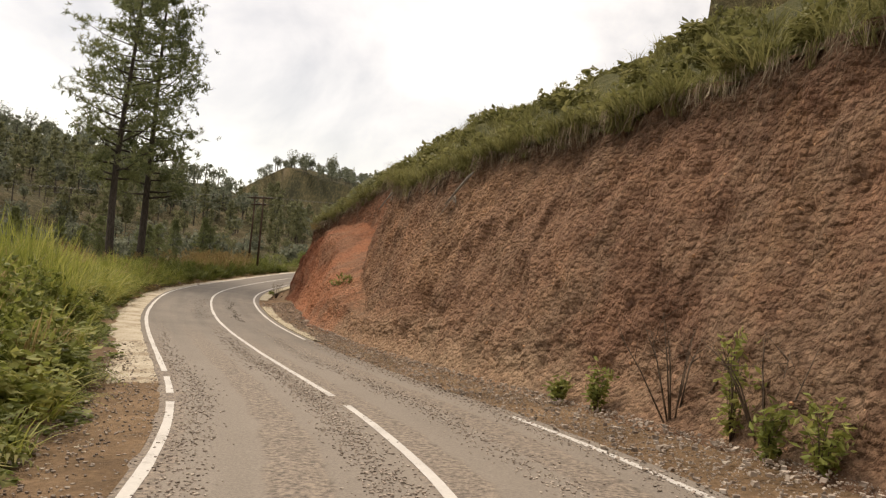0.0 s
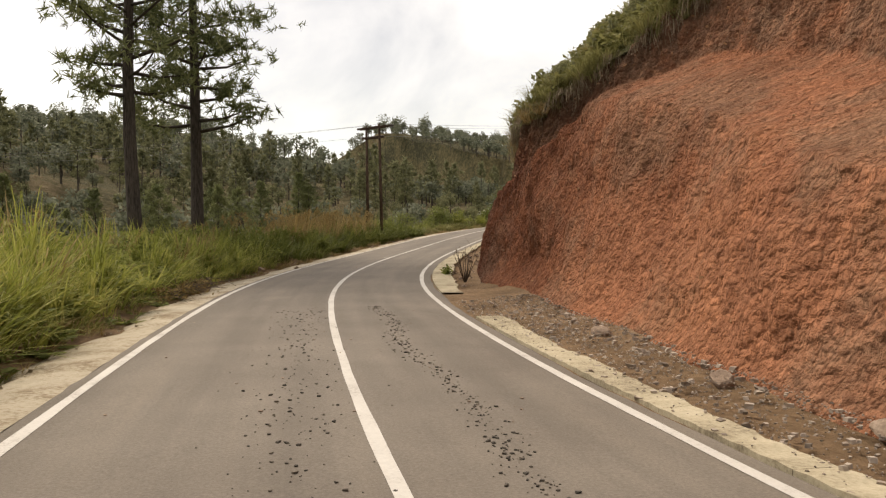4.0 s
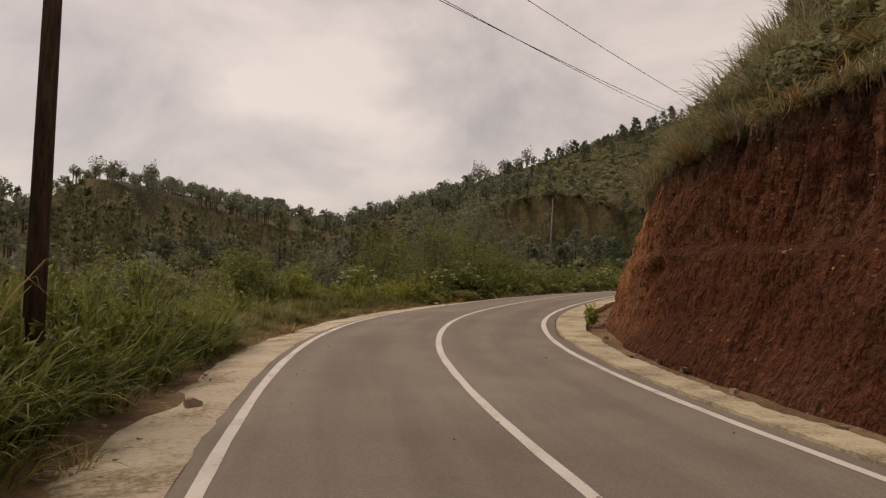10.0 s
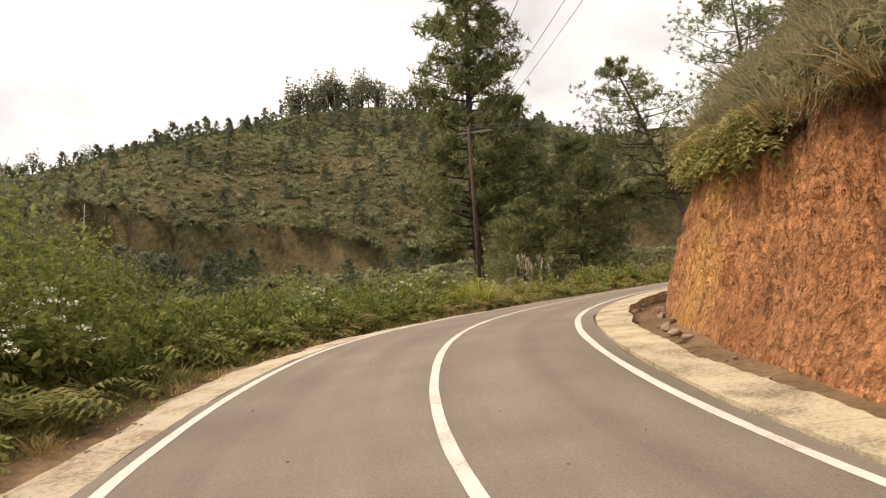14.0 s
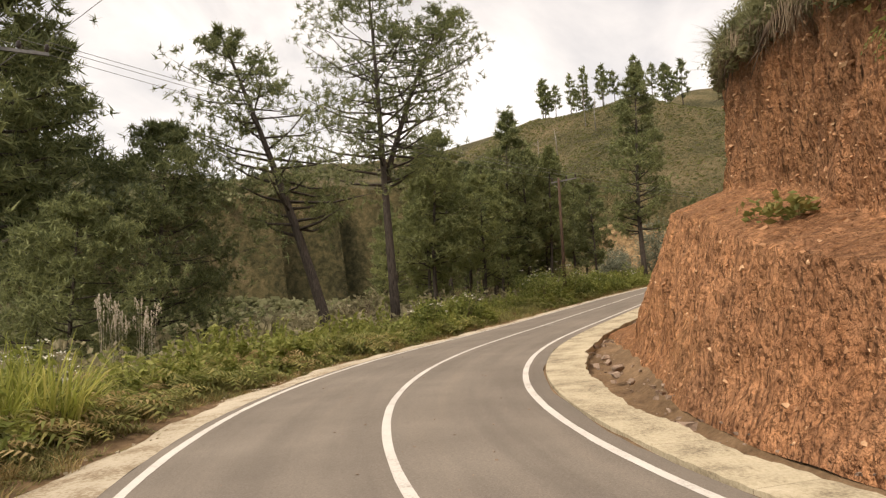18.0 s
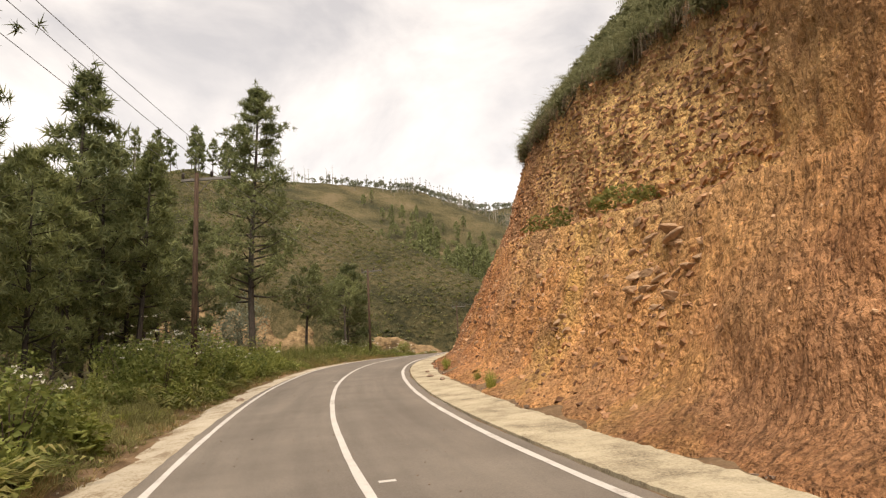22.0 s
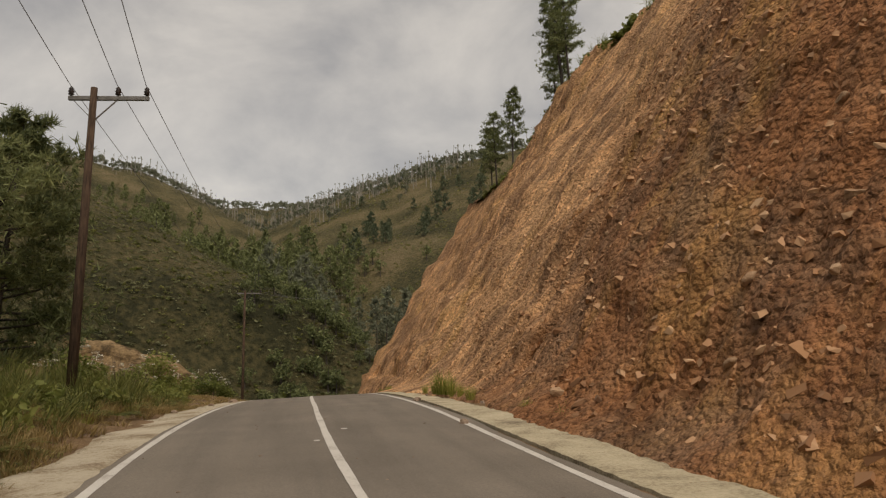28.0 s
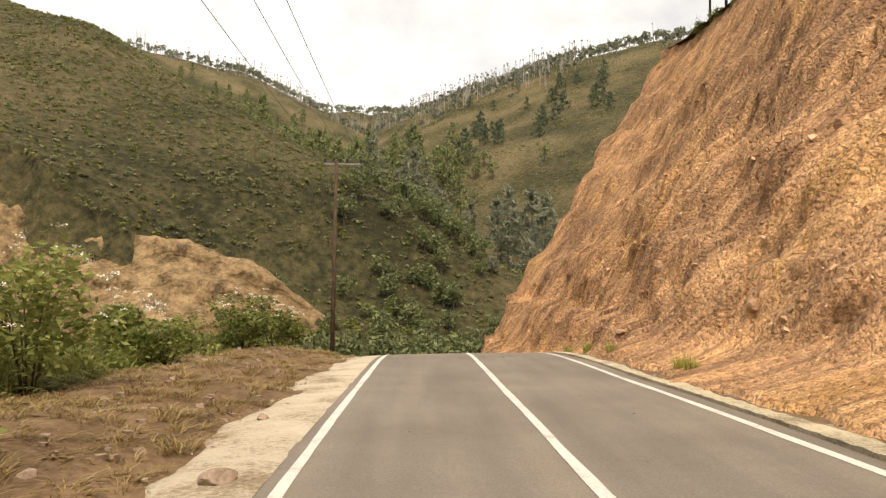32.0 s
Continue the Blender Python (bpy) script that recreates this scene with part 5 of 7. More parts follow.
cover("tall_bank_grass", ARCHED, s, l, h, sizes(l, (0.9, 1.3), ([5.2, 6.5, 9], [1.4, 2.2, 2.4]), ga), M_GRASS, "tall feathery yellow-green grass stand", "grass", 0.14)
s, l, h = patches(120, -10, 60, -5.0, -9, -0.2, 0.6, 7.0, ga)
cover("dry_bank_grass", ARCHED, s, l, h, sizes(l, (0.7, 1.2), ([5.0, 6, 9], [0.9, 1.6, 2.0]), ga), M_DRY, "dry straw-coloured grass among green blades", "grass", 0.2)
s, l, h = patches(90, -6, 22, -4.4, -6.4, -0.5, 0.4, 2.0, ga)
cover("bank_fern", FERNS, s, l, h + 0.1, sizes(l, (0.6, 1.0), ([4.4, 6.4], [0.7, 1.1]), ga), M_FERN, "green ferns at the edge of the gravel", "fern", 0.2)
s, l, h = patches(340, 33, 64, -4.6, -11, -0.5, 0.6, 0.5, ga)
cover("roadside_grass", ARCHED, s, l, h, sizes(l, (0.9, 1.5), ([4.3, 5.0, 6.5, 9], [0.5, 0.9, 1.2, 1.5]), ga), M_GRASS, "bright green long grass bowing over the roadside", "grass", 0.25)
s, l, h = patches(300, 62, 92, -4.6, -11, -0.5, 0.6, 0.5, ga)
cover("lush_grass", ARCHED, s, l, h, sizes(l, (0.9, 1.5), ([4.3, 5.0, 6.5, 9], [0.5, 0.9, 1.3, 1.5]), ga), M_LUSH, "lush dark green long grass beside the road", "grass", 0.25)
for a, b_, mat, name in ((34, 64, M_GRASS, "front_grass"), (62, 92, M_LUSH, "dark_front_grass")):
    s, l, h = patches(150, a, b_, -4.5, -5.6, -0.9, 0.3, 8.0, ga)
    cover(name, ARCHED, s, l, h, sizes(l, (1.0, 1.6), ([4.5, 5.6], [0.6, 1.1]), ga), mat, "clumps of long grass leaning over the gravel", "grass", 0.3)
for a, b_, n, mat in ((33, 63, 220, M_WEED), (63, 92, 210, M_LUSH)):
    s, l, h = patches(n, a, b_, -4.6, -11, -0.6, 0.5, 4.0, ga)
    cover("lush_weeds", WEEDS, s, l, h, sizes(l, (0.9, 1.6), ([4.5, 5.3, 9], [0.6, 1.1, 1.7]), ga), mat, "green leafy weeds between the grass clumps", "herbs", 0.2)
s, l, h = patches(130, 30, 64, -4.9, -9, -0.5, 0.5, 9.0, ga)
cover("verge_bushes", BIG_BUSHES, s, l, h + 0.3, sizes(l, (1.0, 1.8), ([4.9, 6, 9], [0.8, 1.2, 1.7]), ga), M_WEED, "bright leafy herbs along the grass verge", "herbs", 0.2)
s, l, h = patches(200, 46, 92, -6.5, -12, -0.6, 0.6, 6.0, ga)
cover("slope_bushes", BIG_BUSHES, s, l, h + 0.45, sizes(l, (1.2, 2.2), ([6.5, 12], [1.3, 2.3]), ga), M_LUSH, "dark leafy bushes behind the roadside grass", "undergrowth", 0.2)
s, l, h = spread_left(60, 34, 84, -6.5, -12)
cover("plume_reeds", PLUMES, s, l, h, np.stack([gp.uniform(1.0, 1.5, 60), gp.uniform(1.6, 2.3, 60)], 1), M_DRY, "tall brown plume grass with feathery heads", "grass", 0.08)
s, l, h = spread_left(110, 70, 85, -5.4, -9)
cover("brown_reeds", PLUMES + ARCHED, s, l, h, np.stack([gp.uniform(1.0, 1.5, 110), gp.uniform(1.4, 2.3, 110)], 1), M_DRY, "brown drying reed grass near the twin pole", "grass", 0.1)
s, l, h = spread_left(900, 92, 140, -4.5, -14)
cover("mixed_grass", LONG_TUFTS + TUFTS, s, l, h, np.stack([gp.uniform(0.7, 1.3, 900), np.interp(-l, [4.4, 6, 9], [0.35, 0.8, 1.2]) * gp.uniform(0.7, 1.2, 900)], 1), M_OLIVE, "rough green grass between the shrubs", "grass")
s, l, h = spread_left(700, 92, 205, -6.9, -14)
cover("bracken", FERNS, s, l, h + 0.15, np.stack([gp.uniform(0.7, 1.3, 700), gp.uniform(0.8, 1.5, 700)], 1), M_FERN, "bracken ferns covering the slope beside the road", "fern")
s, l, h = patches(620, 106, 176, -4.7, -9.5, -0.7, 0.5, 11.0, ga)
bare = (s > 158.5) & (s < 167) & (l > -6.8)
s, l, h = s[~bare], l[~bare], h[~bare]
cover("roadside_bracken", FERNS, s, l, h + 0.2, sizes(l, (0.8, 1.4), ([4.6, 5.4, 9], [0.9, 2.0, 2.8]), ga), M_FERN, "thick green bracken along the road edge", "fern", 0.2)
s, l, h = patches(330, 100, 190, -4.7, -8.5, -0.4, 0.6, 13.0, ga)
bare = (s > 158.5) & (s < 167) & (l > -6.8)
s, l, h = s[~bare], l[~bare], h[~bare]
cover("roadside_weeds", WEEDS, s, l, h, sizes(l, (0.9, 1.6), ([4.6, 5.4, 9], [0.6, 1.3, 2.0]), ga), M_WEED, "tall leafy roadside weeds of mixed green", "herbs", 0.2)
s, l, h = patches(120, 118, 150, -4.9, -7.5, -0.4, 0.6, 15.0, ga)
cover("rusty_bracken", FERNS, s, l, h + 0.2, sizes(l, (0.7, 1.2), ([4.6, 5.4, 9], [0.8, 1.6, 2.0]), ga), M_DRY, "rust-brown withered bracken among the green", "fern", 0.2)
s, l, h = spread_left(5, 135, 138, -7.6, -8.8, ga)
cover("white_plumes", PLUMES[:1], s, l, h, np.stack([ga.uniform(0.5, 0.8, 5), ga.uniform(2.2, 2.7, 5)], 1), M_PALE, "pale feathery plumes of reed grass before the pines", "grass", 0.05)
s, l, h = patches(330, 94, 190, -4.7, -9, -0.5, 0.5, 17.0, ga)
bare = (s > 158.5) & (s < 167) & (l > -6.8)
s, l, h = s[~bare], l[~bare], h[~bare]
cover("leafy_herbs", BIG_BUSHES, s, l, h + 0.15, sizes(l, (0.8, 1.7), ([4.6, 5.5, 9], [0.8, 1.6, 2.3]), ga), M_LEAF, "green leafy herbs and low bushes beside the gravel", "herbs", 0.15)
for a, b_, n in ((111, 127, 150), (170, 183, 110)):
    s, l, h = spread_left(n, a, b_, -5.1, -8.6, gq)
    cover("roadside_thicket", BIG_BUSHES, s, l, h + 0.55, np.stack([gq.uniform(0.8, 1.5, n), np.interp(-l, [5.1, 6.2, 8.6], [1.2, 2.1, 2.6]) * gq.uniform(0.7, 1.2, n)], 1), M_LEAF, "tall leafy green weeds and brambles beside the road", "herbs", 0.15)
s, l, h = spread_left(1500, 194, 264, -4.6, -13)
l = np.where(s > 224, np.minimum(l, -8.0 - 0.3 * (-4.6 - l)), l)
h = verge_height(s, l) - 0.05
cover("dark_bracken", FERNS + TUFTS, s, l, h + 0.12, np.stack([gp.uniform(0.6, 1.1, 1500), np.interp(-l, [4.6, 6, 9], [0.3, 1.2, 1.8]) * np.interp(s, [216, 224], [1.0, 0.38]) * gp.uniform(0.7, 1.3, 1500)], 1), M_FERN, "brown-green bracken on the soil verge", "fern", 0.25)
s, l, h = spread_left(360, 196, 264, -5.2, -13)
l = np.where(s > 228, l - 2.0, l)
h = verge_height(s, l) - 0.05
cover("verge_herbs", BUSHES, s, l, h + 0.1, np.stack([gp.uniform(0.6, 1.3, 360), gp.uniform(0.6, 1.5, 360)], 1), M_LEAF, "green leafy weeds on the soil verge", "herbs", 0.2)
s, l, h = spread_left(700, 140, 226, -4.7, -12)
cover("verge_grass", TUFTS, s, l, h, np.stack([gp.uniform(0.5, 1.1, 700), np.interp(-l, [4.6, 6, 9], [0.25, 0.5, 0.9]) * gp.uniform(0.6, 1.3, 700)], 1), M_GRASS, "short green grass on the soil verge", "grass")
s, l, h = spread_left(2400, 192, 262, -4.2, -9)
cover("withered_grass", TUFTS, s, l, h, np.stack([gp.uniform(0.5, 1.1, 2400), np.interp(s, [218, 225], [1.0, 0.45]) * gp.uniform(0.12, 0.45, 2400)], 1), M_DRY, "withered brown grass on bare soil", "grass")
s, l, h = spread_left(500, 90, 262, -9, -22)
cover("undergrowth", BIG_BUSHES, s, l, h + 0.3, np.stack([gp.uniform(1.2, 2.8, 500), gp.uniform(1.2, 3.0, 500)], 1), M_LEAF, "dense leafy undergrowth on the falling slope", "undergrowth")
s, l, h = spread_left(420, 124, 176, -10, -30)
cover("pale_scrub", BIG_BUSHES, s, l, h + 0.6, np.stack([gp.uniform(1.6, 3.4, 420), gp.uniform(2.0, 4.6, 420)], 1), M_HEATH, "grey-green tall scrub between the pines", "undergrowth")
s, l, h = spread_left(150, 128, 162, -7.6, -13, gq)
cover("twiggy_scrub", BUSHES, s, l, h + 0.5, np.stack([gq.uniform(1.0, 2.2, 150), gq.uniform(1.4, 2.8, 150)], 1), M_HEATH, "pale dry scrub tangled between the pine trunks", "undergrowth")
s, l, h = spread_left(70, 150, 166, -15, -25, gq)
cover("slope_scrub", BIG_BUSHES, s, l, h + 1.3, np.stack([gq.uniform(2.0, 3.4, 70), gq.uniform(3.2, 5.6, 70)], 1), M_HEATH, "tall grey-green scrub on the slope behind the pines", "undergrowth")
s, l, h = spread_left(300, -13, 90, -10, -22)
cover("valley_scrub", BIG_BUSHES, s, l, h + 0.3, np.stack([gp.uniform(1.5, 3.2, 300), gp.uniform(1.5, 3.4, 300)], 1), M_WOOD, "dark scrub behind the roadside grass", "undergrowth")

s, l, h = spread_left(2600, 88, 206, -4.15, -6.2)
cover("edge_grass", TUFTS, s, l, h, np.stack([gp.uniform(0.5, 1.0, 2600), np.interp(-l, [4.1, 5, 6.2], [0.14, 0.32, 0.6]) * gp.uniform(0.6, 1.4, 2600)], 1), M_OLIVE, "low grass creeping over the gravel edge", "grass", 0.3)
s, l, h = spread_left(1100, 40, 206, -4.0, -6.0)
cover("edge_straw", TUFTS, s, l, h, np.stack([gp.uniform(0.5, 1.0, 1100), gp.uniform(0.12, 0.35, 1100)], 1), M_DRY, "low dry grass along the gravel edge", "grass", 0.4)
s, l, h = spread_left(800, -13, 60, -4.1, -6.4)
cover("herb_edge", BUSHES + TUFTS, s, l, h, np.stack([gp.uniform(0.5, 1.1, 800), np.interp(-l, [4.1, 6.4], [0.25, 1.0]) * gp.uniform(0.6, 1.3, 800)], 1), M_LEAF, "low leafy herbs at the road edge", "herbs", 0.2)
n = 3500
s, l = gp.uniform(-12, 24, n), -2.6 - 1.7 * gp.uniform(0, 1, n)
stones_s, stones_l = s, l

# ---------------------------------------------------------------- growth on top of the cliff


def spread_top(n, s0, s1, d0, d1, g=gp):
    s = g.uniform(s0, s1, n)
    d = g.uniform(0, 1, n) ** 1.5 * (d1 - d0) + d0
    l = cliff_nodes(s)[3] + d
    return s, l, hill_height(s, l) - 0.1 - 0.35 * (d < 0.2)


s, l, h = spread_top(900, -13, 62, -0.25, 9)
cover("cliff_top_grass", ARCHED[:2] + TUFTS, s, l, h, np.stack([gp.uniform(0.5, 1.0, 900), gp.uniform(0.35, 0.8, 900)], 1), M_OLIVE, "light green grass on top of the cliff", "grass", 0.25)
s, l, h = spread_top(420, -13, 62, 0.2, 12)
cover("cliff_top_shrubs", BUSHES, s, l, h + 0.2, np.stack([gp.uniform(0.7, 1.6, 420), gp.uniform(0.6, 1.4, 420)], 1), M_OLIVE, "small leafy shrubs over the cliff edge", "shrub")
s, l, h = spread_top(1000, 90, 128, -0.1, 8)
cover("cliff_top_long_grass", ARCHED, s, l, h, np.stack([gp.uniform(0.7, 1.3, 1000), gp.uniform(0.5, 1.1, 1000)], 1), M_HEATH, "pale drooping long grass on the slope above the cliff", "grass", 0.3)
s, l, h = spread_top(1000, 54, 128, -0.2, 8)
cover("cliff_top_fern", HANGING + FERNS, s, l, h + 0.1, np.stack([gp.uniform(0.4, 0.9, 1000), gp.uniform(0.4, 0.9, 1000)], 1), M_SAGE, "ferns and fronds hanging over the cliff edge", "fern", 0.3)
s, l, h = spread_top(700, 54, 130, 0.2, 10)
cover("cliff_top_thicket", BUSHES, s, l, h + 0.3, np.stack([gp.uniform(0.6, 1.2, 700), gp.uniform(0.6, 1.2, 700)], 1), M_SAGE, "leafy thicket on the slope above the cliff", "shrub")
s, l, h = spread_top(800, 54, 126, -0.4, 5)
cover("cliff_top_straw", LONG_TUFTS, s, l, h, np.stack([gp.uniform(0.5, 0.9, 800), gp.uniform(0.3, 0.6, 800)], 1), M_DRY, "dry grass draped over the cliff edge", "grass", 0.5)
s, l, h = spread_top(1500, 122, 202, -0.15, 7)
cover("cliff_top_bracken", FERNS[:2] + BUSHES, s, l, h + 0.15, np.stack([gp.uniform(0.5, 1.15, 1500), gp.uniform(0.5, 1.15, 1500)], 1), M_SAGE, "grey-green bracken and shrubs above the cliff", "fern", 0.25)
s, l, h = spread_top(700, 196, 270, -0.2, 8)
cover("ridge_scrub", BUSHES + TUFTS, s, l, h + 0.1, np.stack([gp.uniform(0.6, 1.5, 700), gp.uniform(0.6, 1.4, 700)], 1), M_LEAF, "sparse scrub along the top of the slope", "shrub")
# straw and roots that hang over the broken edge of the turf
gf = np.random.default_rng(63)
ROOTS = []
for k in range(4):
    v, f = blades(16, 1.0, 0.3, 0.007, 0.35, gf)
    ROOTS.append((v * np.array([1, 1, -1.0]), f))


def fringe(name, protos, n, s0, s1, back, drop, low, high, mat, label, lean):
    s = gf.uniform(s0, s1, n)
    l = cliff_nodes(s)[3] + gf.uniform(*back, n)
    h = cliff_nodes(s)[5] + gf.uniform(*drop, n)
    return cover(name, protos, s, l, h, np.stack([gf.uniform(0.6, 1.2, n), gf.uniform(low, high, n)], 1), mat, label, "roots" if mat is M_ROOT else "grass", lean)


for a, b_, n in ((-13, 62, 520), (56, 110, 260), (122, 192, 560)):
    fringe("hanging_roots", ROOTS, n, a, b_, (-0.35, 0.1), (-0.3, 0.1), 0.25, 0.9, M_ROOT, "thin brown roots hanging from the turf edge", 0.15)
for a, b_, n, mat in ((-13, 62, 640, M_OLIVE), (122, 192, 420, M_SAGE)):
    fringe("turf_fringe", ARCHED[:2] + TUFTS, n, a, b_, (-0.35, 0.4), (-0.2, 0.25), 0.25, 0.55, mat, "grass drooping over the broken turf edge", 0.4)
# green growth spilling down the cliff face between 105 and 125
s = gp.uniform(111, 125, 260)
f = gp.uniform(0.8, 1.0, 260)
nodes = cliff_nodes(s)
l = nodes[0] + (nodes[3] - nodes[0]) * f - 0.1
cover("hanging_fern", HANGING, s, l, nodes[5] * f, np.stack([gp.uniform(0.5, 1.0, 260), gp.uniform(0.5, 1.0, 260)], 1)[: len(s)], M_FERN, "fern fronds hanging down the cliff face", "fern", 0.3)

# ---------------------------------------------------------------- stones


def stones(name, s, l, h, size, label, mat=M_ROCK):
    return cover(name, STONES, s, l, h, size, mat, label, "stones", 0.3)


n = 24000
s = gp.uniform(-12, 31, n)
band = np.array([-2.5, -0.5, -0.55, 1.2, 2.45])[gp.integers(0, 5, n)]
l = band + gp.normal(0, 0.17, n) + 0.08 * np.sin(s * 0.5)
keep = gp.uniform(0, 1, n) < np.clip((30 - s) / 14, 0.08, 1)
stones("road_gravel", s[keep], l[keep], road_height(0, l[keep]) + 0.004, (0.006 + 0.017 * gp.uniform(0, 1, n) ** 2)[keep], "loose crushed stones in bands along the asphalt", M_CRUSHED)
n = 24000
s = np.where(gp.uniform(0, 1, n) < 0.7, gp.uniform(-10, 30, n), gp.uniform(28, 49, n))
l = 2.45 + 2.1 * gp.uniform(0, 1, n) ** 0.8 + np.where(s > 26, 0.45, 0)
stones("debris_stones", s, l, -0.005 + 0.1 * np.clip(l - 3.2, 0, 1) + gp.uniform(-0.02, 0.03, n), gp.uniform(0.01, 0.025, n) * np.clip(gp.exponential(0.6, n), 0.5, 2.2), "broken stones fallen along the foot of the cliff", M_CRUSHED)
s, l = stones_s, stones_l
stones("loose_gravel", s, l, -0.02 + 0 * s, gp.uniform(0.006, 0.026, len(s)), "loose broken stones along the road edge", M_CRUSHED)
n = 2600
s, l = gp.uniform(48, 262, n), gp.uniform(3.2, 4.9, n)
stones("foot_stones", s, l, -0.07 + 0 * s, gp.uniform(0.01, 0.05, n) * np.clip(gp.exponential(0.7, n), 0.4, 2.6), "small stones in the ditch under the cliff")
n = 3200
s, l = gp.uniform(-12, 262, n), -3.1 - np.abs(gp.normal(0, 0.7, n))
stones("shoulder_stones", s, l, -0.05 + 0 * s, gp.uniform(0.006, 0.035, n), "small pale stones on the gravel shoulder", M_GRAVEL)
n = 1250
s = gp.uniform(34, 48, n)
l = np.where(gp.uniform(0, 1, n) < 0.6, 1.05 + 0.1 * np.sin(s) + gp.normal(0, 0.1, n), gp.normal(-0.6, 0.3, n))
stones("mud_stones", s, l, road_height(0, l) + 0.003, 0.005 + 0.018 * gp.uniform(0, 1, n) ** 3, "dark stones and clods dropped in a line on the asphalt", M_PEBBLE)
n = 700
s, l = gp.uniform(30, 262, n), gp.uniform(-2.8, 2.6, n)
stones("road_chips", s, l, road_height(0, l), gp.uniform(0.006, 0.022, n), "scattered stone chips on the asphalt")
n = 1500
s, l = gp.uniform(204, 262, n), gp.uniform(-12, -4.4, n)
stones("soil_stones", s, l, verge_height(s, l), gp.uniform(0.015, 0.09, n), "brown stones on the bare soil verge")
# stones stuck in the face
CHIPS = []
for k in range(10):
    v, f = rock_shape(gp, gp.uniform(0.4, 0.7))
    a, b_ = gp.uniform(-0.7, 0.7, 2)
    v = v @ np.array([[1, 0, 0], [0, math.cos(a), -math.sin(a)], [0, math.sin(a), math.cos(a)]]) @ np.array([[math.cos(b_), 0, math.sin(b_)], [0, 1, 0], [-math.sin(b_), 0, math.cos(b_)]])
    CHIPS.append((v, f))


def face_chips(name, n, s0, s1, low, high, label):
    """Broken pieces that sit half in the cut face."""
    line, lat, hei, mid = CLIFF_FACE
    row = gp.integers(np.searchsorted(line, s0), np.searchsorted(line, s1), n)
    col = gp.integers(2, lat.shape[1] - 2, n)
    col = np.where(gp.uniform(0, 1, n) < 0.6, gp.integers(mid, lat.shape[1] - 2, n), col)
    size = low + (high - low) * gp.uniform(0, 1, n) ** 3
    return cover(name, CHIPS, line[row], lat[row, col] + 0.45 * size, hei[row, col], size, M_CLOD, label, "stones", 0.3)


face_chips("red_face_stones", 3500, -12, 90, 0.012, 0.06, "small stones bedded in the red earth face")
face_chips("earth_face_stones", 3500, 124, 156, 0.014, 0.07, "small stones bedded in the brown earth face")
face_chips("rock_face_chips", 16000, 154, 186, 0.018, 0.15, "broken platy rock pieces in the cut face")
face_chips("rubble_face_chips", 13000, 184, 217, 0.02, 0.14, "loose broken rubble in the dark cut face")
face_chips("slope_stones", 7000, 210, 268, 0.015, 0.12, "small stones scattered on the orange slope")


def boulder_shape(g, flat):
    """A cracked stone: a ball cut by several planes, then roughened."""
    me = bmesh.new()
    bmesh.ops.create_icosphere(me, subdivisions=3, radius=1.0)
    V = np.array([v.co[:] for v in me.verts])
    F = np.array([[v.index for v in f.verts] for f in me.faces])
    me.free()
    for k in range(9):
        d = g.normal(0, 1, 3)
        d /= np.linalg.norm(d)
        over = np.maximum(V @ d - g.uniform(0.5, 0.8), 0)
        V = V - over[:, None] * d
    return (V + g.normal(0, 0.018, V.shape)) * np.array([1.3, 0.95, flat * 1.2]), F


def loose_rock(s, l, size, flat=0.65, label="brown loose rock on the gravel shoulder"):
    p = place(s, l, (-0.05 if l < -3.2 else 0.0) + size * flat * 0.4)
    v, f = boulder_shape(np.random.default_rng(int(abs(s * 10 + l * 7)) + 3), flat)
    ob = tagged(mesh_object("rock", v * size, f, M_ROCK), label, "rock", "loose rocks by the road")
    ob.location = [float(k) for k in p]
    ob.rotation_euler = (0, 0, s)
    return ob


for s, l, size in ((227.2, -3.5, 0.16), (222.3, -3.8, 0.13), (105.5, -3.6, 0.14), (85.4, -3.5, 0.13), (62.0, -3.05, 0.1), (77.6, -3.7, 0.12), (168.5, -3.3, 0.12), (206.8, 2.5, 0.09), (214, 2.75, 0.1),
                   (171, 3.5, 0.13), (174, 3.6, 0.1), (169, 3.8, 0.12), (196.5, -3.6, 0.12), (231, -3.9, 0.1), (216, -4.1, 0.12), (61.4, -4.4, 0.28), (62.6, -4.6, 0.2)):
    loose_rock(s, l, size)
for s, l, size in ((133.8, 4.4, 0.12), (132.6, 4.2, 0.09), (135.0, 4.3, 0.1), (136.4, 4.3, 0.1), (131.5, 4.3, 0.08), (113.5, 3.95, 0.11), (112.6, 3.9, 0.1), (111.9, 3.95, 0.08), (34.7, 5.0, 0.24), (39, 4.2, 0.17), (36.5, 4.3, 0.2), (43, 4.4, 0.16)):
    loose_rock(s, l, size, 0.7, "angular rock fallen at the foot of the cliff")

def face_rock(s, h, size, flat=0.5, label="angular brown rock jutting from the cut face"):
    """A block that sits half in the cliff."""
    line, lat, hei, mid = CLIFF_FACE
    row = int(np.searchsorted(line, s))
    col = int(np.abs(hei[row] - h).argmin())
    g = np.random.default_rng(int(s * 31 + h * 17))
    v, f = boulder_shape(g, flat)
    ob = tagged(mesh_object("rock", v * size, f, M_SLATE), label, "rock", "rocks in the cut face")
    ob.location = [float(k) for k in place(s, lat[row, col] + 0.4 * size, hei[row, col])]
    ob.rotation_euler = (g.normal(0, 0.25), g.normal(0, 0.25), g.uniform(0, 6.28))
    return ob


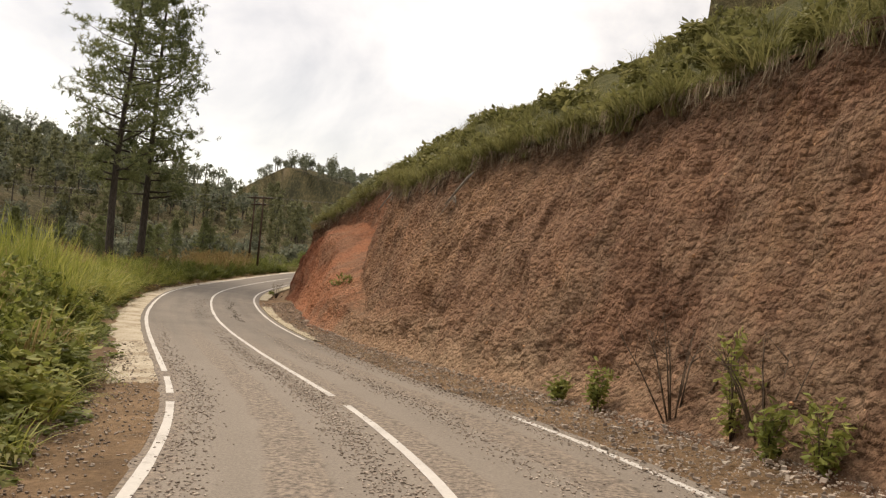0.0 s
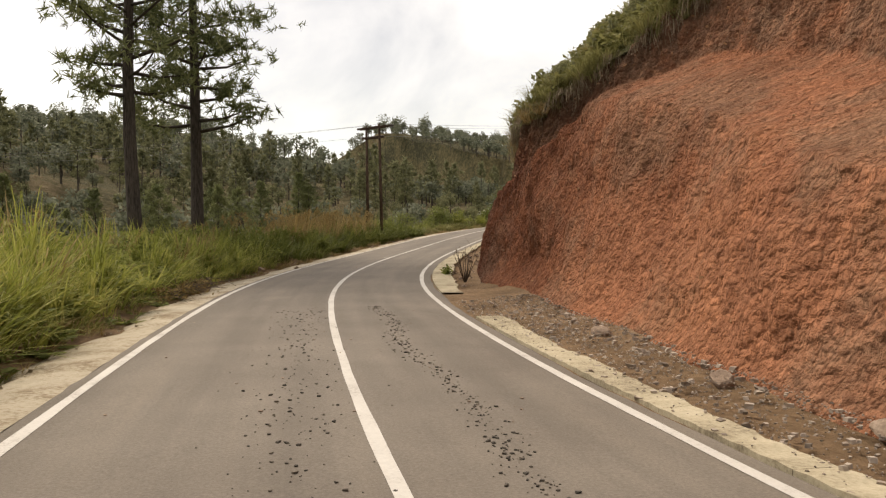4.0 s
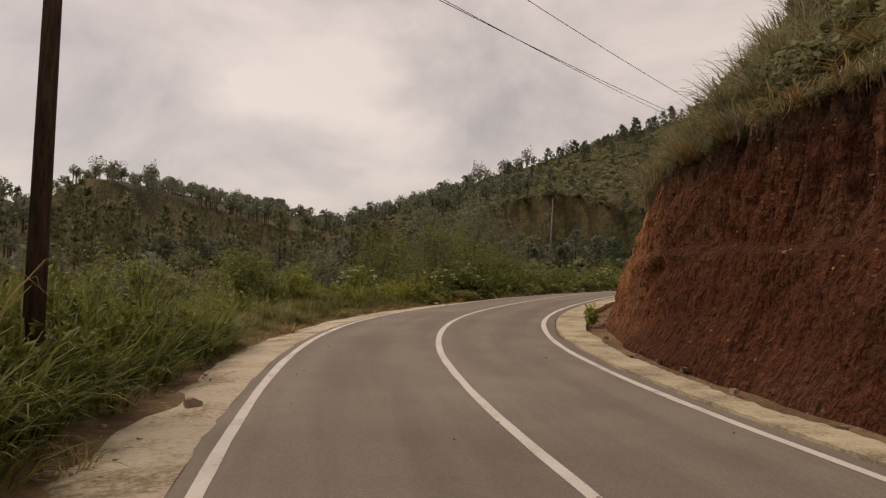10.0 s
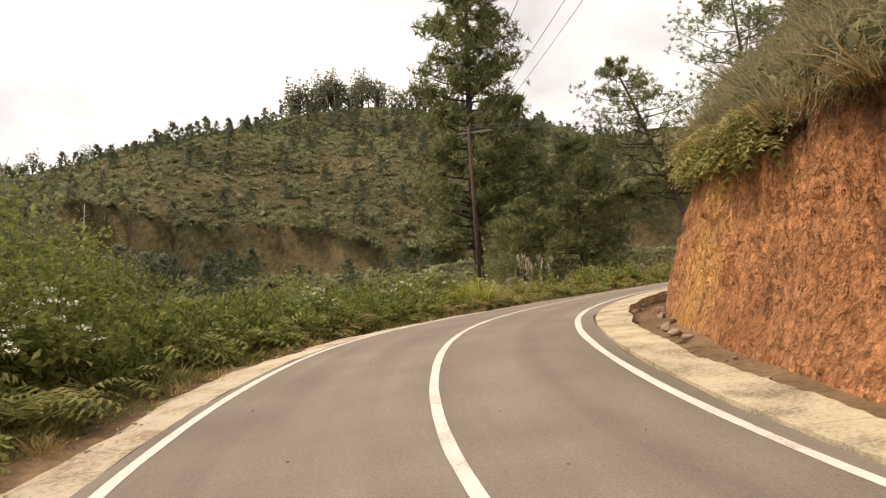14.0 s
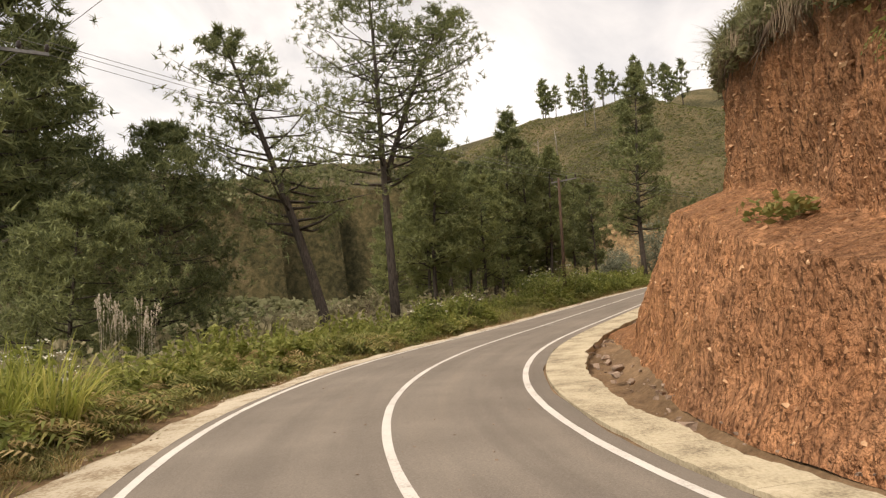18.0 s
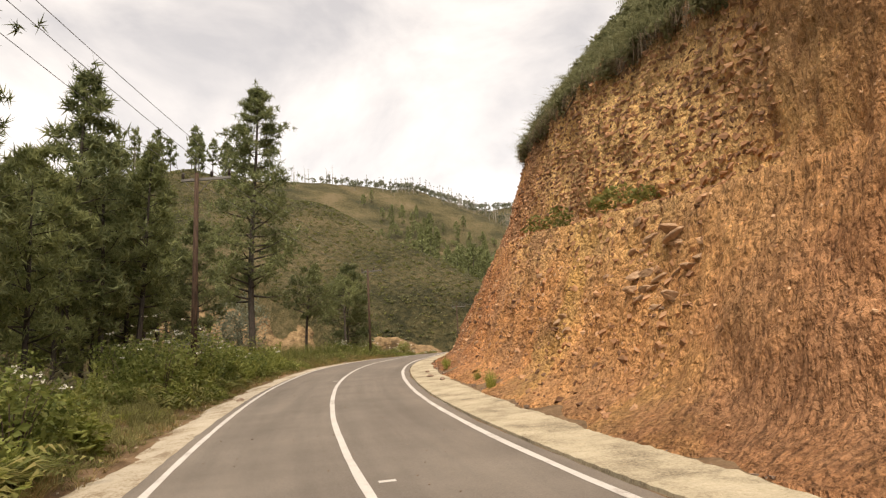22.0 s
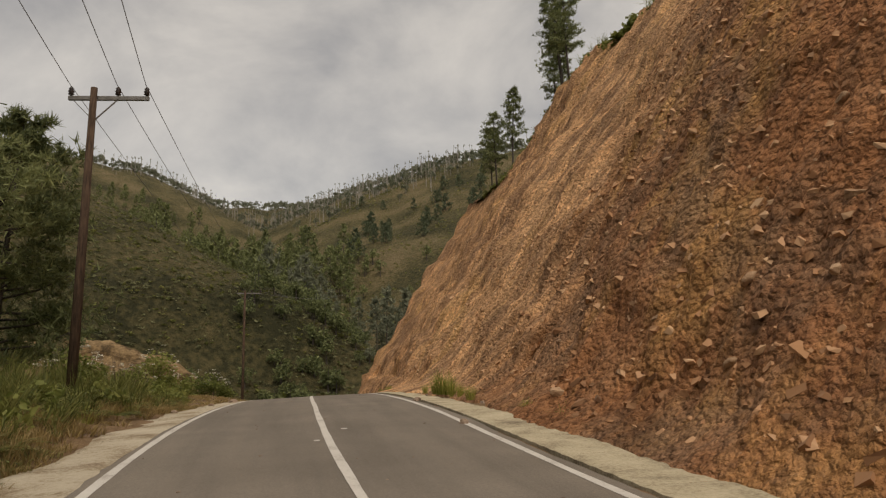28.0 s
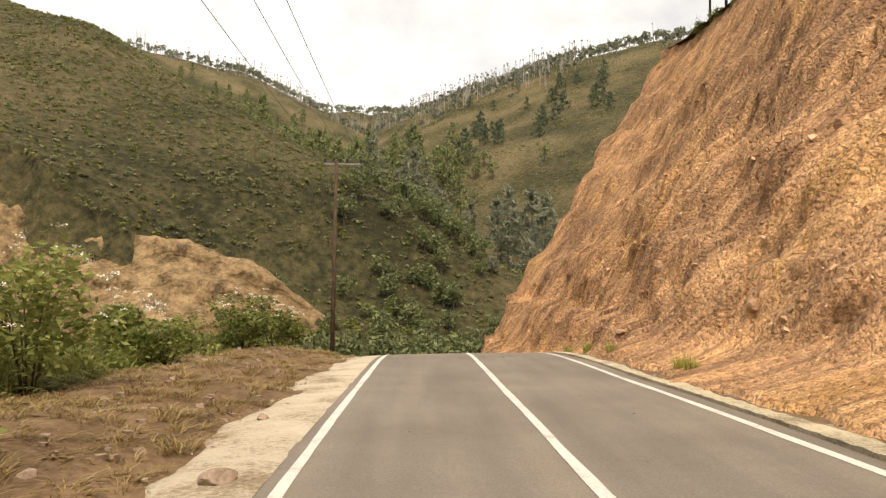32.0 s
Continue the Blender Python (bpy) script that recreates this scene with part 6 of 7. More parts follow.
gs = np.random.default_rng(5)
face_rock(147.5, 0.6, 0.16, 0.7, "dark stone lodged low in the earth face")
for k in range(26):
    face_rock(156.6 + gs.normal(0, 1.1), 2.9 + gs.normal(0, 0.55), gs.uniform(0.12, 0.34), 0.35, "broken rock slab in a pocket of the cut face")
for k in range(46):
    face_rock(gs.uniform(160, 187), gs.uniform(0.5, 7.5), gs.uniform(0.08, 0.24), gs.uniform(0.35, 0.65))
for k in range(34):
    face_rock(gs.uniform(188, 212), gs.uniform(0.5, 8.0), gs.uniform(0.08, 0.19), gs.uniform(0.35, 0.65), "dark jagged rock in the rubble face")
for k in range(16):
    face_rock(gs.uniform(222, 250), gs.uniform(0.6, 6.0), gs.uniform(0.1, 0.24), gs.uniform(0.4, 0.7), "brown rock on the orange earth slope")

# ---------------------------------------------------------------- trees
gt = np.random.default_rng(23)


def needle_tufts(centres, size, g, blades_each=11):
    """Pine foliage: bunches of thin needles sprayed out from each centre."""
    n = len(centres)
    d = g.normal(0, 1, (n, blades_each, 3)) + np.array([0, 0, 0.35])
    d /= np.linalg.norm(d, axis=2, keepdims=True)
    u = np.cross(d, g.normal(0, 1, d.shape))
    u /= np.linalg.norm(u, axis=2, keepdims=True) + 1e-9
    L = size * g.uniform(0.6, 1.15, (n, blades_each, 1))
    c_ = centres[:, None] + g.normal(0, size * 0.12, d.shape)
    w = 0.09 if blades_each > 8 else 0.2
    V = np.stack([c_ - u * L * w, c_ + u * L * w, c_ + d * L], 2).reshape(-1, 3)
    return V, np.arange(len(V)).reshape(-1, 3)


def pine_shapes(g, height, base=0.4, radius=3.5, sway=0.0, limbs=34, tufts=11, cone=0.5, tuft=0.55, fork=None, sides=8, thick=1.0, needles=11):
    """Trunk with limbs, and needles. sway: sideways reach of the top; fork: height share where a second leader leaves."""
    wood, cent = [], []
    t = np.linspace(0, 1, 9)
    line = np.stack([sway * t ** 1.2 * height, 0.012 * height * np.sin(t * 5), t * height], 1)
    r0 = 0.0125 * height * thick
    wood.append(tube(line, r0 * (1 - 0.88 * t) + 0.012, sides))
    leaders = [(line, base, 1.0)]
    if fork:
        p = np.array([np.interp(fork, t, line[:, k]) for k in range(3)])
        q = p + np.array([0.22 * height, 0.05 * height, (0.98 - fork) * height])
        tt = np.linspace(0, 1, 6)[:, None]
        second = p + (q - p) * tt + np.array([0, 0, 1.0]) * 0.05 * height * np.sin(tt * 3.1)
        wood.append(tube(second, np.linspace(r0 * 0.62, 0.02, 6), sides))
        leaders.append((second, 0.12, 0.8))
    for path, b0, share in leaders:
        n = int(limbs * share)
        for i in range(n):
            f = b0 + (1 - b0) * (i + g.uniform(0, 0.8)) / n
            f = min(f, 0.985)
            p = np.array([np.interp(f, np.linspace(0, 1, len(path)), path[:, k]) for k in range(3)])
            k = (f - b0) / (1 - b0)
            reach = radius * share * ((1 - k) ** 0.75 * cone + (1 - cone) * math.sin(math.pi * min(1, k * 0.82 + 0.16))) * g.uniform(0.55, 1.15) + 0.25
            a = i * 2.4 + g.normal(0, 0.4)
            e = p + np.array([math.cos(a) * reach, math.sin(a) * reach, reach * g.uniform(0.05, 0.5)])
            m = (p + e) / 2 + np.array([0, 0, -0.06 * reach])
            wood.append(tube([p, m, e], [r0 * 0.26 * (1.1 - k) + 0.012, r0 * 0.16 * (1.1 - k) + 0.01, 0.008], 4))
            w = g.uniform(0.35, 1.05, tufts) ** 0.7
            c_ = p + (e - p) * w[:, None] + g.normal(0, 0.14 * reach + 0.05, (tufts, 3)) * np.array([1, 1, 0.6])
            cent.append(c_)
        cent.append(path[-1] + g.normal(0, 0.3, (6, 3)) - np.array([0, 0, 0.2]))
    return join(wood), needle_tufts(np.concatenate(cent), tuft, g, needles)


def build_tree(name, wood, crown, at, label, category="tree", group="", bark=M_BARK, leaf=M_PINE, turn=0.0):
    ob = thing(name, at, label, category, group, turn)
    part("trunk", wood[0], wood[1], bark, ob, "", True)
    part("crown", crown[0], crown[1], leaf, ob)
    return ob


def lone_pine(x, y, height, label, turn=0.0, foot=None, **shape):
    wood, crown = pine_shapes(gt, height, **shape)
    return build_tree("pine_tree", wood, crown, (x, y, (ground_at(x, y) if foot is None else foot) - 0.3), label, "tree", "", turn=turn)


lone_pine(-28.4, 60.6, 27, "tall slender pine with a high open crown", base=0.3, radius=5.2, cone=0.25, limbs=64, tufts=30, tuft=0.5, turn=2.0)
lone_pine(-28.4, 66.3, 28, "tall straight pine with a ragged crown", base=0.27, radius=4.6, cone=0.25, limbs=66, tufts=30, tuft=0.5, turn=0.4)
lone_pine(27.4, 129.9, 32.5, "slim columnar pine behind the power pole", base=0.2, radius=4.4, cone=0.6, limbs=130, tufts=30, tuft=0.6)
lone_pine(33.0, 130.5, 19, "pine with a rounded crown above the scrub", base=0.3, radius=4.2, cone=0.3, limbs=54, tufts=26, tuft=0.5)
lone_pine(37.2, 117.2, 18.0, "leaning pine with a bent trunk and airy crown", turn=1.67, sway=0.33, base=0.36, radius=5.0, cone=0.2, limbs=54, tufts=28, tuft=0.36, thick=1.4)
lone_pine(43.4, 114.5, 22.5, "forked pine with two spreading leaders", turn=-1.2, sway=-0.06, base=0.42, radius=5.8, cone=0.15, fork=0.44, limbs=60, tufts=26, tuft=0.36, thick=1.15)
lone_pine(55.0, 112.5, 15.5, "dark slender pine behind the forked one", base=0.3, radius=3.4, cone=0.45, limbs=56, tufts=30, tuft=0.48)
lone_pine(85.0, 89.4, 26.5, "large dense pine with a conical crown", base=0.24, radius=4.4, cone=0.6, limbs=80, tufts=32, tuft=0.5)
lone_pine(89.2, 82.8, 9.5, "small crooked pine at the road bend", sway=-0.12, base=0.45, radius=2.3, cone=0.2, limbs=26, tufts=26, tuft=0.36, thick=1.4)
lone_pine(95.9, 74.9, 11.0, "dark dense pine close beside the verge", base=0.12, radius=3.3, cone=0.35, limbs=44, tufts=34, tuft=0.4, thick=1.2)
lone_pine(31.5, 124.0, 12.5, "dense dark pine behind the bracken", base=0.06, radius=4.6, cone=0.35, limbs=90, tufts=50, tuft=0.32)
lone_pine(24.5, 124.2, 8.0, "low bushy pine beside the tall one", base=0.05, radius=3.6, cone=0.4, limbs=60, tufts=50, tuft=0.28)
lone_pine(92.9, 76.6, 9.0, "small pine with a flat tufted crown", sway=0.1, base=0.5, radius=2.2, cone=0.15, limbs=24, tufts=26, tuft=0.36, thick=1.4)

MID = [pine_shapes(gt, 16, base=0.2, radius=2.6, cone=0.6, limbs=48, tufts=16, tuft=0.55, sides=6), pine_shapes(gt, 15, base=0.3, radius=3.1, cone=0.3, limbs=44, tufts=16, tuft=0.55, sides=6),
       pine_shapes(gt, 17, base=0.35, radius=2.4, cone=0.5, limbs=42, tufts=16, tuft=0.55, sides=6, sway=0.06)]


def stand(protos, name, spots, label, group, category="tree", leaf=M_PINE, bark=M_BARK, low=0.7, high=1.2):
    """One tree for each kind, then copies of it at the other spots."""
    first = {}
    for i, (x, y, z) in enumerate(spots):
        k = i % len(protos)
        size, turn = gt.uniform(low, high), gt.uniform(0, 6.28)
        if k not in first:
            first[k] = build_tree(name, protos[k][0], protos[k][1], (x, y, z), label, category, group, bark, leaf, turn)
            first[k].scale = (size, size, size)
        else:
            ob = copy_thing(first[k], Matrix.Translation((x, y, z)) @ Matrix.Rotation(turn, 4, "Z"))
            ob.scale = (size, size, size)


spots = []
while len(spots) < 22:
    s, l = gt.uniform(176, 206), -gt.uniform(13, 34)
    p = place(s, l)
    if 198 < s and l > -20 or (s < 166 and l > -22):
        continue
    if min([9] + [math.hypot(p[0] - a, p[1] - b_) for a, b_, c_ in spots]) > 3.0:
        spots.append((p[0], p[1], ground_at(p[0], p[1]) - 0.3))
stand(MID, "pine_tree", spots, "dark green pine in the roadside wood", "pines of the roadside wood")
spots = []
for s, l in ((170, -16), (172.5, -12.5), (175, -17), (178, -14), (181, -17), (184, -13), (187, -15), (174, -22)):
    p = place(s, l)
    spots.append((p[0], p[1], ground_at(p[0], p[1]) - 0.3))
stand(MID, "pine_tree", spots, "slender young pine with light green needles", "young pines by the road", leaf=M_YOUNG, low=0.6, high=0.95)
spots = []
while len(spots) < 16:
    p = place(gt.uniform(60, 100), -gt.uniform(15, 40))
    spots.append((p[0], p[1], ground_at(p[0], p[1]) - 0.3))
stand(MID[:2], "pine_tree", spots, "young dark pine behind the roadside grass", "young pines in the valley", low=0.3, high=0.55)
top_spots = [place(s, l, hill_height(s, l) - 0.3) for s, l in ((266, 20.5), (263, 21), (269, 21.5), (246, 19.5), (243, 19), (249, 20.5), (252, 21))]
stand(MID[1:], "pine_tree", [tuple(float(k) for k in p) for p in top_spots], "thin pine on top of the slope", "pines above the slope", low=0.5, high=0.7)


def leafy_shapes(g, height, radius, trunk=0.45, n=420, size=0.42, blobs=12):
    wood = [tube([(0, 0, -0.3), (0.05 * height * g.normal(), 0.05 * height * g.normal(), height * trunk), (0.06 * height * g.normal(), 0, height * 0.85)], [0.022 * height, 0.016 * height, 0.01], 6)]
    for i in range(7):
        a, r = i * 0.9 + g.normal(0, 0.3), radius * g.uniform(0.5, 0.9)
        wood.append(tube([(0, 0, height * (trunk * 0.8)), (math.cos(a) * r * 0.5, math.sin(a) * r * 0.5, height * (trunk + 0.18)), (math.cos(a) * r, math.sin(a) * r, height * g.uniform(trunk + 0.25, 0.9))], [0.012 * height, 0.008 * height, 0.01], 4))
    v, f = cloud_of_leaves(g, n, (radius, radius, height * (1 - trunk) * 0.55), blobs, size)
    return join(wood), (v + np.array([0, 0, height * (trunk + (1 - trunk) * 0.5)]), f)


BROAD = [leafy_shapes(gt, 12, 3.6, 0.3, 3600, 0.2, 26), leafy_shapes(gt, 10, 3.4, 0.25, 3200, 0.2, 24)]
spots = []
for s, l in ((121, -26), (117, -29), (125, -30), (215, -26), (222, -30), (228, -34), (236, -32)):
    p = place(s, l)
    spots.append((p[0], p[1], ground_at(p[0], p[1]) - 0.3))
stand(BROAD, "broadleaf_tree", spots, "dark bushy broadleaf tree below the road", "broadleaf trees of the valley", leaf=M_WOOD)

# far trees
FAR_PINE = [pine_shapes(gt, 18, base=0.35, radius=3.6, cone=0.3, limbs=16, tufts=5, tuft=1.7, sides=4, needles=5), pine_shapes(gt, 18, base=0.25, radius=3.2, cone=0.55, limbs=18, tufts=5, tuft=1.6, sides=4, needles=5)]
FAR_TALL = [leafy_shapes(gt, 12, 4.0, 0.22, 330, 0.6, 22), leafy_shapes(gt, 11, 4.6, 0.15, 360, 0.6, 24), leafy_shapes(gt, 14, 3.6, 0.3, 300, 0.6, 20)]
FAR_FIR = [pine_shapes(gt, 9, base=0.06, radius=2.8, cone=1.0, limbs=20, tufts=4, tuft=1.2, sides=4, needles=5), pine_shapes(gt, 8, base=0.08, radius=3.2, cone=0.9, limbs=18, tufts=4, tuft=1.2, sides=4, needles=5)]


def off_crest(x, y, far=38.0):
    """True where a point is well below the crest of the scrub hill."""
    P = np.array(RIDGES[1][1], float)
    near = np.full(np.shape(x), 1e9)
    for a, b_ in zip(P[:-1], P[1:]):
        e = b_[:2] - a[:2]
        t = np.clip(((x - a[0]) * e[0] + (y - a[1]) * e[1]) / (e @ e), 0, 1)
        near = np.minimum(near, np.hypot(x - a[0] - t * e[0], y - a[1] - t * e[1]))
    return near > far


def along(nodes, n, spread):
    """n spots near a line of the plan."""
    P = np.array(nodes, float)
    u = gt.uniform(0, len(P) - 1.001, n)
    i = u.astype(int)
    f = (u - i)[:, None]
    q = P[i] * (1 - f) + P[i + 1] * f + gt.normal(0, spread, (n, 2))
    z = country(q[:, 0], q[:, 1])
    return [(float(a), float(b_), float(c_) - 0.5) for (a, b_), c_ in zip(q, z)]


stand(FAR_PINE, "pine_tree", along([(352, 74), (338, 50), (322, 30), (310, 20)], 22, 5), "tall pine in the row on the hill crest", "pines on the hill crest", low=0.8, high=1.25)
stand(FAR_TALL, "broadleaf_tree", along([(262, 466), (300, 452), (330, 440), (352, 400)], 34, 9), "slim tall tree on the hilltop", "trees on the hilltop", leaf=M_WOOD, low=1.4, high=2.2)
stand(FAR_TALL, "broadleaf_tree", along([(-225, 270), (-205, 330), (-160, 400), (-102, 470), (-45, 488), (-17, 545)], 60, 10), "tree on the far wooded ridge", "trees on the wooded ridge", leaf=M_WOOD, low=0.6, high=1.1)
stand(FAR_TALL, "broadleaf_tree", along([(-17, 545), (38, 465), (62, 437), (108, 425)], 34, 10), "tree on the ridge beyond the valley", "trees beyond the valley", leaf=M_WOOD, low=0.6, high=1.0)
stand(FAR_FIR, "conifer", along([(359, -226), (324, -242), (294, -240), (270, -215), (300, -190), (290, -160)], 36, 22), "small dark conifer on the grassy slope", "conifers on the grassy slope", leaf=M_FIR, low=0.7, high=1.35)
stand(FAR_FIR, "conifer", [q for q in along([(110, 380), (180, 400), (250, 400), (300, 380), (260, 340), (190, 340)], 120, 30) if off_crest(q[0], q[1], 62.0)], "young conifer on the scrub hillside", "conifers on the scrub hillside", leaf=M_FIR, low=0.6, high=1.1)
stand(FAR_PINE, "pine_tree", along([(270, -90), (300, -110), (330, -140), (370, -150), (420, -160)], 44, 16), "dark pine in the side valley", "pines of the side valley", low=0.7, high=1.3)


def snag_shape(g, h):
    pieces = [tube([(0, 0, -1), (g.normal(0, 0.3), g.normal(0, 0.3), h * 0.6), (g.normal(0, 0.6), g.normal(0, 0.6), h)], [0.28, 0.18, 0.05], 5)]
    for i in range(6):
        z, a, r = h * g.uniform(0.55, 0.95), g.uniform(0, 6.28), g.uniform(0.8, 2.2)
        pieces.append(tube([(0, 0, z), (math.cos(a) * r, math.sin(a) * r, z + r * g.uniform(0.3, 1.0))], [0.08, 0.02], 4))
    return join(pieces)


SNAGS = [snag_shape(gt, h) for h in (15, 12, 18)]
first = {}
for i, (x, y, z) in enumerate([(38, 223, None)] + along([(200, 440), (240, 440), (270, 430)], 9, 20) + along([(330, 60), (300, 60), (262, 70)], 4, 8) + along([(646, -130), (646, -200)], 12, 10)):
    z = float(country(np.array([x]), np.array([y]))[0]) if z is None else z
    k = i % 3
    if k not in first:
        first[k] = tagged(mesh_object("dead_tree", SNAGS[k][0], SNAGS[k][1], M_SNAG, smooth=True), "bleached bare trunk of a dead tree", "dead tree", "dead trees on the hills")
        first[k].location = (x, y, z)
    else:
        copy_thing(first[k], Matrix.Translation((x, y, z)) @ Matrix.Rotation(i * 1.3, 4, "Z"))


def woods(name, protos, spots, low, high, mats, label, category="woods"):
    """Trees of far woods, joined: trunks and crowns of every copy."""
    at = np.array(spots)
    pick = gt.integers(0, len(protos), len(at))
    V, F, I, k = [], [], [], 0
    for j, (wood, crown) in enumerate(protos):
        sel = at[pick == j]
        if not len(sel):
            continue
        turn, size = gt.uniform(0, 6.28, len(sel)), gt.uniform(low, high, len(sel))
        for mi, shape in enumerate((wood, crown)):
            v, f = scatter(shape, sel, turn, size)
            V.append(v), F.append(f + k), I.append(np.full(len(f), mi))
            k += len(v)
    return tagged(mesh_object(name, np.concatenate(V), np.concatenate(F), None, mats=mats, mat_index=np.concatenate(I)), label, category, kind="stuff")


def field(n, x0, x1, y0, y1, test=None):
    x, y = gt.uniform(x0, x1, n), gt.uniform(y0, y1, n)
    s, l, d = nearest(x, y)
    keep = (d > 30)
    if test is not None:
        keep &= test(x, y, s, l, d)
    x, y = x[keep], y[keep]
    return np.stack([x, y, country(x, y) - 0.4], 1)


LIGHT_TREE = [((lambda w, c_: (w, c_))(tube([(0, 0, -1), (0, 0, 7)], [0.25, 0.12], 4), cloud_of_leaves(gt, 130, (2.8, 2.8, 2.6), 12, 0.6, 0.3, 0.8))) for _ in range(3)]
LIGHT_TREE = [(w, (c_[0] + np.array([0, 0, 5.2]), c_[1])) for w, c_ in LIGHT_TREE]
NEAR_TREE = []
for k in range(3):
    v, f = cloud_of_leaves(gt, 260, (2.8, 2.8, 2.6), 14, 0.5, 0.3, 0.8)
    NEAR_TREE.append((tube([(0, 0, -1), (0.1, 0, 3), (0, 0.2, 7)], [0.25, 0.16, 0.05], 5), (v + np.array([0, 0, 4.6]), f)))
BARE_TREE = []
for k in range(4):
    wood = tube([(0, 0, -1), (0.3, 0.1, 5), (0.4, 0.5, 9)], [0.26, 0.18, 0.07], 4)
    v, f = cloud_of_leaves(gt, 44, (3.0, 3.0, 2.0), 9, 1.1, 0.3)
    BARE_TREE.append((wood, (v * np.array([1.1, 1.1, 1.5]) + np.array([0.3, 0.3, 7.6]), f)))
PALE_TRUNK = [(tube([(0, 0, -1), (0.2, 0.1, 7), (0.5, 0.4, 14)], [0.26, 0.18, 0.05], 4), cloud_of_leaves(gt, 10, (1.0, 1.0, 0.8), 3, 0.5)) for k in range(2)]
PALE_TRUNK = [(w, (c_[0] + np.array([0.4, 0.4, 13.0]), c_[1])) for w, c_ in PALE_TRUNK]
woods("wooded_hill", LIGHT_TREE, field(2600, -260, 60, 150, 560, lambda x, y, s, l, d: (l < 0) & (d > 115)), 0.6, 1.15, [M_BARK, M_WOOD], "dense grey-green forest on the hill across the valley")
woods("valley_edge_woods", NEAR_TREE, field(900, -130, 100, 105, 300, lambda x, y, s, l, d: (l < 0) & (d < 80) & (d > 26) & ((x < 24) | (y > 142))), 0.25, 0.52, [M_BARK, M_SAGE], "grey-green small trees on the falling valley side")
woods("valley_woods", NEAR_TREE + FAR_PINE, field(560, -130, 10, 105, 300, lambda x, y, s, l, d: (l < 0) & (d < 170) & (d > 75)), 0.3, 0.75, [M_BARK, M_SAGE], "dark trees filling the valley below the road")
woods("valley_side_woods", NEAR_TREE, field(520, -170, -10, 10, 150, lambda x, y, s, l, d: (l < 0) & (d > 28)), 0.4, 0.9, [M_BARK, M_WOOD], "grey-green trees on the valley side")
woods("hill_conifers", FAR_FIR, field(620, 20, 380, 180, 470, lambda x, y, s, l, d: off_crest(x, y, 62.0)), 0.35, 0.8, [M_BARK, M_FIR], "young dark conifers scattered over the hillside")
woods("gully_woods", NEAR_TREE + FAR_PINE, field(420, 150, 420, -200, 0, lambda x, y, s, l, d: np.abs(y + 46 + 0.55 * (x - 170)) < 20 + 0.05 * (x - 150)), 0.45, 1.05, [M_BARK, M_WOOD], "dark trees in the gully beyond the crest")
CREST = [(646, -179), (640, -271), (683, -389), (675, -476), (570, -439), (473, -392), (369, -369), (297, -363), (215, -340)]
woods("ridge_forest", BARE_TREE, along(CREST, 900, 14), 0.5, 0.9, [M_SNAG, M_WOOD], "grey-green forest along the far ridge")
SLOPE = [(640, -240), (640, -330), (600, -400), (530, -390), (460, -350), (390, -320), (330, -320)]
woods("upper_slope_forest", BARE_TREE, along(SLOPE, 520, 26), 0.4, 0.8, [M_SNAG, M_WOOD], "forest with pale trunks on the upper slope")
woods("pale_trunks", PALE_TRUNK, along(SLOPE, 420, 24), 0.7, 1.2, [M_SNAG, M_WOOD], "bleached bare trunks standing in the forest")
woods("side_valley_woods", LIGHT_TREE + FAR_PINE, along([(250, -75), (300, -105), (350, -140), (420, -170), (520, -200)], 420, 26), 0.5, 1.1, [M_BARK, M_PINE], "dark trees crowding the side valley")

woods("gully_thicket", NEAR_TREE, along([(146, 27), (150, 18), (158, 4), (166, -12), (176, -26), (190, -36), (205, -44)], 190, 7), 0.35, 0.8, [M_BARK, M_PINE], "dark green thicket in the gully behind the crest")
woods("gully_bushes", NEAR_TREE, along([(140, 33), (146, 24), (152, 12), (158, -2)], 120, 5), 0.25, 0.45, [M_BARK, M_LEAF], "leafy green bushes beyond the end of the road")

# low scrub that roughens the hills
SCRUB = [cloud_of_leaves(gt, 16, (0.9, 0.9, 0.4), 5, 0.4, 0.3, 0.5) for _ in range(4)]
FINE_SCRUB = [cloud_of_leaves(gt, 60, (0.9, 0.9, 0.5), 7, 0.2, 0.3, 0.6) for _ in range(4)]


def scrub(name, pts, low, high, mat, label, shapes=SCRUB):
    pick = gt.integers(0, 4, len(pts))
    v, f = join([scatter(shapes[k], pts[pick == k], gt.uniform(0, 6.28, (pick == k).sum()), gt.uniform(low, high, (pick == k).sum())) for k in range(4)])
    return tagged(mesh_object(name, v, f, mat), label, "scrub", kind="stuff")


scrub("spur_bracken", field(12000, 138, 360, -80, 130) + np.array([0, 0, 0.42]), 0.5, 1.0, M_FERN, "low bracken and scrub on the steep hill")
scrub("spur_scrub", field(15000, 138, 360, -80, 130) + np.array([0, 0, 0.42]), 0.45, 0.95, M_SAGE, "grey-green low scrub on the steep hill")
scrub("hill_tussocks", field(12000, 20, 400, 150, 480) + np.array([0, 0, 0.35]), 0.7, 1.5, M_SAGE, "grey-green bracken and low scrub on the hillside")
scrub("hill_scrub", field(5000, 20, 400, 180, 480) + np.array([0, 0, 0.2]), 0.8, 1.6, M_WOOD, "dark low scrub on the hillside")
scrub("slope_thicket", field(4200, -30, 170, 112, 270, lambda x, y, s, l, d: (l < 0) & (d < 150)) + np.array([0, 0, 0.3]), 1.0, 2.3, M_SAGE, "mixed olive bushes on the slope below the hill", FINE_SCRUB)
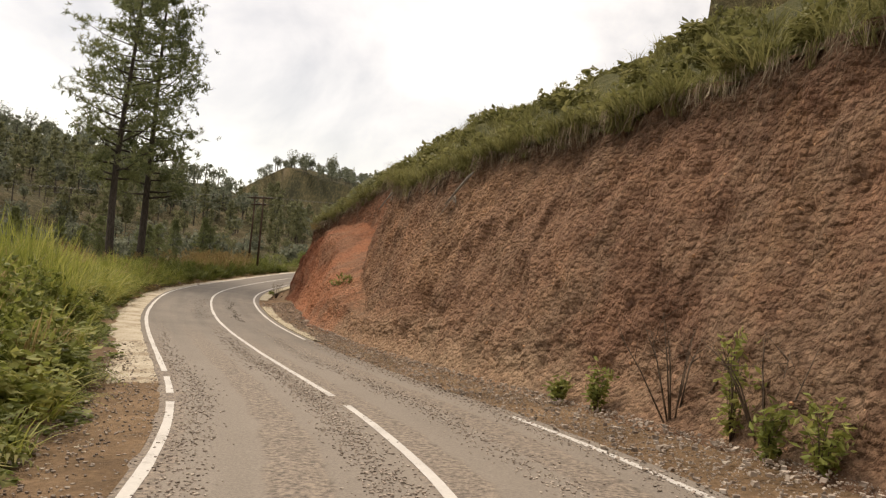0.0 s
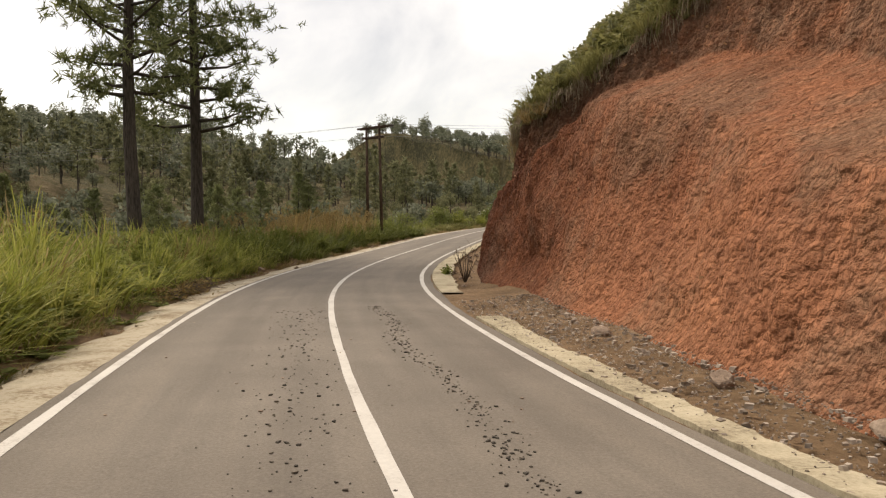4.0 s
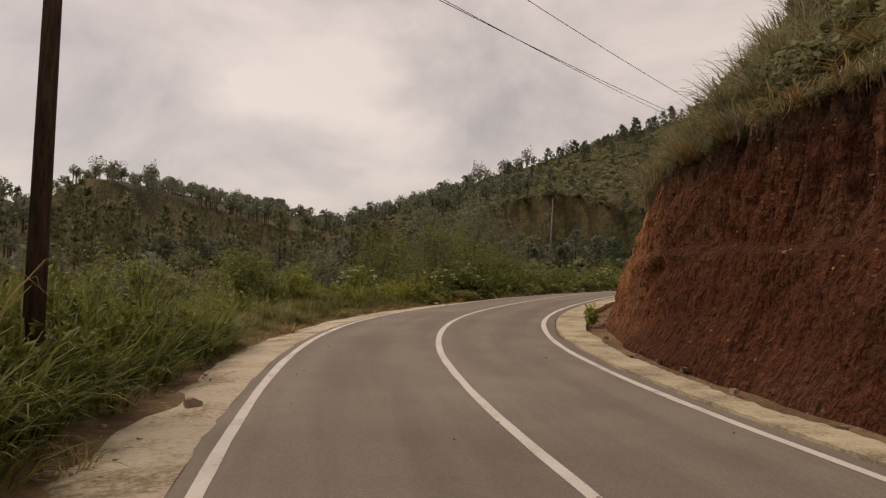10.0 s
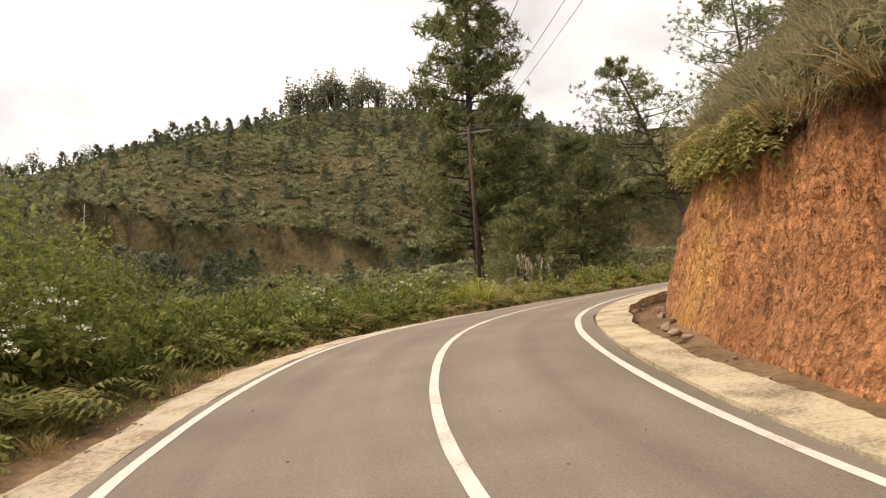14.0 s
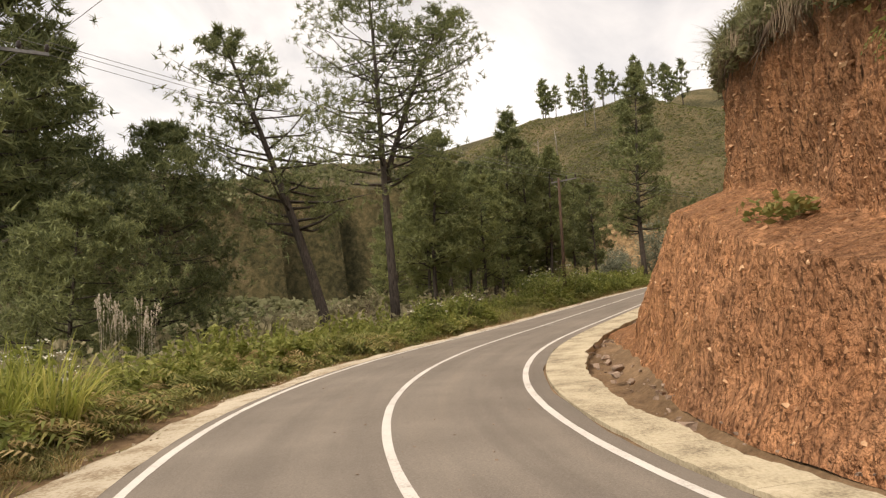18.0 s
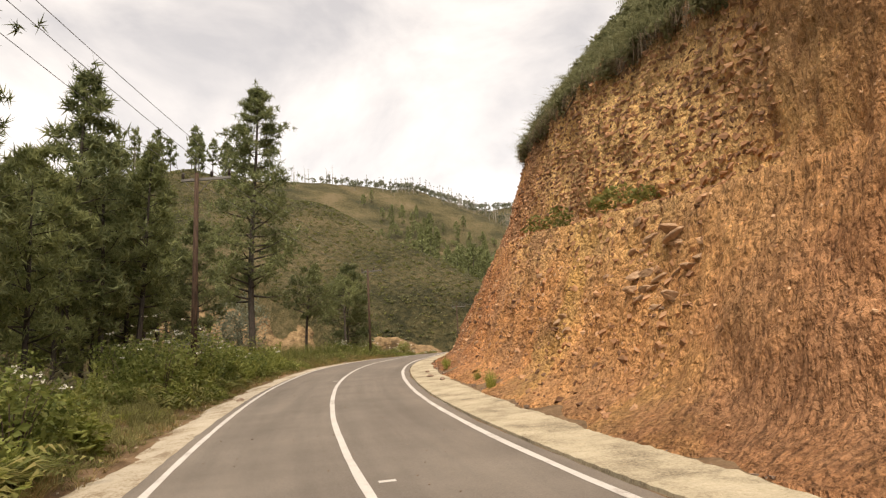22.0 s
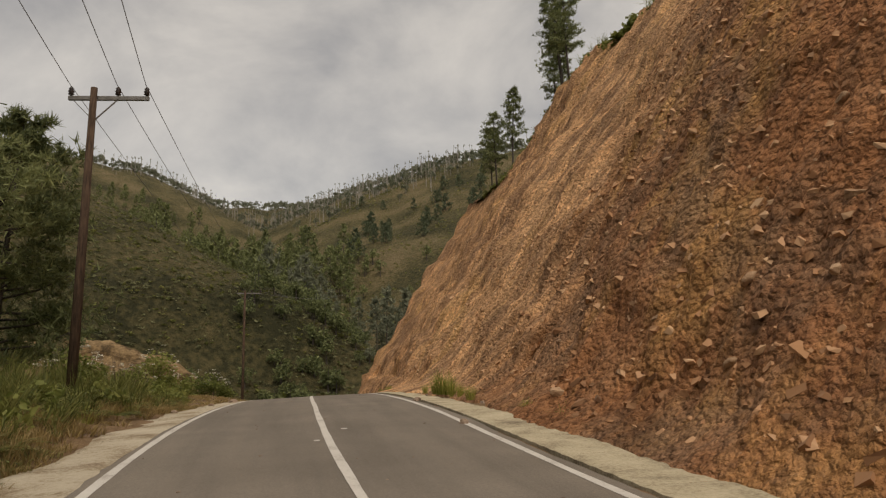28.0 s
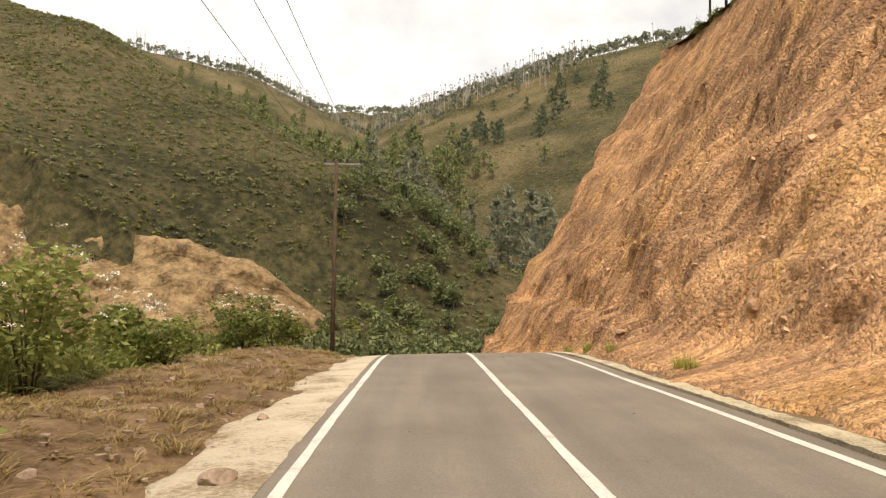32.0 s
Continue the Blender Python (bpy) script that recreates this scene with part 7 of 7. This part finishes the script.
scrub("hill_bushes", field(7000, 10, 320, 150, 430) + np.array([0, 0, 0.7]), 1.3, 3.0, M_SAGE, "grey-green bushes crowding the hillside")
scrub("lower_slope_scrub", field(7000, -10, 150, 112, 215, lambda x, y, s, l, d: l < 0) + np.array([0, 0, 0.5]), 1.1, 2.4, M_SAGE, "grey-green scrub covering the foot of the hill")
scrub("grass_hill_scrub", field(6000, 200, 460, -370, -100), 0.7, 1.5, M_FERN, "tussocks on the grassy slope")
scrub("valley_bushes", field(1500, 40, 200, -60, 160, lambda x, y, s, l, d: (l < 0) & (x < 138)), 0.9, 2.2, M_LEAF, "bushes on the valley floor", FINE_SCRUB)

# ---------------------------------------------------------------- shrubs beside the road


def shrub_shapes(g, height, radius, n, size, bloom):
    stems = []
    for i in range(9):
        a, r = g.uniform(0, 6.28), radius * g.uniform(0.2, 0.8)
        stems.append(tube([(0.06 * math.cos(a), 0.06 * math.sin(a), -0.1), (math.cos(a) * r * 0.5, math.sin(a) * r * 0.5, height * 0.5), (math.cos(a) * r, math.sin(a) * r, height * g.uniform(0.75, 1.0))], [0.02, 0.014, 0.005], 5))
    v, f = cloud_of_leaves(g, n, (radius, radius, height * 0.5), 14, size, 0.2)
    v = v + np.array([0, 0, height * 0.52])
    v[:, 2] = np.maximum(v[:, 2], 0.02)
    heads = []
    for i in range(26):
        a, r = g.uniform(0, 6.28), radius * math.sqrt(g.uniform(0, 1)) * 1.05
        c_ = np.array([math.cos(a) * r, math.sin(a) * r, height * (1.12 - 0.4 * (r / radius) ** 2) * g.uniform(0.85, 1.05)])
        heads.append(leaves(c_ + g.normal(0, 0.055, (16, 3)) * np.array([1, 1, 0.35]), 0.045, g, 1.0))
    return join(stems), (v, f), join(heads[:bloom])


def shrub(name, s, l, height, radius, label, flowers=True, n=1000, size=0.095, group="", leaf=M_LEAF, bloom=26):
    p = place(s, l, verge_height(np.float64(s), np.float64(l)) - 0.05)
    ob = thing(name, p, label, "shrub", group)
    stems, foliage, heads = shrub_shapes(gt, height, radius, n, size, bloom)
    part("woody_base", stems[0], stems[1], M_STICK, ob, "", True)
    leafage = part("foliage", foliage[0], foliage[1], leaf, ob)
    if flowers:
        part("blossom", heads[0], heads[1], M_FLOWER, leafage, "flat white flower heads")
    return ob


for s, l, hgt, rad in ((108.4, -5.6, 1.5, 0.9), (110.6, -5.9, 1.6, 1.0), (104.2, -6.4, 1.5, 0.9), (121.5, -6.4, 1.4, 0.9), (126.8, -6.6, 1.5, 1.0), (128.4, -6.8, 1.9, 1.1), (131.6, -7.2, 1.6, 1.0), (168.6, -6.0, 2.4, 1.4), (171.6, -6.2, 2.7, 1.7), (173.8, -5.9, 2.6, 1.6), (172.4, -7.6, 3.1, 1.8),
                       (176.5, -6.0, 2.0, 1.4), (180.5, -6.3, 1.8, 1.3), (184.5, -6.0, 1.6, 1.2), (232.4, -8.0, 2.5, 1.4), (230.8, -8.8, 1.8, 1.1), (243.8, -7.3, 1.9, 1.4), (247.0, -7.0, 1.7, 1.2), (237.5, -8.4, 1.6, 1.1), (151.0, -5.5, 1.6, 1.0), (156.0, -5.6, 1.7, 1.1), (208.5, -7.6, 1.6, 1.2), (217.5, -7.4, 1.6, 1.1)):
    shrub("flowering_shrub", s, l, hgt, rad, "green leafy shrub with flat white flower heads", True, group="white flowering shrubs", bloom=9 if 150 < s < 190 else 22, n=1500 if s > 225 else 1000)
for s, l, hgt, rad in ((110.4, -7.2, 4.3, 1.9), (113.4, -7.9, 4.4, 2.0), (107.2, -8.0, 3.6, 1.8), (116.8, -8.6, 3.4, 1.8), (100.5, -8.8, 2.6, 1.6), (96.0, -8.6, 2.4, 1.5), (92.5, -8.2, 2.2, 1.4), (123.5, -9.5, 3.0, 1.7), (129.5, -9.8, 2.8, 1.6), (173.0, -8.8, 3.0, 1.9), (163.0, -8.6, 2.4, 1.6), (189.0, -7.6, 2.0, 1.3), (226.0, -9.8, 1.8, 1.3), (222.5, -8.6, 1.6, 1.2), (225.0, -7.0, 1.1, 1.0), (227.2, -7.6, 1.2, 1.0), (237.6, -7.6, 1.2, 1.0)):
    shrub("leafy_bush", s, l, hgt, rad, "tall dense green bush beside the road", False, 3200 if hgt > 2.5 else 1300, 0.08 if hgt > 2.5 else 0.07, "leafy roadside bushes")


def grass_clump(s, l, size, high, label, mat=M_GRASS, right=False, h=None):
    p = place(s, l, (0.0 if right else float(verge_height(np.float64(s), np.float64(l)))) - 0.05 if h is None else h)
    v, f = arching(170, 0.85, 0.24, 0.008, gt, 1.0)
    ob = tagged(mesh_object("grass_clump", v * np.array([size, size, high]), f, mat), label, "grass clump", "grass clumps by the road")
    ob.location = [float(k) for k in p]
    return ob


for s, l, size, high in ((105.6, -5.6, 2.3, 1.7), (102.6, -5.4, 1.6, 1.6), (101.2, -6.3, 1.4, 1.4), (123.4, -5.2, 1.7, 1.3), (122.2, -5.9, 1.3, 1.1), (44.0, -5.0, 1.8, 1.9), (48.5, -5.2, 1.9, 2.2), (46.5, -5.8, 2.2, 2.6), (40.5, -5.4, 2.0, 2.2), (37.0, -5.2, 1.8, 2.0), (34.0, -5.6, 2.0, 2.3), (31.0, -5.2, 1.8, 1.9), (28.0, -5.6, 2.0, 2.2), (24.5, -5.3, 1.9, 2.0), (53.0, -5.4, 1.9, 2.0), (57.0, -5.2, 1.7, 1.8), (67.0, -5.4, 1.8, 1.7), (70.5, -5.3, 1.7, 1.7), (60.5, -5.5, 1.7, 1.6), (64.0, -5.2, 1.4, 1.3), (129.6, -5.3, 2.7, 2.3), (129.0, -5.6, 2.4, 2.2), (131.0, -5.8, 1.8, 1.6), (134.2, -5.8, 1.4, 1.3)):
    grass_clump(s, l, 0.75 * size, 0.8 * high, "big arching clump of bright green grass", M_LUSH if 62 < s < 92 else M_GRASS)
for s, l, size, high in ((218.7, 4.3, 0.8, 0.95), (218.0, 4.45, 0.6, 0.8), (219.4, 4.2, 0.5, 0.6), (221.0, 4.1, 0.4, 0.4), (216.2, 4.2, 0.45, 0.6), (215.4, 4.3, 0.4, 0.5), (213.6, 4.2, 0.5, 0.45), (206.0, 4.3, 0.6, 0.45), (208.0, 4.2, 0.5, 0.4),
                         (235.8, 4.1, 0.55, 0.5), (236.8, 4.2, 0.5, 0.45), (243.0, 4.2, 0.5, 0.5), (247.0, 4.3, 0.5, 0.55), (250.5, 4.3, 0.6, 0.6), (163.9, 4.7, 0.45, 0.7), (164.8, 4.8, 0.4, 0.6), (167.6, 4.9, 0.4, 0.5), (176.5, 4.6, 0.6, 0.6), (178.0, 4.6, 0.5, 0.6)):
    grass_clump(s, l, size, high, "green grass tuft at the foot of the slope", M_GRASS, True)


def weed_plant(s, l, size, high, label, mat=M_WEED):
    p = place(s, l, -0.02)
    g = np.random.default_rng(int(s * 10))
    stems, foliage = [], []
    for i in range(12):
        a, lean, h = g.uniform(0, 6.28), g.uniform(0.05, 0.4), g.uniform(0.5, 1.0)
        top = np.array([math.cos(a) * lean * size, math.sin(a) * lean * size, h * high])
        stems.append(tube([(0, 0, 0), top * np.array([0.4, 0.4, 0.6]), top], [0.008, 0.006, 0.002], 4))
        t = g.uniform(0.25, 1.02, 24)[:, None]
        foliage.append(leaves(top * t + g.normal(0, 0.06, (24, 3)), 0.055, g, 2.6))
    ob = thing("weed", p, label, "weed", "weeds under the cliff")
    part("stalk", *join(stems), M_STICK, ob, "", True)
    part("foliage", *join(foliage), mat, ob)
    return ob


for s, l, size, high in ((12.3, 4.3, 0.7, 1.0), (9.2, 4.5, 0.8, 1.7), (7.6, 4.4, 0.9, 1.0), (13.6, 4.3, 0.5, 0.6), (8.3, 4.3, 0.6, 0.8), (98.5, 3.85, 0.3, 0.4), (97.6, 3.9, 0.3, 0.35), (57.0, 3.4, 0.3, 0.25)):
    weed_plant(s, l, size, high, "thin yellow-green weed at the foot of the cliff")


def twig_shrub(s, l, height, label, right=False):
    p = place(s, l, -0.05 if right else float(verge_height(np.float64(s), np.float64(l))) - 0.05)
    pieces = []
    for i in range(11):
        a, r = gt.uniform(0, 6.28), height * gt.uniform(0.15, 0.55)
        q = np.array([math.cos(a) * r * 0.55, math.sin(a) * r * 0.55, height * gt.uniform(0.4, 0.6)])
        e = np.array([math.cos(a) * r, math.sin(a) * r, height * gt.uniform(0.7, 1.0)])
        pieces.append(tube([(0.03 * math.cos(a), 0.03 * math.sin(a), 0), q, e], [0.018, 0.011, 0.004], 5))
        for j in range(3):
            b_ = q + (e - q) * gt.uniform(0.1, 0.9)
            pieces.append(tube([b_, b_ + gt.normal(0, 0.12 * height, 3) + np.array([0, 0, 0.1 * height])], [0.007, 0.002], 4))
    v, f = join(pieces)
    ob = tagged(mesh_object("bare_shrub", v, f, M_STICK, smooth=True), label, "shrub", "bare twig shrubs")
    ob.location = [float(k) for k in p]
    return ob


for s, l, hgt in ((234.5, -10.4, 2.7), (223.6, -6.6, 1.0), (225.6, -7.4, 1.3)):
    twig_shrub(s, l, hgt, "leafless dry shrub with thin grey twigs")
for s, l, hgt in ((153.0, -10.6, 3.2), (154.2, -10.9, 2.6)):
    twig_shrub(s, l, hgt, "bleached bare saplings beside the leaning pine")
twig_shrub(229.5, -9.0, 2.6, "leafless dry shrub with thin grey twigs")
twig_shrub(226.5, -10.0, 2.2, "leafless dry shrub with thin grey twigs")
twig_shrub(54.6, 3.9, 1.2, "dry bare twigs sticking up beside the concrete strip", True)
twig_shrub(10.6, 4.6, 2.0, "dry bare stems leaning on the cliff", True)
twig_shrub(8.8, 4.7, 1.7, "dry bare stems leaning on the cliff", True)


def dead_root(s, drop, out, length):
    """A root or fallen branch that hangs out of the cliff edge."""
    foot, l1, l2, l3, bench, top = [float(k[0]) for k in cliff_nodes(np.array([s]))]
    a = place(s, l3 + 0.3, top + 0.1)
    b_ = place(s + length * 0.4, l3 - out * 0.5, top - drop * 0.4)
    c_ = place(s + length, l3 - out, top - drop)
    pieces = [tube([a, b_, c_], [0.07, 0.05, 0.02], 7)]
    for k in range(4):
        q = a + (c_ - a) * gt.uniform(0.3, 0.9)
        pieces.append(tube([q, q + gt.normal(0, 0.25, 3) - np.array([0, 0, 0.3])], [0.02, 0.006], 5))
    v, f = join(pieces)
    return tagged(mesh_object("dead_root", v, f, M_SNAG if drop > 1 else M_STICK, smooth=True), "pale dead root hanging out of the cliff edge", "root", "dead roots on the cliff edge")


for s, drop, out, length in ((22.5, 1.5, 0.7, 1.6), (24.8, 0.9, 0.6, 1.2), (33.0, 1.2, 0.6, 1.5), (30.0, 0.8, 0.5, -1.0), (150.0, 0.8, 0.5, 0.9), (157.0, 0.9, 0.5, -1.1), (166.0, 1.0, 0.6, 1.2), (136.0, 0.7, 0.5, 0.7), (132.0, 0.8, 0.4, 0.5), (139.5, 0.9, 0.4, -0.6), (143.0, 0.7, 0.4, 0.8), (147.0, 1.0, 0.4, -0.7), (153.5, 0.8, 0.5, 0.6), (160.5, 0.9, 0.5, 0.8)):
    dead_root(s, drop, out, length)

# bushes rooted on the ledge
for s in (159.0, 161.5, 166.5, 170.0, 36.0, 129.0):
    foot, l1, l2, l3, bench, top = [float(k[0]) for k in cliff_nodes(np.array([s]))]
    v, f = cloud_of_leaves(gt, 240, (0.8, 0.8, 0.45), 9, 0.1, 0.2)
    ob = tagged(mesh_object("ledge_shrub", v + np.array([0, 0, 0.35]), f, M_FERN), "brown-green shrub rooted on the cliff ledge", "shrub", "shrubs on the ledge")
    ob.location = [float(k) for k in place(s, (l1 + l2) / 2 - 0.1, bench + 0.05)]


# raw earth bank where the hill foot was cut, beyond the verge
def make_bank():
    top = np.array([(232, 68, 42), (212, 48, 38), (202, 36, 34), (196, 31, 30), (190, 25, 28), (182, 19, 27), (174, 14, 24), (166, 8, 17)], float)
    low = np.array([(206, 72, 13), (190, 50, 13), (184, 40, 13), (180, 35, 13), (175, 31, 13), (170, 26, 13), (165, 21, 12.5), (160, 15, 12)], float)
    u, w = np.linspace(0, 7, 110), np.linspace(0, 1, 40)
    grab = lambda P: np.stack([np.interp(u, np.arange(8), P[:, j]) for j in range(3)], 1)
    A, B = grab(top), grab(low)
    V = B[:, None] + (A - B)[:, None] * w[None, :, None]
    step = 1.1 * np.sin(w * 19)[None, :] * (0.6 + 0.4 * lumps(u[:, None] * 1.5, w[None] * 3))
    V[..., 0] += step + 0.8 * lumps(u[:, None] * 3, w[None] * 6, octaves=4)
    V[..., 1] += 0.6 * lumps(u[:, None] * 2.4 + 3, w[None] * 7, octaves=4)
    V[..., 2] += 0.5 * lumps(u[:, None] * 4.4, w[None] * 5, octaves=4)
    uv = np.stack([V[..., 0], V[..., 2]], -1).reshape(-1, 2)
    return tagged(mesh_object("earth_bank", V, grid_faces(110, 40), M_BANK, uv=uv), "stepped raw brown earth bank at the hill foot", "earth bank", kind="structure")


make_bank()


def brush_heap(s, l, length, label):
    """Cut stems and dead leaves heaped at the road edge."""
    pieces = []
    for k in range(120):
        p = place(s + gt.uniform(-0.5, 0.5) * length, l + gt.normal(0, 0.28), 0.05 + gt.uniform(0, 0.32))
        d = gt.normal(0, 1, 3) * np.array([0.4, 0.4, 0.16])
        pieces.append(tube([p, p + d * 0.5 + gt.normal(0, 0.04, 3), p + d], [0.009, 0.007, 0.003], 4))
    v, f = join(pieces)
    ob = thing("brush_heap", place(s, l, 0), label, "brush heap")
    base = np.array(place(s, l, 0))
    part("twig_tangle", v - base, f, M_STICK, ob, "", True)
    c_ = place(s + gt.uniform(-0.5, 0.5, 420) * length, l + gt.normal(0, 0.3, 420), gt.uniform(0.0, 0.34, 420))
    v, f = leaves(c_ - base, 0.07, gt, 2.0)
    part("withered_foliage", v, f, M_DRY, ob)
    return ob


brush_heap(52.0, -4.1, 4.0, "heap of dead brown stems and withered leaves at the road edge")
